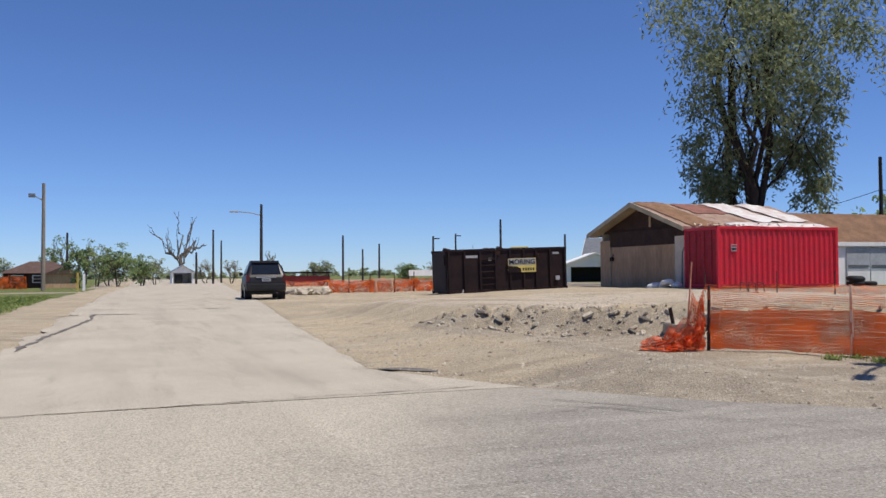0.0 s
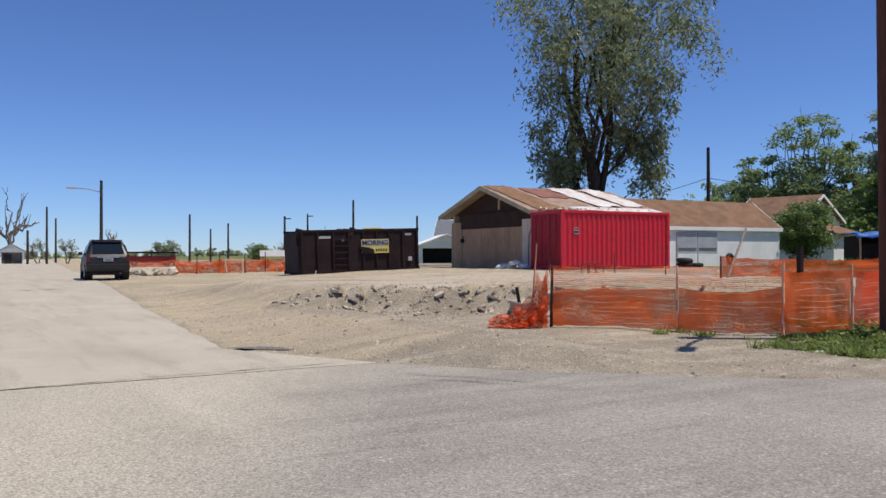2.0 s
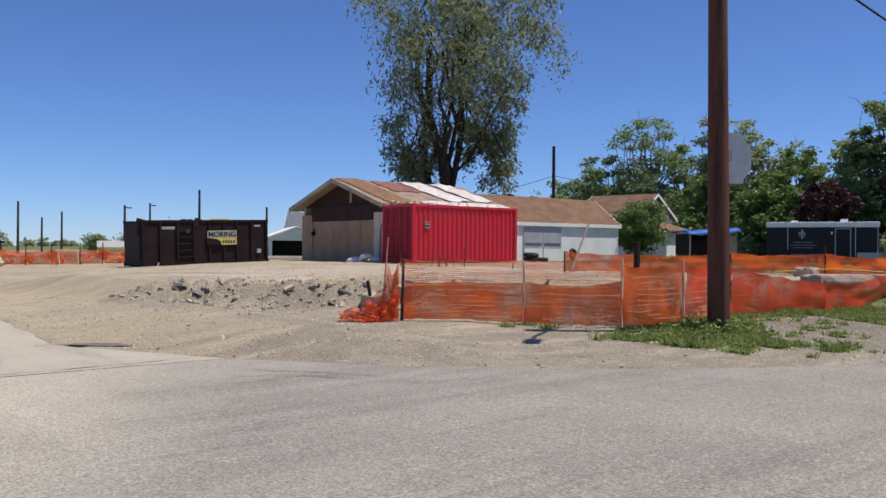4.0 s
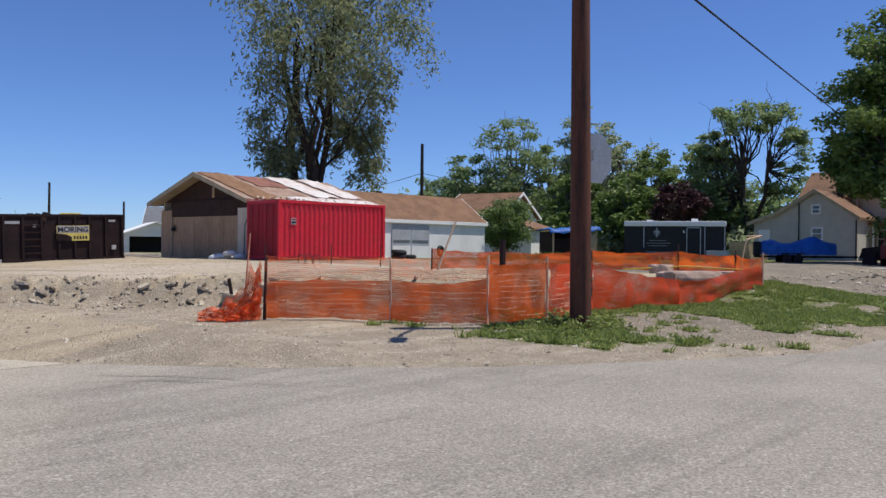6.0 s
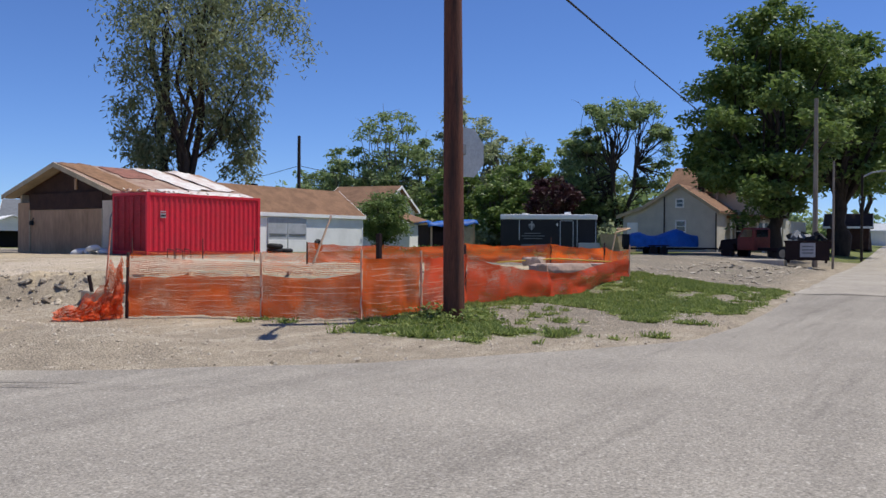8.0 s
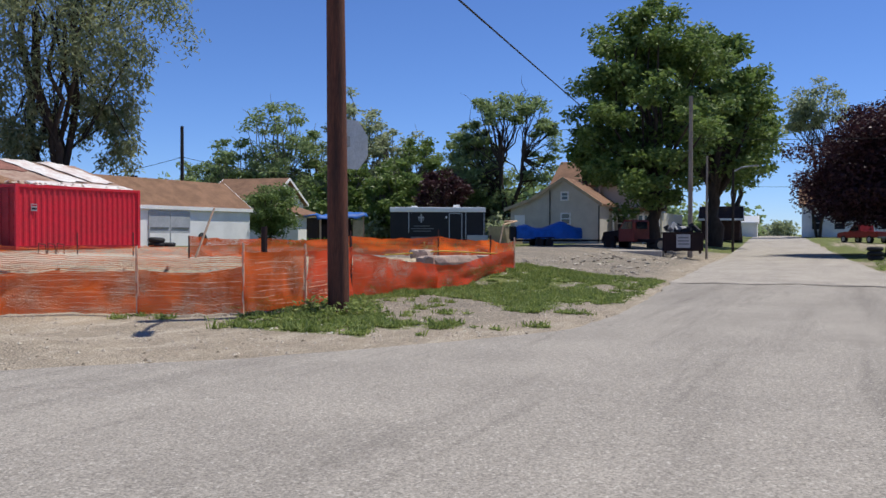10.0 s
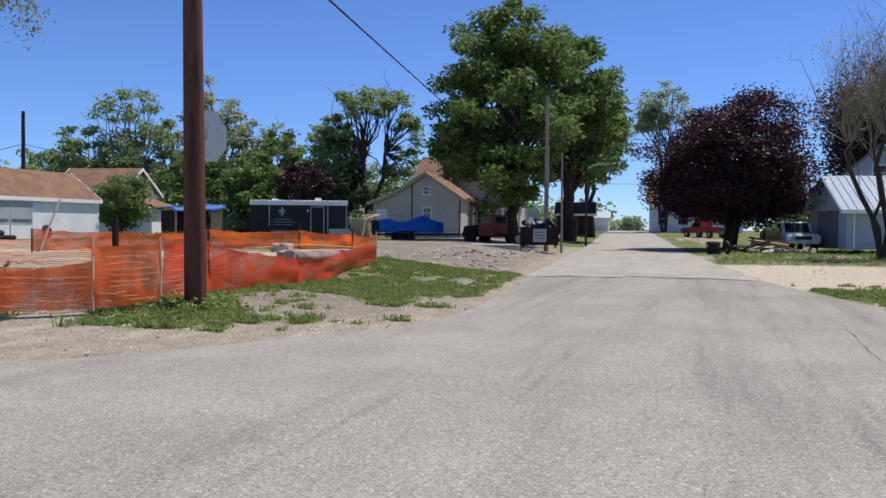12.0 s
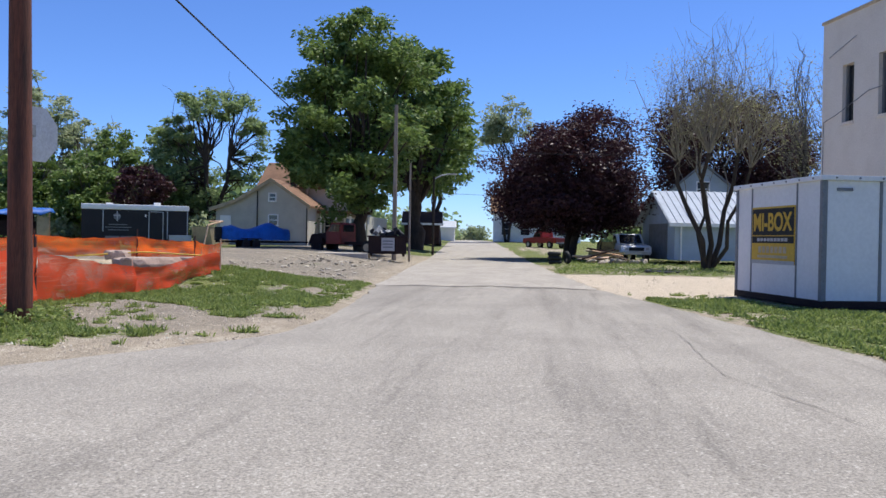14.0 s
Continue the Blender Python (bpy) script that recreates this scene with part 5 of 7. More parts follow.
# ---- open shelter with a blue tarp ----
sh = thing("tarp_shelter", "small open shed with a blue tarp on top", "shed", Matrix.Translation((47.5, 31.4, 0.6)) @ Matrix.Rotation(radians(-36), 4, 'Z'))
part("back_wall", box(0, 3.2, 2.2, 2.3, 0, 1.75), M_BLACKSTEEL, sh)
part("end_wall", box(0, 0.1, 0, 2.2, 0, 1.75), M_BROWNDK, sh)
part("end_wall", box(2.4, 3.2, -0.1, 0.0, 0, 1.6), M_TRIM, sh, "tan panel")
part("side_board", box(0.1, 2.4, 0.05, 0.12, 0, 1.3), M_BLACKSTEEL, sh)
bm = bmesh.new()
g = [[bm.verts.new((-0.2 + 3.6 * i / 12, -0.35 + 2.9 * j / 8, 1.9 + 0.2 * noise.noise(Vector((i * 0.5, j * 0.4, 3))) + 0.02 * i - (0.3 + 0.15 * noise.noise(Vector((i * 0.9, 2, 3))) if j == 0 else 0.04 if j == 1 else 0))) for j in range(9)] for i in range(13)]
for i in range(12):
    for j in range(8):
        bm.faces.new((g[i][j], g[i + 1][j], g[i + 1][j + 1], g[i][j + 1]))
bm2 = part("tarp", bm, M_BLUE, sh, "crumpled blue tarp", True)
bm2.modifiers.new("thick", 'SOLIDIFY').thickness = 0.03
for x in (0.05, 3.1):
    part("post", box(x, x + 0.1, -0.1, 0.0, 0, 1.85), M_STAKE, sh)


# ---- enclosed trailer ----
def wheel(parent, x, y, z, r, w, name="wheel", rim=None):
    wh_ = part(name, rod((x, y - w / 2, z), (x, y + w / 2, z), r, n=24), M_BLACK, parent)
    part("rim", rod((x, y - w / 2 - 0.012, z), (x, y + w / 2 + 0.012, z), r * 0.58, n=16), rim or M_STEEL, wh_)
    return wh_


M_CAP = mat("white_trailer_cap", (0.9, 0.9, 0.89), 0.4, vary=0.05, scale=1, fine=12, bump=0.02)


def enclosed_trailer(m):
    t = thing("enclosed_trailer", "charcoal enclosed cargo trailer with a white roof edge", "trailer", m)
    L, W = 6.0, 2.4
    part("body", box(0, L, 0, W, 0.45, 2.45, 0.05), M_TRAILER, t)
    part("roof", box(-0.03, L + 0.03, -0.06, W + 0.06, 2.3, 2.62, 0.09), M_CAP, t, "white rounded roof cap")
    part("roof_vent", box(4.0, 4.4, 0.8, 1.2, 2.62, 2.8, 0.04), M_WHITE, t)
    part("roof_vent", box(1.3, 1.7, 0.8, 1.2, 2.62, 2.72, 0.04), M_WHITE, t)
    for x in (1.15, 4.75, 5.9):
        part("trim_strip", box(x, x + 0.05, -0.015, 0.0, 1.0 if x < 2 else 0.6, 2.4), M_STEEL, t)
    d = part("door", box(3.75, 4.5, -0.02, 0.0, 0.5, 2.2, 0.008), M_TRAILER, t)
    for q in (box(3.7, 3.75, -0.03, 0.0, 0.48, 2.22), box(4.5, 4.55, -0.03, 0.0, 0.48, 2.22), box(3.75, 4.5, -0.03, 0.0, 2.2, 2.25)):
        part("door_trim", q, M_STEEL, d)
    part("lamp", box(3.5, 3.58, -0.03, 0.0, 1.9, 2.05), M_WHITE, t)
    # white emblem and unreadable lines
    em = part("emblem", rod((1.95, -0.012, 1.9), (1.95, -0.002, 1.9), 0.2, n=20), M_STEELDK, t, "pale emblem")
    part("bar", box(1.92, 1.99, -0.018, -0.012, 1.62, 2.2), M_SIGNWHITE, em)
    part("bar", box(1.75, 2.12, -0.018, -0.012, 1.93, 2.0), M_SIGNWHITE, em)
    for k, (a, b) in enumerate(((1.5, 2.5), (1.3, 2.75), (1.45, 2.6))):
        part("bar", box(a, b, -0.012, -0.002, 1.4 - 0.16 * k, 1.45 - 0.16 * k), M_STEELDK, t)
    for x in (1.7, 2.55):
        wheel(t, x, 0.12, 0.34, 0.34, 0.22)
        wheel(t, x, W - 0.12, 0.34, 0.34, 0.22)
        part("fender", prism([(x - 0.46, 0.45), (x - 0.38, 0.75), (x + 0.38, 0.75), (x + 0.46, 0.45)], -0.1, -0.002, 'y'), M_STEELDK, t)
    part("drawbar", tube([(L, 0.5, 0.5), (L + 1.2, W / 2, 0.5), (L, W - 0.5, 0.5)], 0.05), M_BLACKSTEEL, t)
    part("step_box", box(4.85, 6.15, -0.5, -0.06, 0.5, 0.85, 0.02), M_STEEL, t, "galvanised tool box")
    return t


a = radians(61.25)
enclosed_trailer(Matrix.Translation((54.5 * math.sin(a), 54.5 * math.cos(a), 0.36)) @ Matrix.Rotation(radians(-64.3), 4, 'Z'))
ts = thing("metal_tank", "rusty metal skip beside the trailer", "tank", Matrix.Translation((49.6, 19.2, 0.55)) @ Matrix.Rotation(radians(-20), 4, 'Z'))
part("tub", prism([(0, 1.2), (0.3, 0.1), (1.7, 0.1), (2.0, 1.2)], 0, 1.4, 'y'), M_TRIM, ts)
part("rail", tube([(-0.6, -0.1, 0.0), (-0.1, 0.0, 1.3), (1.2, 0.0, 1.55), (1.4, 1.2, 1.55)], 0.05), M_STAKE, ts)


# ---- boat under a blue tarp ----
def boat(m):
    t = thing("covered_boat", "boat on a trailer under a blue tarp", "boat", m)
    bm = bmesh.new()
    rows_ = []
    n, k = 22, 9
    for i in range(n + 1):
        u = i / n
        top = 0.95 + 0.4 * math.exp(-((u - 0.68) / 0.16) ** 2) + 0.22 * math.exp(-((u - 0.12) / 0.1) ** 2)
        half = 0.85 * (1 - 0.55 * max(0, (u - 0.75) / 0.25) ** 2) * (1 - 0.3 * max(0, (0.12 - u) / 0.12))
        row = []
        for j in range(k + 1):
            a = math.pi * j / k
            w = 0.06 * noise.noise(Vector((i * 0.7, j * 0.9, 5)))
            row.append(bm.verts.new((5.2 * u, half * math.cos(a) * (1.05 - 0.05 * math.sin(a)) + w, 0.55 + (top - 0.3) * math.sin(a) ** 0.6 + w)))
        rows_.append(row)
    for r0, r1 in zip(rows_, rows_[1:]):
        for j in range(k):
            bm.faces.new((r0[j], r0[j + 1], r1[j + 1], r1[j]))
    bm.faces.new(rows_[0])
    bm.faces.new(rows_[-1])
    part("tarp", bm, M_BLUE, t, "wrinkled blue tarp", True)
    for y in (-0.6, 0.6):
        part("frame_rail", box(-0.3, 5.6, y - 0.05, y + 0.05, 0.38, 0.5), M_BLACKSTEEL, t)
    for x in (1.6, 2.4):
        wheel(t, x, -0.85, 0.3, 0.3, 0.2, rim=M_BLACKSTEEL)
        wheel(t, x, 0.85, 0.3, 0.3, 0.2, rim=M_BLACKSTEEL)
        part("mudguard", box(x - 0.4, x + 0.4, -0.98, -0.72, 0.6, 0.65, 0.02), M_BLACKSTEEL, t)
    part("drawbar", rod((5.5, 0, 0.45), (6.8, 0, 0.45), 0.05), M_BLACKSTEEL, t)
    part("outboard", box(-0.5, -0.02, -0.25, 0.25, 0.5, 1.3, 0.08), M_BLACK, t)


a = radians(69.6)
boat(Matrix.Translation((50 * math.sin(a), 50 * math.cos(a), 0.5)) @ Matrix.Rotation(radians(-58), 4, 'Z') @ Matrix.Diagonal((0.74, 0.9, 0.95, 1)))


# ---- old red truck with a bare frame ----
def old_truck(m):
    """Local x runs forward."""
    t = thing("old_truck", "old red and black cab truck with a bare rear frame", "truck", m)
    red = mat("faded_truck_red", (0.21, 0.036, 0.026), 0.5, vary=0.3, scale=2, fine=20)
    for y in (-0.4, 0.4):
        part("frame_rail", box(-2.8, 3.0, y - 0.05, y + 0.05, 0.55, 0.75, 0.01), M_BLACKSTEEL, t)
    part("cab", prism([(0.45, 0.6), (0.45, 1.8), (0.55, 1.95), (1.2, 1.95), (1.65, 1.35), (1.65, 0.6)], -0.85, 0.85, 'y'), red, t)
    hd = part("hood", prism([(1.65, 0.7), (1.65, 1.32), (2.9, 1.2), (3.0, 1.1), (3.0, 0.6)], -0.75, 0.75, 'y'), M_BLACKSTEEL, t, "black engine hood")
    part("grille", box(3.0, 3.04, -0.55, 0.55, 0.65, 1.05), M_STEELDK, hd)
    for y in (-0.88, 0.85):
        part("side_window", prism([(0.58, 1.38), (0.58, 1.84), (1.18, 1.84), (1.5, 1.38)], y, y + 0.03, 'y'), M_GLASS, t)
        part("door", prism([(0.55, 0.7), (0.55, 1.34), (1.55, 1.34), (1.55, 0.7)], y - 0.01, y + 0.04, 'y'), red, t)
    part("rear_window", box(0.42, 0.45, -0.6, 0.6, 1.38, 1.82), M_GLASS, t)
    for x in (2.35, -1.7):
        for y in (-0.85, 0.85):
            wheel(t, x, y, 0.42, 0.42, 0.28 if x > 0 else 0.45, rim=M_TRIM if x < 0 else M_BLACKSTEEL)
    for y in (-0.85, 0.85):
        part("fender", prism([(1.75, 0.6), (1.9, 0.95), (2.8, 0.95), (2.95, 0.6)], y - 0.2, y + 0.2, 'y'), M_BLACKSTEEL, t)
    part("crossmember", box(-2.8, -2.7, -0.8, 0.8, 0.55, 0.8), M_STEELDK, t)
    part("side_tank", box(-0.6, 0.1, -0.75, -0.45, 0.45, 0.75, 0.05), M_BLACKSTEEL, t)
    part("axle", rod((-1.7, -0.8, 0.42), (-1.7, 0.8, 0.42), 0.09, n=10), M_STEELDK, t)
    part("bumper", box(3.04, 3.14, -0.85, 0.85, 0.45, 0.62, 0.02), M_STEEL, t)


a = radians(78.1)
old_truck(Matrix.Translation((48.5 * math.sin(a), 48.5 * math.cos(a), 0.36)) @ Matrix.Rotation(radians(68), 4, 'Z') @ Matrix.Diagonal((0.84, 0.84, 0.88, 1)))

# black bin with scrap on top
a = radians(80.3)
bn = thing("scrap_bin", "black metal bin heaped with scrap", "bin", Matrix.Translation((43 * math.sin(a), 43 * math.cos(a), 0.38)) @ Matrix.Rotation(radians(-80), 4, 'Z'))
part("tub", box(-0.95, 0.95, 0, 1.2, 0.1, 0.95, 0.02), M_BLACKSTEEL, bn)
part("rim", box(-1.0, 1.0, -0.05, 1.25, 0.92, 1.0, 0.02), M_BLACKSTEEL, bn)
sgn = part("notice", box(-0.3, 0.35, -0.03, 0.0, 0.25, 0.9), M_SIGNWHITE, bn, "white notice board")
for k in range(3):
    part("bar", box(-0.22, 0.27, -0.036, -0.03, 0.4 + 0.15 * k, 0.47 + 0.15 * k), M_STEELDK, sgn)
for x in (-0.8, 0.8):
    part("leg", box(x - 0.06, x + 0.06, 0.05, 0.2, -0.02, 0.1), M_BLACKSTEEL, bn)
for k in range(9):
    part("scrap", box(-0.3, 0.3, -0.12, 0.12, -0.1, 0.1, 0.03), M_STEELDK if k % 2 else M_BLACK, bn).matrix_basis = pose(random.uniform(-0.7, 0.7), random.uniform(0.2, 1.0), 1.05 + random.uniform(0, 0.25), random.uniform(-40, 40), random.uniform(-30, 30), random.uniform(0, 180))


# ---- dark sport utility vehicle ----
def suv(m):
    """Local y runs forward; the rear bumper is at y = 0."""
    t = thing("suv", "dark grey sport utility vehicle parked at the roadside", "car", m)
    paint = mat("dark_grey_car_paint", (0.028, 0.025, 0.026), 0.4, metal=0.2, vary=0.08, scale=1, fine=10, bump=0.0, spec=0.4)
    # body lofted through rounded cross sections: (y, half width, floor, roof, half width of the roof)
    stations = ((0.0, 0.80, 0.5, 0.98, 0.74), (0.03, 0.86, 0.42, 1.04, 0.78), (0.1, 0.89, 0.36, 1.12, 0.78), (0.27, 0.9, 0.34, 1.38, 0.74), (0.44, 0.9, 0.33, 1.64, 0.68), (0.56, 0.9, 0.33, 1.71, 0.66), (0.9, 0.9, 0.32, 1.75, 0.66),
                (2.1, 0.9, 0.32, 1.74, 0.66), (2.5, 0.9, 0.32, 1.64, 0.66), (3.25, 0.9, 0.32, 1.14, 0.74), (3.9, 0.88, 0.33, 1.06, 0.74), (4.3, 0.83, 0.38, 0.94, 0.7), (4.44, 0.72, 0.48, 0.8, 0.6))
    bm = bmesh.new()
    rings = []
    for y, hw, zb, zt, rw in stations:
        belt = min(1.04, zt - 0.06)
        half = [(hw - 0.12, zb), (hw - 0.03, zb + 0.05), (hw, zb + 0.16), (hw, (zb + belt) / 2 + 0.05), (hw - 0.015, belt - 0.04), (hw - 0.05, belt + 0.01), (rw + 0.05, belt + (zt - belt) * 0.72), (rw, belt + (zt - belt) * 0.9), (rw - 0.09, zt - 0.012), (rw * 0.5, zt)]
        rings.append([bm.verts.new((x, y, z)) for x, z in half] + [bm.verts.new((-x, y, z)) for x, z in reversed(half)])
    k = len(rings[0])
    for a, b in zip(rings, rings[1:]):
        for q in range(k):
            bm.faces.new((a[q], a[(q + 1) % k], b[(q + 1) % k], b[q]))
    bm.faces.new(rings[0])
    bm.faces.new(rings[-1])
    part("body", bm, paint, t, smooth=True)

    def pane(name, pts):
        bm = bmesh.new()
        v = [bm.verts.new(p) for p in pts]
        bm.faces.new(v)
        ob = part(name, bm, M_GLASS, t)
        ob.modifiers.new("thick", 'SOLIDIFY').thickness = 0.02
    pane("rear_window", [(-0.66, 0.1, 1.16), (0.66, 0.1, 1.16), (0.57, 0.395, 1.61), (-0.57, 0.395, 1.61)])
    pane("windscreen", [(-0.68, 3.2, 1.2), (0.68, 3.2, 1.2), (0.58, 2.58, 1.61), (-0.58, 2.58, 1.61)])
    for s in (-1, 1):
        for y0, y1, y2, y3 in ((0.45, 1.0, 1.0, 0.65), (1.08, 1.95, 1.9, 1.08), (2.03, 2.9, 2.4, 1.98)):
            pane("side_window", [(s * 0.87, y0, 1.1), (s * 0.87, y1, 1.1), (s * 0.735, y2, 1.56), (s * 0.735, y3, 1.56)])
        part("tail_light", box(s * 0.82 - 0.07, s * 0.82 + 0.07, -0.012, 0.22, 0.8, 1.12, 0.03), mat("dark_tail_lens", (0.11, 0.012, 0.012), 0.3, vary=0.1), t, "dark red tail light")
        part("roof_rail", tube([(s * 0.6, 0.5, 1.7), (s * 0.6, 0.6, 1.76), (s * 0.6, 2.2, 1.76), (s * 0.6, 2.3, 1.7)], 0.022), M_BLACK, t)
        part("mirror", box(s * 0.98 - 0.09, s * 0.98 + 0.09, 2.6, 2.72, 1.08, 1.24, 0.03), M_BLACK, t)
        part("headlight", box(s * 0.7 - 0.15, s * 0.7 + 0.15, 4.3, 4.44, 0.72, 0.88, 0.03), M_GLASSB, t)
        for y in (0.85, 3.5):
            w = part("wheel", rod((s * 0.68, y, 0.35), (s * 0.92, y, 0.35), 0.35, n=28), M_BLACK, t)
            part("rim", rod((s * 0.9, y, 0.35), (s * 0.93, y, 0.35), 0.22, n=18), M_STEEL, w)
            part("wheel_arch", rod((s * 0.6, y, 0.37), (s * 0.898, y, 0.37), 0.42, n=24), M_BLACK, t)
    part("rear_bumper", box(-0.88, 0.88, -0.1, 0.12, 0.42, 0.72, 0.05), M_BLACK, t, "black plastic bumper")
    pl = part("licence_plate", box(-0.2, 0.2, -0.02, 0.0, 0.82, 0.97, 0.005), M_SIGNWHITE, t, "pale plate")
    part("bar", box(-0.14, 0.14, -0.026, -0.02, 0.86, 0.92), M_STEELDK, pl)
    part("garnish", box(-0.45, 0.45, -0.03, 0.04, 0.98, 1.03, 0.01), M_STEEL, t, "bright garnish bar")
    part("spoiler", box(-0.6, 0.6, 0.34, 0.6, 1.66, 1.72, 0.025), paint, t)
    for y in (0.8, 1.9):
        part("cross_bar", rod((-0.6, y, 1.76), (0.6, y, 1.76), 0.018), M_BLACK, t)
    part("undertray", box(-0.7, 0.7, 0.2, 4.2, 0.22, 0.34), M_BLACK, t)
    part("exhaust", rod((0.5, -0.05, 0.3), (0.5, 0.5, 0.3), 0.035), M_STEELDK, t)


suv(Matrix.Translation((6.45, 39.6, 0.19)) @ Matrix.Rotation(radians(-4.5), 4, 'Z'))


# ---- street lamp arm on the near pole, and the wires ----
arm = part("lamp_arm", tube([(0, 0, 5.95), (-0.25, -0.2, 6.15), (-0.7, -0.56, 6.3), (-0.95, -0.76, 6.3)], 0.035, 8), M_STEEL, near_pole, "curved steel street lamp arm")
part("lamp_head", box(-0.3, 0.3, -0.1, 0.1, -0.08, 0.05, 0.04), M_STEELDK, arm).matrix_basis = pose(-1.15, -0.92, 6.28, 0, 0, 39)


def wire(label, p, q, sag, r=0.012, n=14):
    cu = bpy.data.curves.new("overhead_wire", 'CURVE')
    cu.dimensions, cu.bevel_depth, cu.bevel_resolution = '3D', r, 1
    sp = cu.splines.new('POLY')
    sp.points.add(n)
    for i in range(n + 1):
        u = i / n
        v = Vector(p).lerp(Vector(q), u)
        sp.points[i].co = (v.x, v.y, v.z - sag * 4 * u * (1 - u), 1)
    cu.materials.append(M_BLACK)
    me = bpy.data.meshes.new_from_object(new("overhead_wire_line", cu).evaluated_get(bpy.context.evaluated_depsgraph_get()))
    bpy.data.objects.remove(bpy.data.objects["overhead_wire_line"])
    return tagged(new("overhead_wire", me), label, "wire", "overhead wires")


utility_pole("grey wooden utility pole among the maples", 61.0, 16.3, 10.2, 0.15, M_POLEGREY)
wire("thick black overhead cable from the creosoted pole", (PX, PY, 6.35), (61.0, 16.3, 9.36), 0.02, 0.026)
for az, d, h, r, m_, lab in ((80.75, 46, 8.3, 0.13, M_POLEGREY, "tall pale grey wooden utility pole by the road"), (81.75, 46, 5.3, 0.06, M_POLEGREY, "thin dark pole beside the road"),
                             (47.9, 66, 8.6, 0.16, M_POLEDARK, "dark utility pole behind the brown roofs"),
                             (8.9, 86, 8.3, 0.17, M_POLEDARK, "dark street lamp pole with a pale arm"), (-4.1, 76, 8.7, 0.17, M_POLEGREY, "grey wooden pole with a small lamp"),
                             (-2.8, 110, 6.5, 0.15, M_POLEDARK, "far dark utility pole"), (4.8, 150, 5.4, 0.2, M_POLEDARK, "far dark utility pole"), (5.85, 150, 9.2, 0.2, M_POLEDARK, "far dark utility pole"), (6.35, 175, 8.4, 0.2, M_POLEDARK, "far dark utility pole"),
                             (14.2, 130, 7.2, 0.18, M_POLEDARK, "far dark utility pole"), (15.5, 160, 6.0, 0.18, M_POLEDARK, "far dark utility pole"), (16.6, 150, 6.6, 0.18, M_POLEDARK, "far dark utility pole"),
                             (20.2, 120, 6.4, 0.17, M_POLEDARK, "far dark utility pole"), (21.7, 135, 7.4, 0.17, M_POLEDARK, "far dark utility pole"), (24.7, 110, 7.9, 0.17, M_POLEDARK, "far dark utility pole"), (28.95, 120, 6.2, 0.17, M_POLEDARK, "far dark utility pole")):
    x, y = polar(az, d)
    p = utility_pole(lab, x, y, h, r, m_)
    if abs(az - 8.9) < 0.01:
        ar = part("lamp_arm", tube([(0, 0, 7.2), (-1.0, 0.1, 7.45), (-2.3, 0.2, 7.55)], 0.05), M_STEEL, p)
        part("lamp_head", box(-3.0, -2.2, 0.1, 0.3, 7.45, 7.62, 0.05), M_SIGNWHITE, ar)
    if abs(az + 4.1) < 0.01:
        ar = part("lamp_arm", tube([(0, 0, 7.3), (-0.7, 0, 7.7)], 0.05), M_STEEL, p)
        part("lamp_head", box(-1.1, -0.6, -0.2, 0.2, 7.55, 7.85, 0.05), M_STEELDK, ar)
    if az in (20.2, 21.7):
        part("crossarm", box(-0.1, 0.9, -0.06, 0.06, h - 0.4, h - 0.25), M_POLEDARK, p)
x, y = polar(83.35, 62)
lp = utility_pole("slim street lamp on a dark pole", x, y, 5.7, 0.09, M_POLEDARK, name="street_lamp")
ar = part("lamp_arm", tube([(0, 0, 5.5), (0.2, -0.5, 5.8), (0.3, -1.1, 5.9)], 0.05), M_STEEL, lp)
part("lamp_head", box(0.2, 0.45, -1.6, -1.0, 5.84, 5.95, 0.04), M_SIGNWHITE, ar)
p1, p2 = polar(80.75, 46), polar(112, 44)
wire("thin wire across the far road", (p1[0], p1[1], 6.2), (p2[0], p2[1], 5.9), 0.5, 0.012)
p1, p2 = polar(82, 110), polar(97, 110)
for q_ in (p1, p2):
    utility_pole("far pole beside the east road", q_[0], q_[1], 6.6, 0.13, M_POLEDARK)
wire("thin wire across the far road", (p1[0], p1[1], 6.4 + rise(p1[0])), (p2[0], p2[1], 6.4 + rise(p2[0])), 0.3, 0.022)
p1, p2 = polar(47.9, 66), polar(36, 74)
wire("thin sagging wire behind the shed", (p1[0], p1[1], 6.9), (p2[0], p2[1], 4.4), 0.5, 0.02)
p2 = polar(58, 90)
wire("thin sagging wire behind the shed", (p1[0], p1[1], 6.9), (p2[0], p2[1], 7.5), 0.5, 0.02)


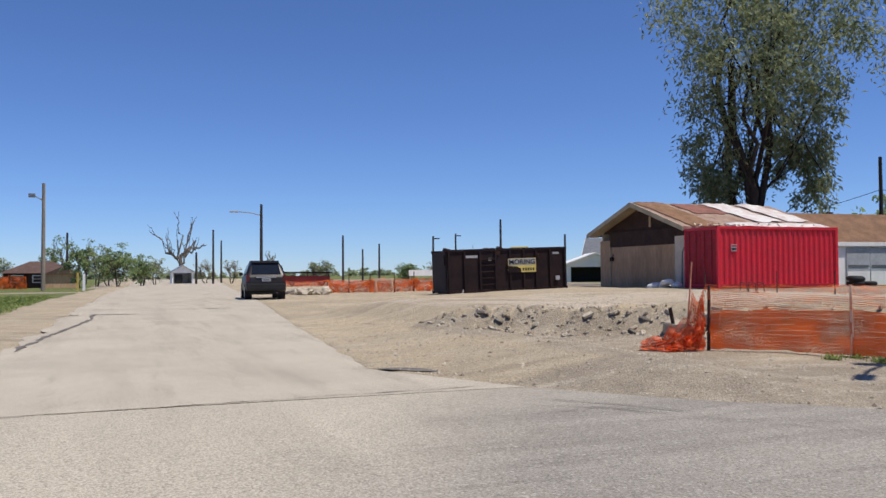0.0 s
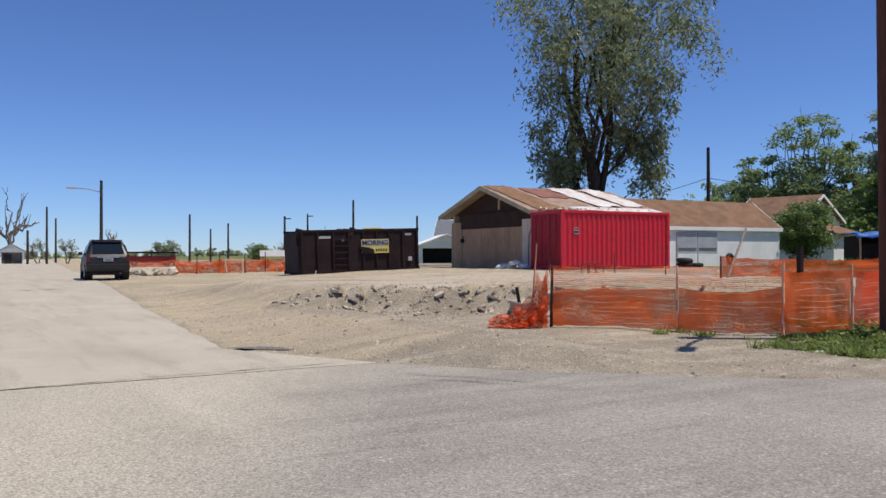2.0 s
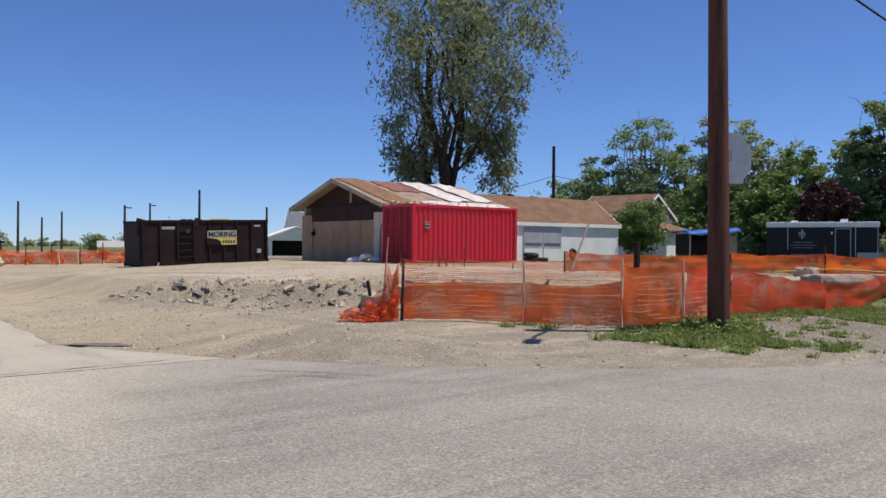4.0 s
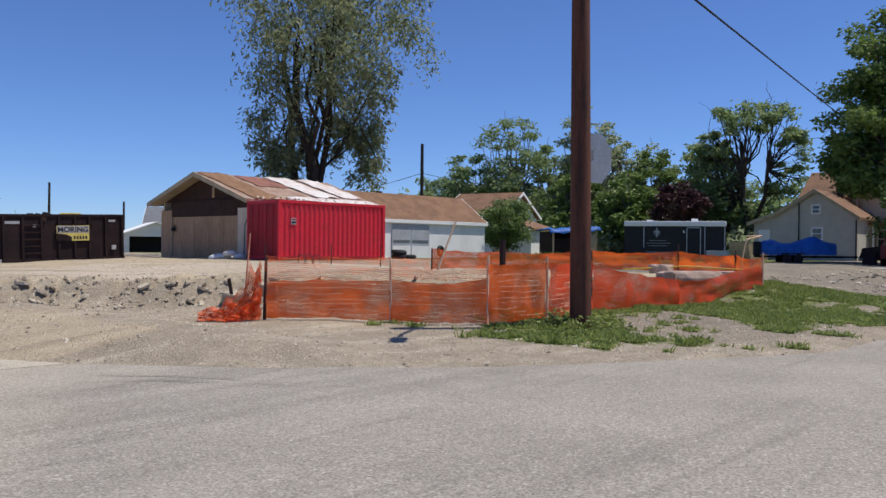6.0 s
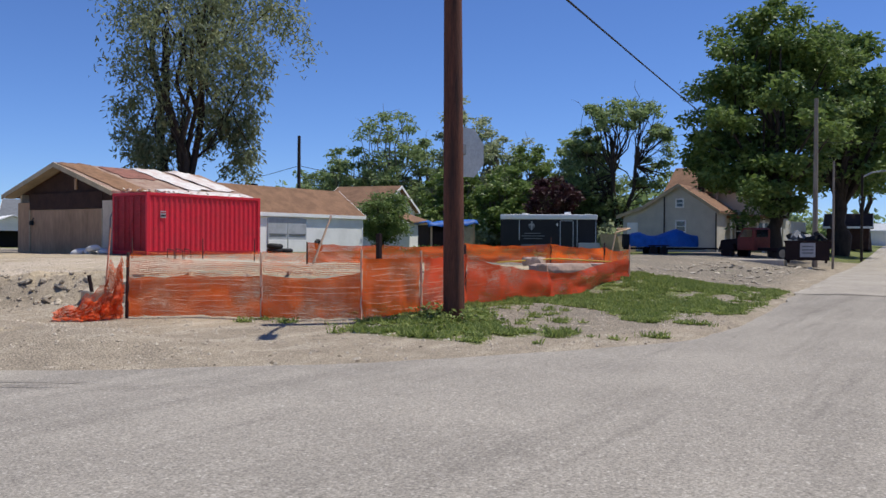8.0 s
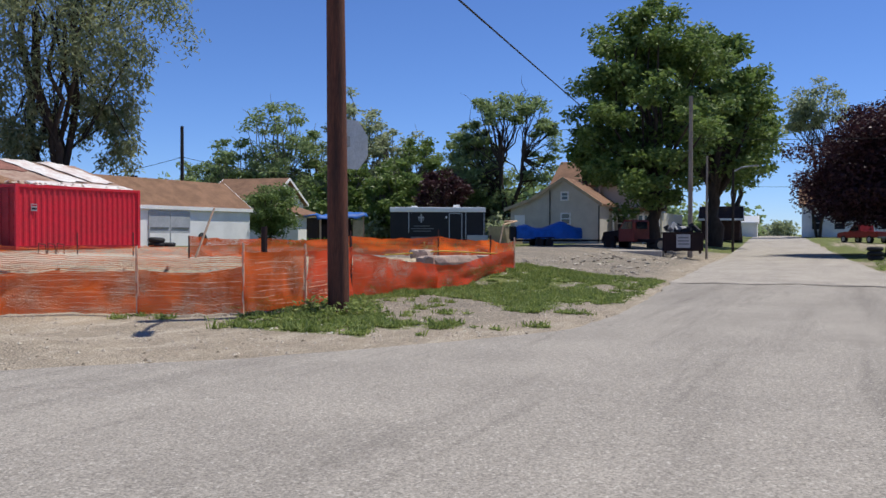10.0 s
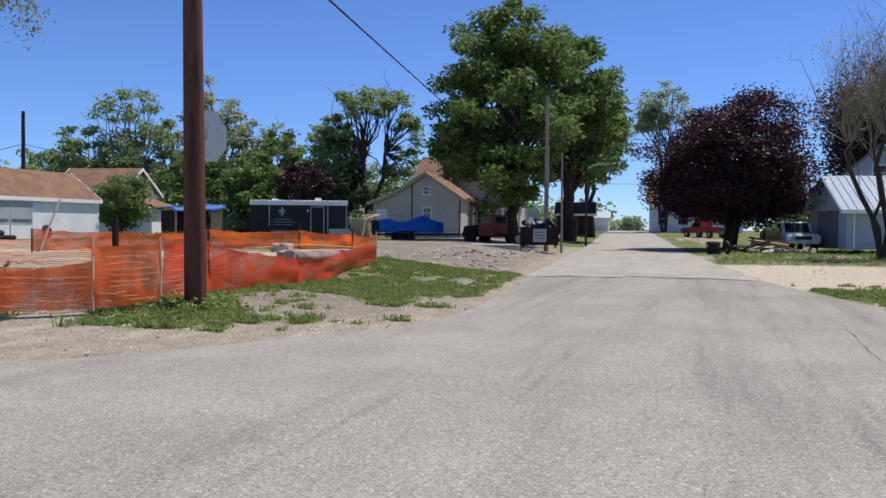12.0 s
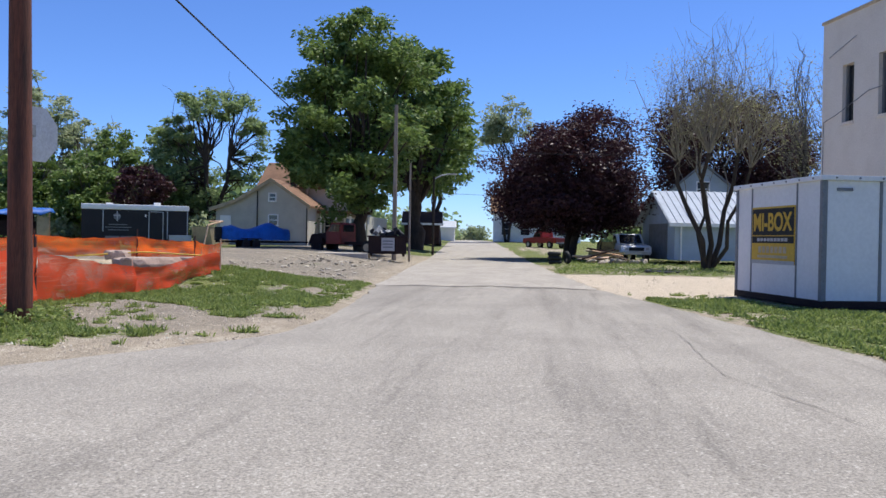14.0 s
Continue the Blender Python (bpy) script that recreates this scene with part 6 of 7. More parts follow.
# ---- orange safety fences ----
def netting(parent, a, b, h0, h1, material, sag=0.05, fold=0.05, seed=0, low=0.0, name="netting", seg=14, ground=True):
    """Netting hung between two posts: low edge to top edge, with a sagging top and loose folds."""
    bm = bmesh.new()
    uvl = bm.loops.layers.uv.new("UVMap")
    a, b = Vector(a), Vector(b)
    ln = (b - a).length
    nrm = Vector((-(b - a).y, (b - a).x, 0)).normalized()
    nz = 7
    g = []
    for i in range(seg + 1):
        u = i / seg
        p = a.lerp(b, u)
        zb = surface(p.x, p.y)[0] if ground else p.z
        top = h0 + (h1 - h0) * u - sag * 4 * u * (1 - u) + 0.035 * noise.noise(Vector((i * 0.6, seed, 1)))
        row = []
        for j in range(nz + 1):
            v = j / nz
            bot = low + 0.03 + 0.03 * noise.noise(Vector((i * 0.7, seed, 7)))
            w = fold * noise.noise(Vector((i * 0.55, j * 0.35, seed * 3.1)))
            row.append((bm.verts.new((p.x + nrm.x * w, p.y + nrm.y * w, zb + bot + (top - bot) * v)), (u * ln, v * (top - bot))))
        g.append(row)
    for i in range(seg):
        for j in range(nz):
            q = (g[i][j], g[i + 1][j], g[i + 1][j + 1], g[i][j + 1])
            f = bm.faces.new([k[0] for k in q])
            for lp_, k in zip(f.loops, q):
                lp_[uvl].uv = k[1]
    me = bpy.data.meshes.new(name)
    bm.to_mesh(me)
    bm.free()
    me.materials.append(material)
    me.shade_smooth()
    ob = new(name, me)
    ob.parent = parent
    return ob


def post(parent, x, y, h, material=None, r=0.028, lean=(0, 0)):
    z = surface(x, y)[0]
    return part("post", rod((x, y, z - 0.15), (x + lean[0], y + lean[1], z + h), r, r * 0.8, 6), material or M_STAKE, parent)


FRONT = [(8.62, 11.2), (9.7, 9.45), (10.65, 8.3), (11.9, 8.02), (13.75, 8.3), (16.9, 8.1), (20.5, 7.65)]
ff = thing("safety_fence", "sagging orange plastic safety fence on stakes by the pole", "fence", group="safety fences")
for (x, y), h, m_, ln in zip(FRONT, (1.0, 1.02, 1.08, 1.05, 1.15, 0.7, 0.85), (M_TPOST, M_LATH, M_LATH, M_LATH, M_TPOST, M_LATH, M_LATH), ((0.03, 0), (0, 0.02), (0.02, 0), (0.01, 0.02), (0.06, 0.04), (0, 0.05), (0, 0))):
    post(ff, x, y, h, m_, 0.03 if m_ is M_TPOST else 0.022, ln)
for i, (h0, h1, sg_) in enumerate(((0.62, 0.66, 0.02), (0.68, 0.72, 0.06), (0.95, 0.95, 0.03), (0.95, 0.98, 0.04), (0.9, 0.56, 0.03), (0.56, 0.5, 0.02))):
    netting(ff, FRONT[i], FRONT[i + 1], h0, h1, M_NET if i < 3 else M_NETDENSE, sg_, 0.09, i + 1)
for i, (h0, h1, l0) in enumerate(((0.98, 0.88, 0.6), (0.9, 0.98, 0.66))):
    netting(ff, FRONT[i], FRONT[i + 1], h0, h1, M_NETLOOSE, 0.06, 0.1, i + 20, l0, "loose_netting")
for i in (0, 1, 2, 3):
    (xa, ya), (xb, yb) = FRONT[i], FRONT[i + 1]
    za, zb = surface(xa, ya)[0], surface(xb, yb)[0]
    for k in range(9):
        z0 = 0.12 + 0.08 * k + random.uniform(-0.02, 0.02)
        u0, u1 = sorted((random.uniform(0, 0.5), random.uniform(0.45, 1)))
        pa = Vector((xa, ya, za + z0)).lerp(Vector((xb, yb, zb + z0)), u0)
        pb = Vector((xa, ya, za + z0)).lerp(Vector((xb, yb, zb + z0)), u1)
        off = Vector((-0.05, -0.07, 0))
        part("strand", tube([pa + off, pa.lerp(pb, 0.5) + off + Vector((0, 0, random.uniform(-0.03, 0.03))), pb + off], 0.0028, 4), M_STRAND, ff)

# slack end of the netting, hanging from the first post and heaped on the ground beside it
for layer in range(3):
    bm = bmesh.new()
    uvl = bm.loops.layers.uv.new("UVMap")
    g = []
    for i in range(29):
        u = i / 28
        row = []
        for j in range(15):
            v = j / 14
            k = Vector((u * 6, v * 5, 2 + 4 * layer))
            reach = (0.95, 0.8, 0.55)[layer] * u
            px, py = 8.58 - 0.79 * reach, 11.24 + 0.61 * reach
            top = (0.16 + 0.95 * (1 - u) ** 1.9) * (1, 0.75, 0.55)[layer] * (0.85 + 0.35 * noise.noise(Vector((u * 8, layer, 4))))
            lean = 0.16 * noise.noise(k) + 0.09 * noise.noise(k * 2.3) + 0.1 * layer + 0.22 * (1 - v) * u
            slip = 0.07 * noise.noise(k * 1.7 + Vector((7, 0, 0)))
            z = surface(px, py)[0] + 0.015 + top * v + 0.04 * abs(noise.noise(k * 2.9))
            row.append((bm.verts.new((px - 0.61 * lean - 0.79 * slip, py - 0.79 * lean + 0.61 * slip, z)), (u * 2.2, v * 1.3)))
        g.append(row)
    for i in range(28):
        for j in range(14):
            q = (g[i][j], g[i + 1][j], g[i + 1][j + 1], g[i][j + 1])
            f = bm.faces.new([k[0] for k in q])
            for lp_, k in zip(f.loops, q):
                lp_[uvl].uv = k[1]
    part("bunched_netting", bm, M_NETBUNCH, ff, "bright slack netting heaped on the dirt", True)
post(ff, 8.42, 11.5, 1.38, mat("orange_stained_stake", (0.75, 0.3, 0.18), 0.85, vary=0.3), 0.017, (0.14, 0.0))

REAR = [(20.5, 7.65), (23.1, 9.35), (23.5, 11.2), (22.4, 13.6), (20.2, 15.2), (18.1, 16.0)]
fr = thing("safety_fence", "low orange safety fence behind the hole", "fence", group="safety fences")
for (x, y), h in zip(REAR[1:], (0.75, 0.8, 0.75, 0.7, 0.6)):
    post(fr, x, y, h, M_TPOST)
post(fr, 18.15, 15.9, 1.35, M_STAKE, 0.035, (0.55, -0.25))
for i in range(5):
    netting(fr, REAR[i], REAR[i + 1], (0.75, 0.62, 0.6, 0.6, 0.55)[i], (0.62, 0.6, 0.6, 0.55, 0.6)[i], M_NET, 0.08, 0.12, i + 40)
fl = thing("safety_fence", "collapsed orange netting lying before the container", "fence", group="safety fences")
LOW = [(18.1, 16.0), (19.6, 19.5), (20.2, 22.5), (19.3, 25.0)]
for i in range(3):
    netting(fl, LOW[i], LOW[i + 1], 0.3, 0.28, M_NETLOOSE, 0.06, 0.2, i + 60)
for x, y in LOW[1:]:
    post(fl, x, y, 0.7, M_TPOST, 0.02)
LOW2 = [(22.6, 28.2), (25.6, 27.6), (28.5, 27.2), (31.5, 26.0)]
for i in range(3):
    netting(fl, LOW2[i], LOW2[i + 1], 0.13, 0.16, M_NETLOOSE, 0.04, 0.15, i + 70)
for k in range(3):
    x = 19.3 + 0.35 * k
    part("hoop", tube([(x, 23.2, surface(x, 23.2)[0]), (x + 0.02, 23.2, surface(x, 23.2)[0] + 0.35), (x + 0.28, 23.2, surface(x, 23.2)[0] + 0.3), (x + 0.3, 23.2, surface(x, 23.2)[0])], 0.015), M_TPOST, fl)
FARF = [polar(az, d) for az, d in ((13.2, 57), (14.6, 55), (16.0, 54), (17.6, 52), (18.9, 52), (20.2, 50))]
fa = thing("safety_fence", "far stretch of orange safety fence on posts", "fence", group="safety fences")
for x, y in FARF:
    post(fa, x, y, 1.2, M_TPOST, 0.035)
for i in range(5):
    netting(fa, FARF[i], FARF[i + 1], 0.9 - 0.3 * (i % 2), 0.6 + 0.25 * (i % 2), M_NET, 0.2, 0.3, i + 80)
FARG = [polar(az, d) for az, d in ((-7.5, 100), (-6.0, 99), (-5.0, 98))]
fb = thing("safety_fence", "orange safety fence on the far lawn", "fence", group="safety fences")
for i in range(2):
    netting(fb, FARG[i], FARG[i + 1], 1.5, 1.3, M_NET, 0.1, 0.3, i + 90)
FARH = [polar(az, d) for az, d in ((10.3, 95), (13.5, 92), (17, 96), (21, 92))]
fc = thing("safety_fence", "distant band of orange safety fence", "fence", group="safety fences")
for i in range(3):
    netting(fc, FARH[i], FARH[i + 1], 0.7, 0.8, M_NETBUNCH, 0.2, 0.4, i + 95)


# ---- rubble on the bank, loose stones and grass ----
def stone_mesh(seed, material):
    rng = np.random.default_rng(seed)
    bm = bmesh.new()
    bmesh.ops.create_icosphere(bm, subdivisions=1, radius=0.5)
    sc = rng.uniform(0.6, 1.2, 3)
    for v in bm.verts:
        v.co = Vector((v.co.x * sc[0], v.co.y * sc[1], v.co.z * sc[2] * 0.75)) * rng.uniform(0.75, 1.2)
    return mesh_of("rubble_piece", bm, material)


STONES = [stone_mesh(i, M_ROCK if i % 2 else M_CONC) for i in range(8)]


def slab_mesh(seed):
    rng = np.random.default_rng(seed)
    n = int(rng.integers(5, 8))
    pts = [(0.6 * math.cos(6.283 * k / n) * rng.uniform(0.6, 1.1), 0.45 * math.sin(6.283 * k / n) * rng.uniform(0.6, 1.1)) for k in range(n)]
    return mesh_of("rubble_piece", prism(pts, -0.09, 0.09), M_CONC)


SLABS = [slab_mesh(i + 30) for i in range(6)]
rub = thing("rubble", "broken concrete and stones along the cut bank", "rubble", group="rubble")
rng = np.random.default_rng(9)
for i in range(290):
    x = rng.uniform(6.0, 10.9) if i < 230 else rng.uniform(10.9, 19)
    y = poly_y(BANK, x) + rng.normal() * 0.35 - 0.12
    z = surface(x, y)[0]
    big = rng.uniform() < 0.09
    ob = new("rubble_piece", (SLABS if big else STONES)[int(rng.integers(0, 6))])
    k = rng.uniform(0.13, 0.27) if big else 0.04 + 0.11 * rng.uniform() ** 2
    ob.matrix_basis = Matrix.Translation((x, y, z + 0.01)) @ Euler(rng.uniform(-0.5, 0.5, 3) + np.array((0, 0, rng.uniform(0, 6)))).to_matrix().to_4x4() @ Matrix.Diagonal((k, k, k, 1))
    ob.parent = rub
for x, y, k, rz in ((10.1, 14.0, 0.6, 20), (10.6, 13.7, 0.5, -15), (10.35, 13.75, 0.45, 60)):
    ob = new("rubble_piece", SLABS[int(k * 10) % 6])
    ob.matrix_basis = pose(x, y, surface(x, y)[0] + 0.12, 8, -6, rz) @ Matrix.Diagonal((k, k, 1.1, 1))
    ob.parent = rub
part("pipe", rod((9.95, 13.9, 0.2), (9.9, 13.95, 0.6), 0.035, n=8), M_BLACKSTEEL, rub, "stub of black pipe")
M_CRUMB = mat("pale_concrete_crumbs", (0.5, 0.44, 0.35), 0.95, vary=0.25, scale=2.5, fine=25, bump=0.4, per_object=0.2)
PALE = [stone_mesh(i + 50, M_CRUMB) for i in range(6)]
rub2 = thing("rubble", "pale broken concrete at the pavement end", "rubble", group="rubble")
for i in range(240):
    x, y = rng.uniform(24, 44), 0
    y = poly_y(NORTH_EDGE, x) + rng.uniform(1.2, 4.6)
    ob = new("rubble_piece", (SLABS if rng.uniform() < 0.3 else PALE)[int(rng.integers(0, 6))])
    k = 0.05 + 0.22 * rng.uniform() ** 3
    ob.matrix_basis = Matrix.Translation((x, y, surface(x, y)[0] + 0.03)) @ Euler((rng.uniform(-.3, .3), rng.uniform(-.3, .3), rng.uniform(0, 6))).to_matrix().to_4x4() @ Matrix.Diagonal((k, k, k * 0.5, 1))
    ob.parent = rub2


def pebbles(count, box_, lo, hi, seed, material, test=None):
    """Small loose stones as one scattered mesh of flattened octahedra."""
    rng = np.random.default_rng(seed)
    verts, faces = [], []
    while count > 0:
        x, y = rng.uniform(box_[0], box_[1]), rng.uniform(box_[2], box_[3])
        if on_road(x, y) < 0.05 or (test and not test(x, y)):
            count -= 0.2
            continue
        count -= 1
        z = surface(x, y)[0]
        r = lo + (hi - lo) * rng.uniform() ** 3
        a = rng.uniform(0, 6.28)
        c, s_ = math.cos(a), math.sin(a)
        b = len(verts)
        for dx, dy, dz in ((1, 0, 0), (0, 0.75, 0.1), (-0.9, 0.1, 0), (0.1, -0.8, 0), (0.1, 0, 0.7), (0, 0, -0.5)):
            verts.append((x + r * (dx * c - dy * s_), y + r * (dx * s_ + dy * c), z + r * dz * rng.uniform(0.7, 1.2)))
        for i in range(4):
            faces.append((b + i, b + (i + 1) % 4, b + 4))
            faces.append((b + (i + 1) % 4, b + i, b + 5))
    return raw("loose_stones", verts, faces, material)


M_PEB = mat("loose_pebbles", (0.52, 0.45, 0.355), 0.95, vary=0.3, scale=3, fine=8, second=(0.3, 0.245, 0.185), amount=0.5)
tagged(new("loose_stones", pebbles(11000, (2.4, 18, 3.4, 17), 0.008, 0.038, 3, M_PEB)), "loose stones and crumbs strewn over the dirt", "gravel", kind="stuff")
tagged(new("loose_stones", pebbles(1500, (3.5, 26, 15, 32), 0.015, 0.05, 4, M_PEB)), "loose stones and lumps on the lot", "gravel", kind="stuff")
tagged(new("loose_stones", pebbles(900, (18, 46, -6, 12), 0.02, 0.06, 5, M_PEB)), "loose pale stones beside the far road", "gravel", kind="stuff")


M_CLOD = mat("dry_clods", (0.24, 0.195, 0.14), 0.95, vary=0.3, scale=4, fine=12, per_object=0.0)
tagged(new("clods", pebbles(260, (3.5, 16, 4, 15), 0.015, 0.042, 21, M_CLOD)), "scattered dry clods and broken scraps on the dirt", "clods", kind="stuff")


def grass(count, box_, seed, size, need=0.45):
    rng = np.random.default_rng(seed)
    verts, faces = [], []
    tries = 0
    while len(faces) < count and tries < count * 12:
        tries += 1
        x, y = rng.uniform(box_[0], box_[1]), rng.uniform(box_[2], box_[3])
        if on_road(x, y) < 0.2 or (17 < x < 21.8 and y < -4.3 + 0.216 * (x - 20)):
            continue
        z, g_ = surface(x, y)
        if g_ + 0.55 * noise.noise(Vector((x * 1.4, y * 1.4, 2))) + 0.75 * noise.noise(Vector((x * 4, y * 4, 5))) < need:
            continue
        if rng.uniform() < 0.45:
            # a low rosette of broad leaves
            k0 = rng.uniform(0, 6.28)
            for k in range(5):
                a, h = k0 + 1.256 * k + rng.normal() * 0.2, size * rng.uniform(0.15, 0.55)
                ln, w = size * rng.uniform(0.6, 1.3), size * rng.uniform(0.16, 0.34)
                c, s_ = math.cos(a), math.sin(a)
                b = len(verts)
                verts += [(x, y, z + 0.004), (x + c * ln * 0.55 - s_ * w, y + s_ * ln * 0.55 + c * w, z + h), (x + c * ln, y + s_ * ln, z + h * rng.uniform(0.5, 1.1)), (x + c * ln * 0.55 + s_ * w, y + s_ * ln * 0.55 - c * w, z + h)]
                faces.append((b, b + 1, b + 2, b + 3))
            continue
        for k in range(5):
            a, h = rng.uniform(0, 6.28), size * rng.uniform(0.4, 1.2) * (1 + 0.9 * noise.noise(Vector((x * 1.9, y * 1.9, 8))))
            ox, oy = rng.normal() * 0.05, rng.normal() * 0.05
            c, s_ = math.cos(a), math.sin(a)
            w = 0.005 + 0.007 * rng.uniform()
            b = len(verts)
            ln = rng.uniform(0.2, 0.9) * h
            verts += [(x + ox - s_ * w, y + oy + c * w, z), (x + ox + s_ * w, y + oy - c * w, z), (x + ox + c * ln * 0.4 + s_ * w, y + oy + s_ * ln * 0.4 - c * w, z + h * 0.7), (x + ox + c * ln, y + oy + s_ * ln, z + h)]
            faces.append((b, b + 1, b + 2, b + 3))
    return raw("grass", verts, faces, L_GRASS)


tagged(new("grass", grass(80000, (8.5, 23.5, 3.2, 9.5), 1, 0.075, 0.55)), "patchy green grass and clover by the pole", "grass", kind="stuff")
tagged(new("grass", grass(42000, (9, 21.5, -6, -2), 2, 0.07, 0.5)), "rough grass before the storage container", "grass", kind="stuff")
tagged(new("grass", grass(16000, (-9, -3, 18, 50), 3, 0.12)), "lawn along the road verge", "grass", kind="stuff")
tagged(new("grass", grass(12000, (30, 60, -14, -1), 5, 0.14)), "lawn under the copper maple", "grass", kind="stuff")


weed_at = [(PX + 0.28 * math.cos(2.4 * k) * (1 + 0.5 * (k % 3)), PY + 0.28 * math.sin(2.4 * k) * (1 + 0.5 * (k % 3)), surface(PX, PY)[0] + 0.07 + 0.05 * (k % 2)) for k in range(16)]
tagged(leaves("weeds", weed_at, [0.22] * 16, 1100, 0.085, L_GRASS, None, 0.0, 0.42, 61, 0.55), "tall green and yellow weeds round the pole's foot", "weeds", kind="stuff")
M_CLOVER = mat("pale_clover_flower", (0.6, 0.58, 0.46), 0.9, vary=0.2, scale=9, fine=40)
tagged(new("clover", pebbles(900, (9, 21, 3.6, 8.6), 0.012, 0.03, 12, M_CLOVER, lambda x, y: 0.25 < surface(x, y)[1] < 0.75)), "pale clover heads and crumbs in the grass", "clover", kind="stuff")


# ---- cracks and seams in the asphalt ----
def crack(points, width, label="dark crack in the asphalt", z=0.0325):
    verts, faces = [], []
    p = [Vector((*q, 0)) for q in points]
    dense = []
    for a, b in zip(p, p[1:]):
        n = max(2, int((b - a).length / 0.12))
        dense += [a.lerp(b, i / n) for i in range(n)]
    dense.append(p[-1])
    for i, q in enumerate(dense):
        d = (dense[min(i + 1, len(dense) - 1)] - dense[max(i - 1, 0)]).normalized()
        nn = Vector((-d.y, d.x, 0))
        c = q + nn * 0.08 * noise.noise(q * 1.1) + nn * 0.03 * noise.noise(q * 3.3)
        w = width * max(0.08, 0.75 + 1.1 * noise.noise(q * 2.7) + 0.5 * noise.noise(q * 9.0)) * min(1.0, 0.15 + i / 6, 0.15 + (len(dense) - 1 - i) / 6)
        for s_ in (-1, 1):
            v = c + nn * w * s_
            verts.append((v.x, v.y, z + rise(v.x) + crest(v.x, v.y)))
        if i:
            faces.append((2 * i - 2, 2 * i - 1, 2 * i + 1, 2 * i))
    return tagged(new("road_crack", raw("road_crack", verts, faces, M_TAR)), label, "crack", kind="structure")


crack([(-2.4, 8.5), (-0.8, 8.7), (1.5, 8.83), (3.2, 8.9), (4.6, 9.15)], 0.012, "thin dark seam between the two pavements", 0.03)
crack([(22.4, 4.0), (23.0, 3.1), (22.8, 2.2), (23.5, 1.2), (23.1, 0.4), (23.3, -0.5), (22.6, -1.6)], 0.2, "wavy tar seam across the road", 0.03)
crack([(6.2, -2.3), (8.8, -1.7), (12.5, -1.9), (17.5, -1.2)], 0.0045)
crack([(3.6, 7.6), (4.4, 6.9), (4.9, 6.2), (5.9, 5.6)], 0.008)
crack([(3.9, 7.9), (4.6, 7.1), (5.0, 6.3)], 0.014)
crack([(2.95, 11.15), (3.25, 11.1), (3.55, 10.95), (3.8, 10.7), (4.3, 10.2)], 0.16, "dark tar patch at the road's corner")
crack([(3.5, 7.0), (4.3, 7.1), (4.9, 6.75), (5.6, 6.9)], 0.007)
crack([(4.3, 7.1), (4.5, 6.4), (5.0, 5.9), (5.5, 5.3), (6.0, 5.2)], 0.005)
crack([(-1.6, 27.5), (-0.5, 28.2), (0.9, 28.0)], 0.12, "dark patched strip in the road")
crack([(-1.5, 16.0), (-1.3, 18.6), (-0.95, 22.0), (-0.6, 25.0), (-0.55, 28.5)], 0.07, "dark patched strip in the road")
crack([(2.0, 30.5), (3.4, 30.8), (4.2, 31.4)], 0.1, "dark patched strip in the road")


# ---- garage with a metal roof, and the yard under the copper maple ----
M_METALROOF = mat("ribbed_roof_metal", (0.4, 0.44, 0.5), 0.75, metal=0.0, vary=0.1, scale=1, fine=10, bump=0.03)
M_BLUEWALL = mat("pale_blue_siding", (0.42, 0.49, 0.57), 0.7, vary=0.12, scale=1, fine=16)
ga = thing("garage", "pale blue garage with a ribbed metal roof", "garage", Matrix.Translation((49.7, -7.9, 0.3)) @ Matrix.Rotation(radians(-80), 4, 'Z'))
# local x runs south along the eave wall, local y east
part("wall", box(0, 9, 0, 0.15, 0, 2.2), M_BLUEWALL, ga)
part("wall", box(0, 9, 5.85, 6.0, 0, 2.2), M_BLUEWALL, ga)
for x in (0, 8.85):
    part("gable_wall", prism([(0.15, 0), (5.85, 0), (5.85, 2.2), (3.0, 3.9), (0.15, 2.2)], x, x + 0.15, 'x'), M_BLUEWALL, ga)
for e, s_ in ((0, -1), (6, 1)):
    part("roof_slope", prism([(e + s_ * 0.4, 1.98), (3.0, 4.0), (3.0, 4.08), (e + s_ * 0.4, 2.06)], -0.45, 9.4, 'x'), M_METALROOF, ga)
for k in range(24):
    x = -0.4 + 0.42 * k
    part("roof_rib", prism([(-0.4, 2.06), (3.0, 4.08), (3.0, 4.13), (-0.4, 2.11)], x, x + 0.05, 'x'), M_METALROOF, ga)
part("fascia", box(-0.45, 9.4, -0.45, -0.4, 1.9, 2.1), M_WHITE, ga)
part("downpipe", rod((0.35, -0.07, 0.0), (0.35, -0.07, 2.0), 0.05), M_WHITE, ga)
part("gable_door", box(-0.03, 0.0, 1.2, 4.6, 0.0, 2.1), M_STEELDK, ga)
bh = thing("blue_house", "grey-blue gabled house behind the garage", "house", Matrix.Translation((66.0, -9.0, 0.5)) @ Matrix.Rotation(radians(-98), 4, 'Z'))
part("wall", box(0, 7.0, 0, 8, 0, 3.6), M_BLUEWALL, bh)
part("gable", prism([(0, 3.6), (7.0, 3.6), (3.5, 6.6)], 0, 8, 'y'), M_BLUEWALL, bh)
for a_, b_ in ((-0.4, 3.5), (7.4, 3.5)):
    part("roof_slope", prism([(a_, 3.3), (b_, 6.65), (b_, 6.8), (a_, 3.45)], -0.4, 8.4, 'y'), M_STEELDK, bh)
window(bh, 1.5, 2.3, 0.0, 1.2, 2.5)
window(bh, 3.1, 3.9, 0.0, 4.3, 5.3)
ew = thing("far_white_house", "white house far along the road", "house", Matrix.Translation((118.5, 5.4, 1.0)) @ Matrix.Rotation(radians(-88), 4, 'Z'))
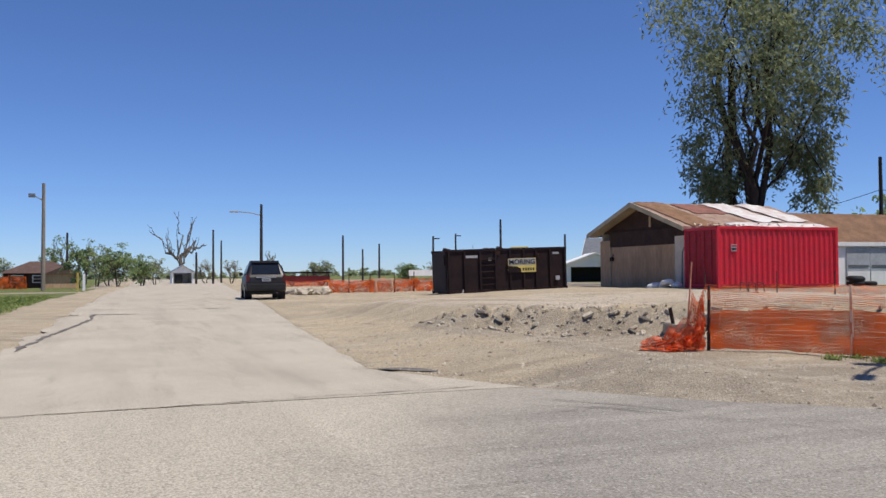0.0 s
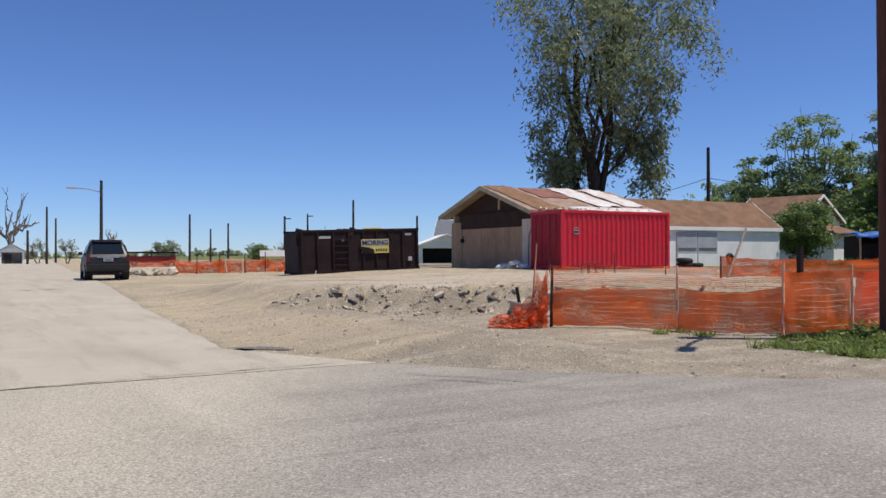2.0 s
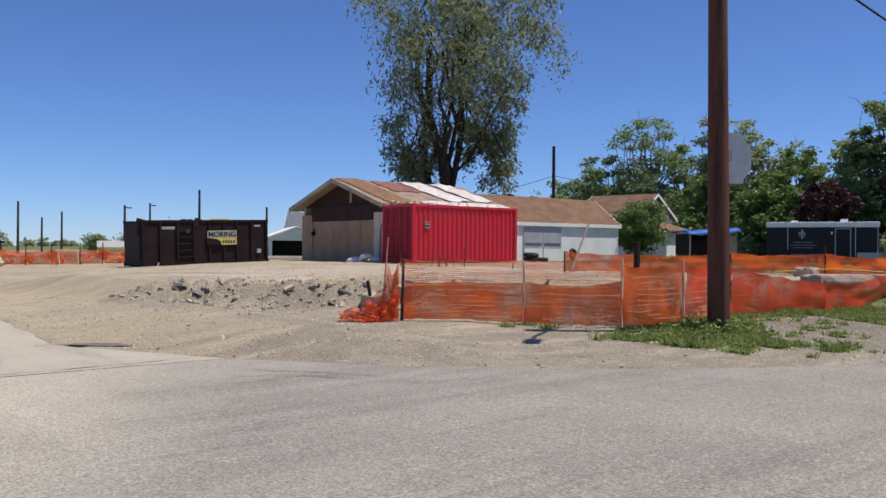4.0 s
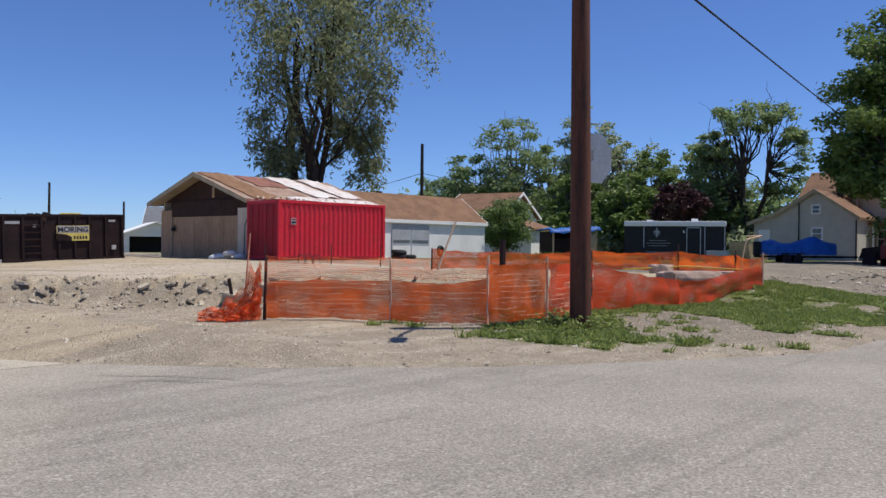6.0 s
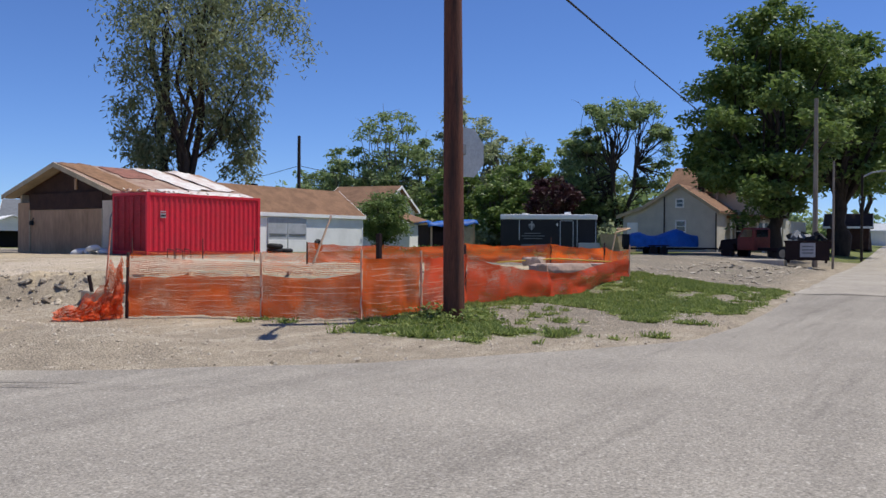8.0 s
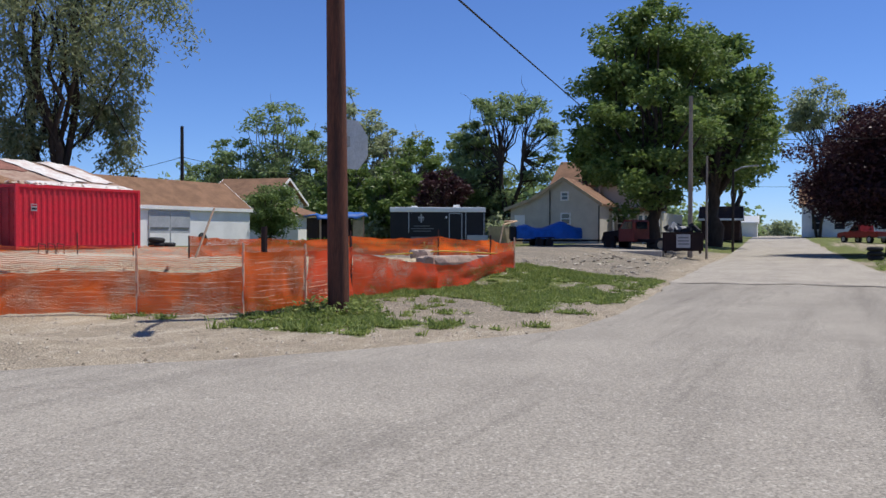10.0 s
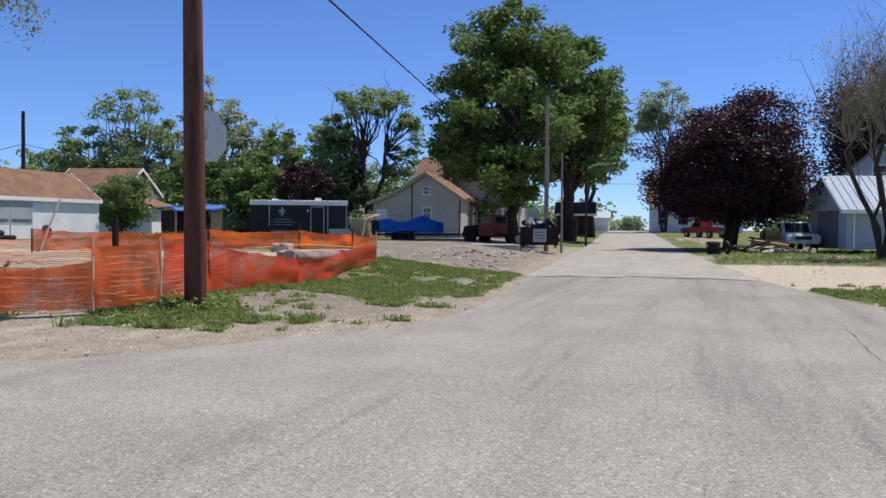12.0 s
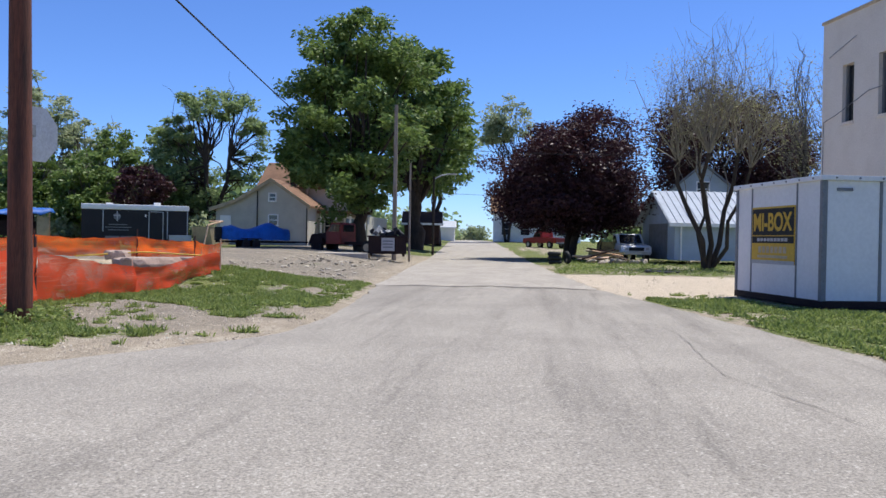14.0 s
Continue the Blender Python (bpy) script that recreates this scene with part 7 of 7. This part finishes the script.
gable_house(ew, 12.0, 8.0, 4.2, 6.5, 0.4, M_SHINGLE, M_WHITE)
for k in range(4):
    window(ew, 1.2 + 2.6 * k, 2.4 + 2.6 * k, 0.0, 1.0, 2.6)
bs = thing("brown_shed", "small brown shed beyond the maples", "shed", Matrix.Translation((88.0, 13.2, 0.7)) @ Matrix.Rotation(radians(-85), 4, 'Z'))
gable_house(bs, 3.6, 4.0, 2.2, 3.3, 0.3, M_BROWNDK, M_BROWNDK)
ws = thing("white_shed", "small white shed far beyond the road", "shed", Matrix.Translation((128, 15.0, 1.0)) @ Matrix.Rotation(radians(-86), 4, 'Z'))
gable_house(ws, 3.4, 4.0, 2.0, 2.9, 0.2, M_STEEL, M_WHITE)


def pickup(m, color, label):
    t = thing("pickup_truck", label, "truck", m)
    pm = mat("pickup_paint", color, 0.4, vary=0.15, scale=1.5, fine=15, bump=0.0)
    bm = prism([(0, 0.55), (0, 1.05), (2.1, 1.08), (2.2, 1.1), (3.9, 1.08), (5.1, 0.98), (5.2, 0.85), (5.2, 0.5)], -0.9, 0.9, 'y')
    bmesh.ops.bevel(bm, geom=list(bm.edges), offset=0.05, segments=2, affect='EDGES')
    part("body", bm, pm, t)
    bm = prism([(2.2, 1.06), (2.35, 1.7), (3.2, 1.7), (3.85, 1.06)], -0.8, 0.8, 'y')
    bmesh.ops.bevel(bm, geom=list(bm.edges), offset=0.05, segments=2, affect='EDGES')
    part("cab", bm, pm, t)
    for y in (-0.82, 0.8):
        part("side_window", prism([(2.42, 1.15), (2.5, 1.6), (3.15, 1.6), (3.6, 1.15)], y, y + 0.02, 'y'), M_GLASS, t)
    bm = bmesh.new()
    bm.faces.new([bm.verts.new(p) for p in ((3.87, -0.68, 1.12), (3.87, 0.68, 1.12), (3.3, 0.62, 1.64), (3.3, -0.62, 1.64))])
    part("windscreen", bm, M_GLASS, t)
    for x in (0.95, 4.3):
        for y in (-0.8, 0.8):
            wheel(t, x, y, 0.36, 0.36, 0.24)
    part("bumper", box(5.18, 5.3, -0.85, 0.85, 0.45, 0.65, 0.03), M_STEEL, t)
    part("tail_bumper", box(-0.12, 0.02, -0.85, 0.85, 0.45, 0.62, 0.03), M_STEELDK, t)
    for y in (-0.7, 0.55):
        part("headlight", box(5.16, 5.22, y, y + 0.2, 0.72, 0.88, 0.02), M_SIGNWHITE, t)
    part("grille", box(5.17, 5.23, -0.45, 0.45, 0.68, 0.88), M_BLACK, t)
    return t


x, y = polar(91.95, 88)
pickup(Matrix.Translation((x, y, surface(x, y)[0])) @ Matrix.Rotation(radians(40), 4, 'Z'), (0.26, 0.02, 0.015), "red pickup truck parked in the maple's shade")
x, y = 56.8, -5.4
pickup(Matrix.Translation((x, y, surface(x, y)[0])) @ Matrix.Rotation(radians(187), 4, 'Z'), (0.72, 0.72, 0.72), "white pickup truck beside the pale blue garage")


def tyre_mesh():
    bm = bmesh.new()
    n, k, R, r = 22, 8, 0.26, 0.11
    g = [[bm.verts.new(((R + r * math.cos(6.2832 * j / k)) * math.cos(6.2832 * i / n), (R + r * math.cos(6.2832 * j / k)) * math.sin(6.2832 * i / n), r * math.sin(6.2832 * j / k))) for j in range(k)] for i in range(n)]
    for i in range(n):
        for j in range(k):
            bm.faces.new((g[i][j], g[(i + 1) % n][j], g[(i + 1) % n][(j + 1) % k], g[i][(j + 1) % k]))
    me = mesh_of("tyre", bm, M_BLACK)
    me.shade_smooth()
    return me


TYRE = tyre_mesh()


def tyre(x, y, dz, label, tilt=0, rz=0, k=1.0):
    ob = tagged(new("tyre", TYRE), label, "tyre", "old tyres")
    ob.matrix_basis = pose(x, y, surface(x, y)[0] + dz, tilt, 0, rz) @ Matrix.Diagonal((k, k, k, 1))
    return ob


x, y = polar(91.4, 46)
for k in range(3):
    tyre(x, y + 0.02 * k, 0.12 + 0.22 * k, "old black tyre in a stack at the roadside")
tyre(x + 0.3, y - 0.65, 0.36, "old black tyre leaning at the roadside", 80, 20)
x, y = polar(46.4, 45.5)
for k in range(2):
    tyre(x, y, 0.12 + 0.23 * k, "old black tyre stacked beside the container", 4 * k, 0, 1.15)
tyre(x + 0.5, y - 0.3, 0.12, "old black tyre lying beside the container")
x, y = polar(49.2, 50)
tyre(x, y, 0.38, "old black tyre leaning on the white outbuilding", 78, 10)

# sacks before the shed
sack_mat = mat("white_woven_sack", (0.78, 0.76, 0.72), 0.8, vary=0.15, scale=4, fine=25)
for k, (x, y, dz) in enumerate(((23.1, 32.6, 0.1), (23.2, 31.95, 0.1), (22.9, 32.25, 0.24), (22.75, 33.0, 0.1))):
    bm = bmesh.new()
    bmesh.ops.create_icosphere(bm, subdivisions=3, radius=0.5)
    for v in bm.verts:
        f = 1 + 0.12 * noise.noise(v.co * 3 + Vector((k, 0, 0)))
        v.co = Vector((v.co.x * 0.75 * f, v.co.y * 0.5 * f, max(-0.1, v.co.z * 0.32 * f)))
    solo("sandbag", bm, sack_mat, "slumped white woven sack before the shed", "sack", pose(x, y, surface(x, y)[0] + dz, 0, 4 * k, 50 * k), "sacks before the shed", smooth=True)

# yard clutter under the maple
x, y = polar(94.9, 54)
tr = thing("farm_tractor", "rusty yellow tractor loader under the maple", "tractor", Matrix.Translation((x, y, surface(x, y)[0])) @ Matrix.Rotation(radians(165), 4, 'Z'))
yel2 = mat("rusty_yellow", (0.42, 0.3, 0.09), 0.7, vary=0.35, scale=3, fine=20, second=(0.16, 0.07, 0.03), amount=0.4)
part("hood", box(-1.2, 0.6, -0.35, 0.35, 0.7, 1.2, 0.06), yel2, tr)
part("seat_box", box(-1.8, -1.2, -0.4, 0.4, 0.7, 1.05, 0.05), M_BLACK, tr)
for y_ in (-0.75, 0.75):
    wheel(tr, -1.5, y_, 0.6, 0.6, 0.35)
    wheel(tr, 0.3, y_ * 0.85, 0.36, 0.36, 0.22)
    part("loader_arm", tube([(-0.8, y_ * 0.6, 1.1), (0.4, y_ * 0.6, 1.25), (1.5, y_ * 0.6, 0.5)], 0.07), yel2, tr)
part("bucket", prism([(1.4, 0.1), (2.1, 0.1), (1.5, 0.75), (1.35, 0.7)], -0.9, 0.9, 'y'), yel2, tr)
for k in range(14):
    x, y = polar(93.6 + 0.28 * k + random.uniform(-0.1, 0.1), 49 + random.uniform(-1.5, 3))
    ob = new("yard_scrap", STONES[k % 8])
    tagged(ob, "dark scrap lying in the shaded yard", "scrap", "yard scrap")
    ob.matrix_basis = pose(x, y, surface(x, y)[0] + 0.12, 20 * k, 15, 40 * k) @ Matrix.Diagonal((0.7, 0.35, 0.4, 1))
x, y = polar(94.3, 50)
lp = thing("lumber_pile", "tumbled pile of old brown and pale boards", "lumber", Matrix.Translation((x, y, surface(x, y)[0])))
for k in range(11):
    b_ = part("board", box(-0.9 - 0.05 * k, 0.9, -0.09, 0.09, -0.025, 0.025, 0.006), (M_PLY, M_TRIM, M_BROWNDK, M_STAKE)[k % 4], lp)
    b_.matrix_basis = pose(random.uniform(-0.5, 0.5), random.uniform(-0.9, 0.9), 0.12 + 0.06 * k, random.uniform(-25, 25), random.uniform(-28, 22), 60 + random.uniform(0, 70))
x, y = polar(98.2, 37)
ob = solo("ash_patch", prism([(1.6 * math.cos(0.45 * k) * (0.8 + 0.3 * noise.noise(Vector((k, 0, 0)))), 0.9 * math.sin(0.45 * k) * (0.8 + 0.3 * noise.noise(Vector((k, 3, 0))))) for k in range(14)], 0, 0.05), M_BLACK, "dark heap of ash on the pale gravel", "ash", Matrix.Translation((x, y, surface(x, y)[0])), kind="stuff")

# ---- the flat north: damaged trees, houses and far woods ----
def storm_tree(label, az, d, h, r, seed, n_leaf, leaf=L_DARK, clear=0.1):
    x, y = polar(az, d)
    return tree(label, x, y, h, r, 0.13 + 0.008 * h, leaf, clear=clear, bark=M_BARKLT, n_leaf=int(n_leaf * 0.8), size=0.34, n_clump=60, seed=seed, stems=2, hollow=0.1, twigs=1, fill=0.95)


def dead_tree(az, d, h, seed):
    rng = np.random.default_rng(seed)
    x, y = polar(az, d)
    t = thing("dead_tree", "storm-stripped bare tree with broken crooked limbs", "tree", Matrix.Translation((x, y, 0)))
    bm = bmesh.new()
    stem = limb(bm, (0, 0, 0), (0.3, 0, h * 0.42), 0.75, 0.5, rng, 0.05, 5, 9)

    def fork(p, way, ln, r, depth):
        q = p + way * ln
        pts = limb(bm, p, q, r, r * 0.5, rng, 0.22, 4, 6)
        if depth:
            for k in range(3 if depth > 1 else 2):
                w = (way + Vector((rng.normal() * 0.6, rng.normal() * 0.4, rng.uniform(-0.1, 0.7)))).normalized()
                fork(pts[int(rng.integers(2, 5))], w, ln * rng.uniform(0.4, 0.65), r * 0.55, depth - 1)

    for ex, ez, ln in ((-1.0, 0.75, 0.55), (-0.7, 0.35, 0.4), (-0.15, 1.0, 0.55), (0.5, 0.9, 0.5), (1.0, 0.5, 0.5), (0.9, 0.25, 0.36)):
        fork(stem[int(rng.integers(3, 6))], Vector((ex, rng.normal() * 0.3, ez)).normalized(), h * ln, 0.36, 2)
    for v in bm.verts:
        v.co.x *= 0.56
        v.co.y *= 0.56
    part("trunk", bm, M_BARKLT, t, smooth=True)


dead_tree(3.8, 175, 13.2, 71)
for az, d, h, r, sd, nl, lf in ((-3.3, 115, 6.4, 2.4, 72, 900, L_DARK), (-2.0, 100, 5.4, 1.9, 73, 1300, L_DARK), (-1.1, 120, 5.6, 2.2, 74, 900, L_GREY), (0.1, 115, 5.2, 2.5, 75, 3000, L_DARK), (-0.5, 130, 4.6, 2.0, 76, 1000, L_GREY), (1.5, 125, 4.6, 2.2, 77, 2200, L_DARK), (2.3, 140, 4.4, 1.8, 78, 700, L_GREY),
                                (5.4, 160, 4.6, 2.6, 79, 200, L_BUD), (7.0, 150, 4.8, 1.8, 80, 200, L_BUD), (9.4, 100, 4.6, 1.2, 81, 80, L_BUD), (12.4, 150, 3.9, 1.7, 82, 1000, L_GREY), (13.0, 150, 4.2, 1.8, 83, 1100, L_GREY), (18.5, 140, 3.2, 1.9, 84, 2200, L_DARK), (20.3, 170, 3.6, 2.0, 85, 500, L_BUD), (-6.4, 130, 4.2, 2.0, 86, 700, L_GREY), (22.9, 150, 5.8, 2.0, 87, 60, L_BUD)):
    storm_tree("storm-battered tree on the flat land", az, d, h, r, sd, nl, lf)
M_ROOFDK = mat("dark_brown_roof", (0.12, 0.075, 0.06), 0.95, vary=0.25, scale=1.5, fine=15, bump=0.3)
lh = thing("ranch_house", "low ranch house with a brown hipped roof", "house", Matrix.Translation((-11.8, 108, 0.05)))
part("wall", box(0, 7.2, 0, 6, 0, 1.75), M_BROWNDK, lh)
bm = bmesh.new()
v = [bm.verts.new(p) for p in ((-0.5, -0.5, 1.7), (7.7, -0.5, 1.7), (7.7, 6.5, 1.7), (-0.5, 6.5, 1.7), (2.4, 3, 3.1), (4.8, 3, 3.1))]
for q in ((0, 1, 5, 4), (1, 2, 5), (2, 3, 4, 5), (3, 0, 4), (3, 2, 1, 0)):
    bm.faces.new([v[k] for k in q])
part("roof", bm, M_ROOFDK, lh)
for k in range(3):
    window(lh, 0.8 + 2.2 * k, 1.9 + 2.2 * k, 0.0, 0.7, 1.4)
part("garage_wing", box(4.4, 7.6, -2.2, -0.02, 0, 1.6), M_PLY, lh, "brown boarded garage wing")
part("wing_roof", prism([(4.1, 1.55), (6.0, 2.35), (7.9, 1.55)], -2.5, 0.5, 'y'), M_ROOFDK, lh)
yp = thing("marker_post", "yellow and white marker post by the lawn", "post", Matrix.Translation((-2.8, 74, 0.04)))
part("stem", box(-0.08, 0.08, -0.08, 0.08, 0, 1.6), mat("marker_yellow", (0.6, 0.42, 0.1), 0.6), yp)
part("stem", box(0.35, 0.55, -0.08, 0.08, 0, 1.5), M_WHITE, yp)
cp = thing("white_carport", "white gabled house at the far road end", "house", Matrix.Translation((8.9, 158, 0.05)))
part("wall", box(0.2, 0.5, 0, 5, 0, 1.9), M_WHITE, cp)
part("wall", box(3.6, 3.9, 0, 5, 0, 1.9), M_WHITE, cp)
part("wall", box(0.5, 3.6, 4.7, 5, 0, 1.9), M_WHITE, cp)
part("gable", prism([(-0.1, 1.85), (4.2, 1.85), (2.05, 3.1)], 0, 5, 'y'), M_WHITE, cp)
part("door", box(0.9, 2.0, 0.3, 0.4, 0, 1.6), M_BLACK, cp)
part("roof_slope", prism([(-0.4, 1.75), (2.05, 3.15), (2.05, 3.25), (-0.4, 1.85)], -0.4, 5.4, 'y'), M_STEEL, cp)
part("roof_slope", prism([(4.5, 1.75), (2.05, 3.15), (2.05, 3.25), (4.5, 1.85)], -0.4, 5.4, 'y'), M_STEEL, cp)
x, y = polar(10.3, 105)
rl = thing("flatbed_trailer", "long low red trailer with a dark top", "trailer", Matrix.Translation((x, y, 0.05)) @ Matrix.Rotation(radians(-10), 4, 'Z'))
part("side", box(0, 5.6, 0, 2.2, 0.4, 1.2, 0.03), mat("dull_trailer_red", (0.3, 0.035, 0.03), 0.6), rl)
part("top", box(-0.2, 5.8, -0.2, 2.4, 1.5, 1.7, 0.05), M_BLACKSTEEL, rl)
for x_ in (0.1, 2.8, 5.4):
    part("stanchion", box(x_, x_ + 0.1, 0.0, 0.1, 1.2, 1.5), M_BLACKSTEEL, rl)
for x_ in (1.0, 4.6):
    wheel(rl, x_, 0.1, 0.35, 0.35, 0.25)
    wheel(rl, x_, 2.1, 0.35, 0.35, 0.25)
x, y = polar(28.9, 72)
wg = thing("white_garage", "white garage with an open dark doorway", "garage", Matrix.Translation((x, y, 0.4)) @ Matrix.Rotation(radians(-22), 4, 'Z'))
part("wall", box(0, 0.5, 0, 5, 0, 1.6), M_WHITE, wg)
part("wall", box(0.5, 4.6, 4.8, 5, 0, 1.6), M_WHITE, wg)
part("wall", box(4.6, 5.0, 0, 5, 0, 1.6), M_WHITE, wg)
part("gable", prism([(0, 1.45), (5.0, 1.45), (5, 1.6), (2.5, 2.5), (0, 1.6)], 0, 0.3, 'y'), M_WHITE, wg)
for a_ in (-0.3, 5.3):
    part("roof_slope", prism([(a_, 1.5), (2.5, 2.55), (2.5, 2.65), (a_, 1.6)], -0.3, 5.3, 'y'), M_WHITE, wg)
# added black sheet that stands for the unlit inside of the garage
part("dark_interior_sheet", box(0.5, 4.6, 1.6, 1.7, 0, 1.45), M_BLACK, wg)
x, y = polar(30.2, 92)
gg = thing("grey_house", "grey-blue gabled house behind the white garage", "house", Matrix.Translation((x, y, 0.4)) @ Matrix.Rotation(radians(-40), 4, 'Z'))
gable_house(gg, 5.0, 5.0, 2.6, 4.6, 0.3, M_STEELDK, M_BLUEWALL)


def woods(label, az0, az1, d0, d1, h, n, count, size, seed, leaf):
    rng = np.random.default_rng(seed)
    c, sp = [], []
    for i in range(n):
        az, d = rng.uniform(az0, az1), rng.uniform(d0, d1)
        x, y = polar(az, d)
        hh = h * (0.55 + 0.45 * noise.noise(Vector((az * 0.35, seed, 0))) + 0.3 * rng.uniform())
        for k in range(3):
            c.append((x, y, rise(x) + max(0.4, hh * (0.2 + 0.35 * k))))
            sp.append(h * rng.uniform(0.3, 0.6))
    ob = leaves("far_woods", c, sp, count, size, leaf, None, 0.0, 0.7, seed, 0.8)
    return tagged(ob, label, "woods", kind="stuff")


woods("far green woodland closing the view", 44, 72, 120, 170, 8.0, 110, 18000, 1.0, 91, L_DARK)
woods("far green trees beyond the road end", 72, 84.6, 150, 260, 6.0, 50, 8000, 1.1, 92, L_DARK)
woods("far green trees beyond the garages", 94.5, 112, 135, 190, 6.5, 90, 16000, 1.0, 93, L_DARK)
woods("low line of trees on the far horizon", -14, 44, 420, 700, 3.2, 240, 14000, 2.2, 94, L_GREY)
woods("bushes under the woodland edge", 50, 73, 78, 100, 3.0, 90, 18000, 0.42, 95, L_GREY)
woods("shrubs by the low houses", 52.2, 57, 50, 54, 0.9, 22, 3500, 0.2, 96, L_GREEN)

# ---- concrete slab at the end of the lot ----
bm = bmesh.new()
base = [polar(68.5, 43.5), polar(79.0, 42.5), polar(79.2, 44.5), polar(68.7, 46.5)]
bm = prism([(p[0], p[1]) for p in base], 0.1, 0.5)
bmesh.ops.bevel(bm, geom=list(bm.edges), offset=0.03, segments=1, affect='EDGES')
solo("concrete_slab", bm, mat("pale_slab_concrete", (0.45, 0.4, 0.34), 0.9, vary=0.2, scale=1.2, fine=20, bump=0.3), "pale concrete slab left at the lot edge", "slab")

# ---- small things in and around the fenced hole ----
pa, pb = polar(61.0, 22.5), polar(68.6, 23.5)
solo("yellow_pipe", tube([(pa[0], pa[1], surface(*pa)[0] + 0.12), ((pa[0] + pb[0]) / 2, (pa[1] + pb[1]) / 2, surface(*pa)[0] + 0.22), (pb[0], pb[1], surface(*pb)[0] + 0.3)], 0.018), M_YELLOW, "yellow plastic pipe lying behind the netting", "pipe")
M_CHUNK = mat("pinkish_foundation", (0.47, 0.35, 0.28), 0.95, vary=0.25, scale=2.5, fine=25, bump=0.5)
for k, (az, d, w) in enumerate(((65.4, 21.8, 1.9), (67.6, 22.8, 1.0), (63.4, 23.0, 0.7))):
    x, y = polar(az, d)
    bm = bmesh.new()
    bmesh.ops.create_icosphere(bm, subdivisions=3, radius=0.5)
    for v in bm.verts:
        f = 1 + 0.3 * noise.noise(v.co * 2.2 + Vector((k * 3, 0, 0))) + 0.1 * noise.noise(v.co * 6)
        v.co = Vector((v.co.x * w * f, v.co.y * 0.6 * f, max(-0.1, min(0.16, v.co.z * 0.8 * f))))
    solo("concrete_chunk", bm, M_CHUNK, "pinkish broken foundation chunk behind the netting", "chunk", pose(x, y, surface(x, y)[0] + 0.1, 0, 0, -30 + 20 * k), "foundation chunks")
x, y = polar(53.2, 23.5)
solo("steel_post", box(-0.06, 0.06, -0.06, 0.06, -0.1, 0.85, 0.01), M_BLACKSTEEL, "short black steel post standing in the lot", "post", Matrix.Translation((x, y, surface(x, y)[0])))
rub3 = thing("rubble", "grey concrete blocks dumped beyond the parked car", "rubble", group="rubble")
for i in range(34):
    x, y = polar(10.6 + rng.uniform(0, 2.6), 52 + rng.uniform(0, 5))
    ob = new("rubble_piece", (SLABS if i % 3 == 0 else STONES)[i % 6])
    k = rng.uniform(0.35, 0.9)
    ob.matrix_basis = Matrix.Translation((x, y, surface(x, y)[0] + 0.15)) @ Euler((rng.uniform(-.6, .6), rng.uniform(-.6, .6), rng.uniform(0, 6))).to_matrix().to_4x4() @ Matrix.Diagonal((k, k, k, 1))
    ob.parent = rub3
x, y = polar(16.9, 51)
sw = thing("sawhorse", "wooden sawhorse standing before the far fence", "sawhorse", Matrix.Translation((x, y, surface(x, y)[0])))
part("beam", box(-0.6, 0.6, -0.05, 0.05, 0.75, 0.87, 0.01), M_STAKE, sw)
for sx in (-0.5, 0.5):
    for sy in (-0.3, 0.3):
        part("leg", rod((sx, sy, 0), (sx, 0, 0.78), 0.03, n=5), M_STAKE, sw)
bb = thing("white_notice", "white notice boards on the far fence", "sign", Matrix.Translation((*polar(19.4, 58), 0.3)))
part("board", box(-0.9, 0.9, -0.02, 0.02, 0.9, 1.3), M_WHITE, bb)
part("post", rod((-0.8, 0.03, -0.2), (-0.8, 0.03, 1.3), 0.03), M_STAKE, bb)
part("post", rod((0.8, 0.03, -0.2), (0.8, 0.03, 1.3), 0.03), M_STAKE, bb)
woods("small far trees at the road's end", 84.4, 87.0, 230, 300, 4.2, 12, 2600, 0.9, 97, L_GREY)
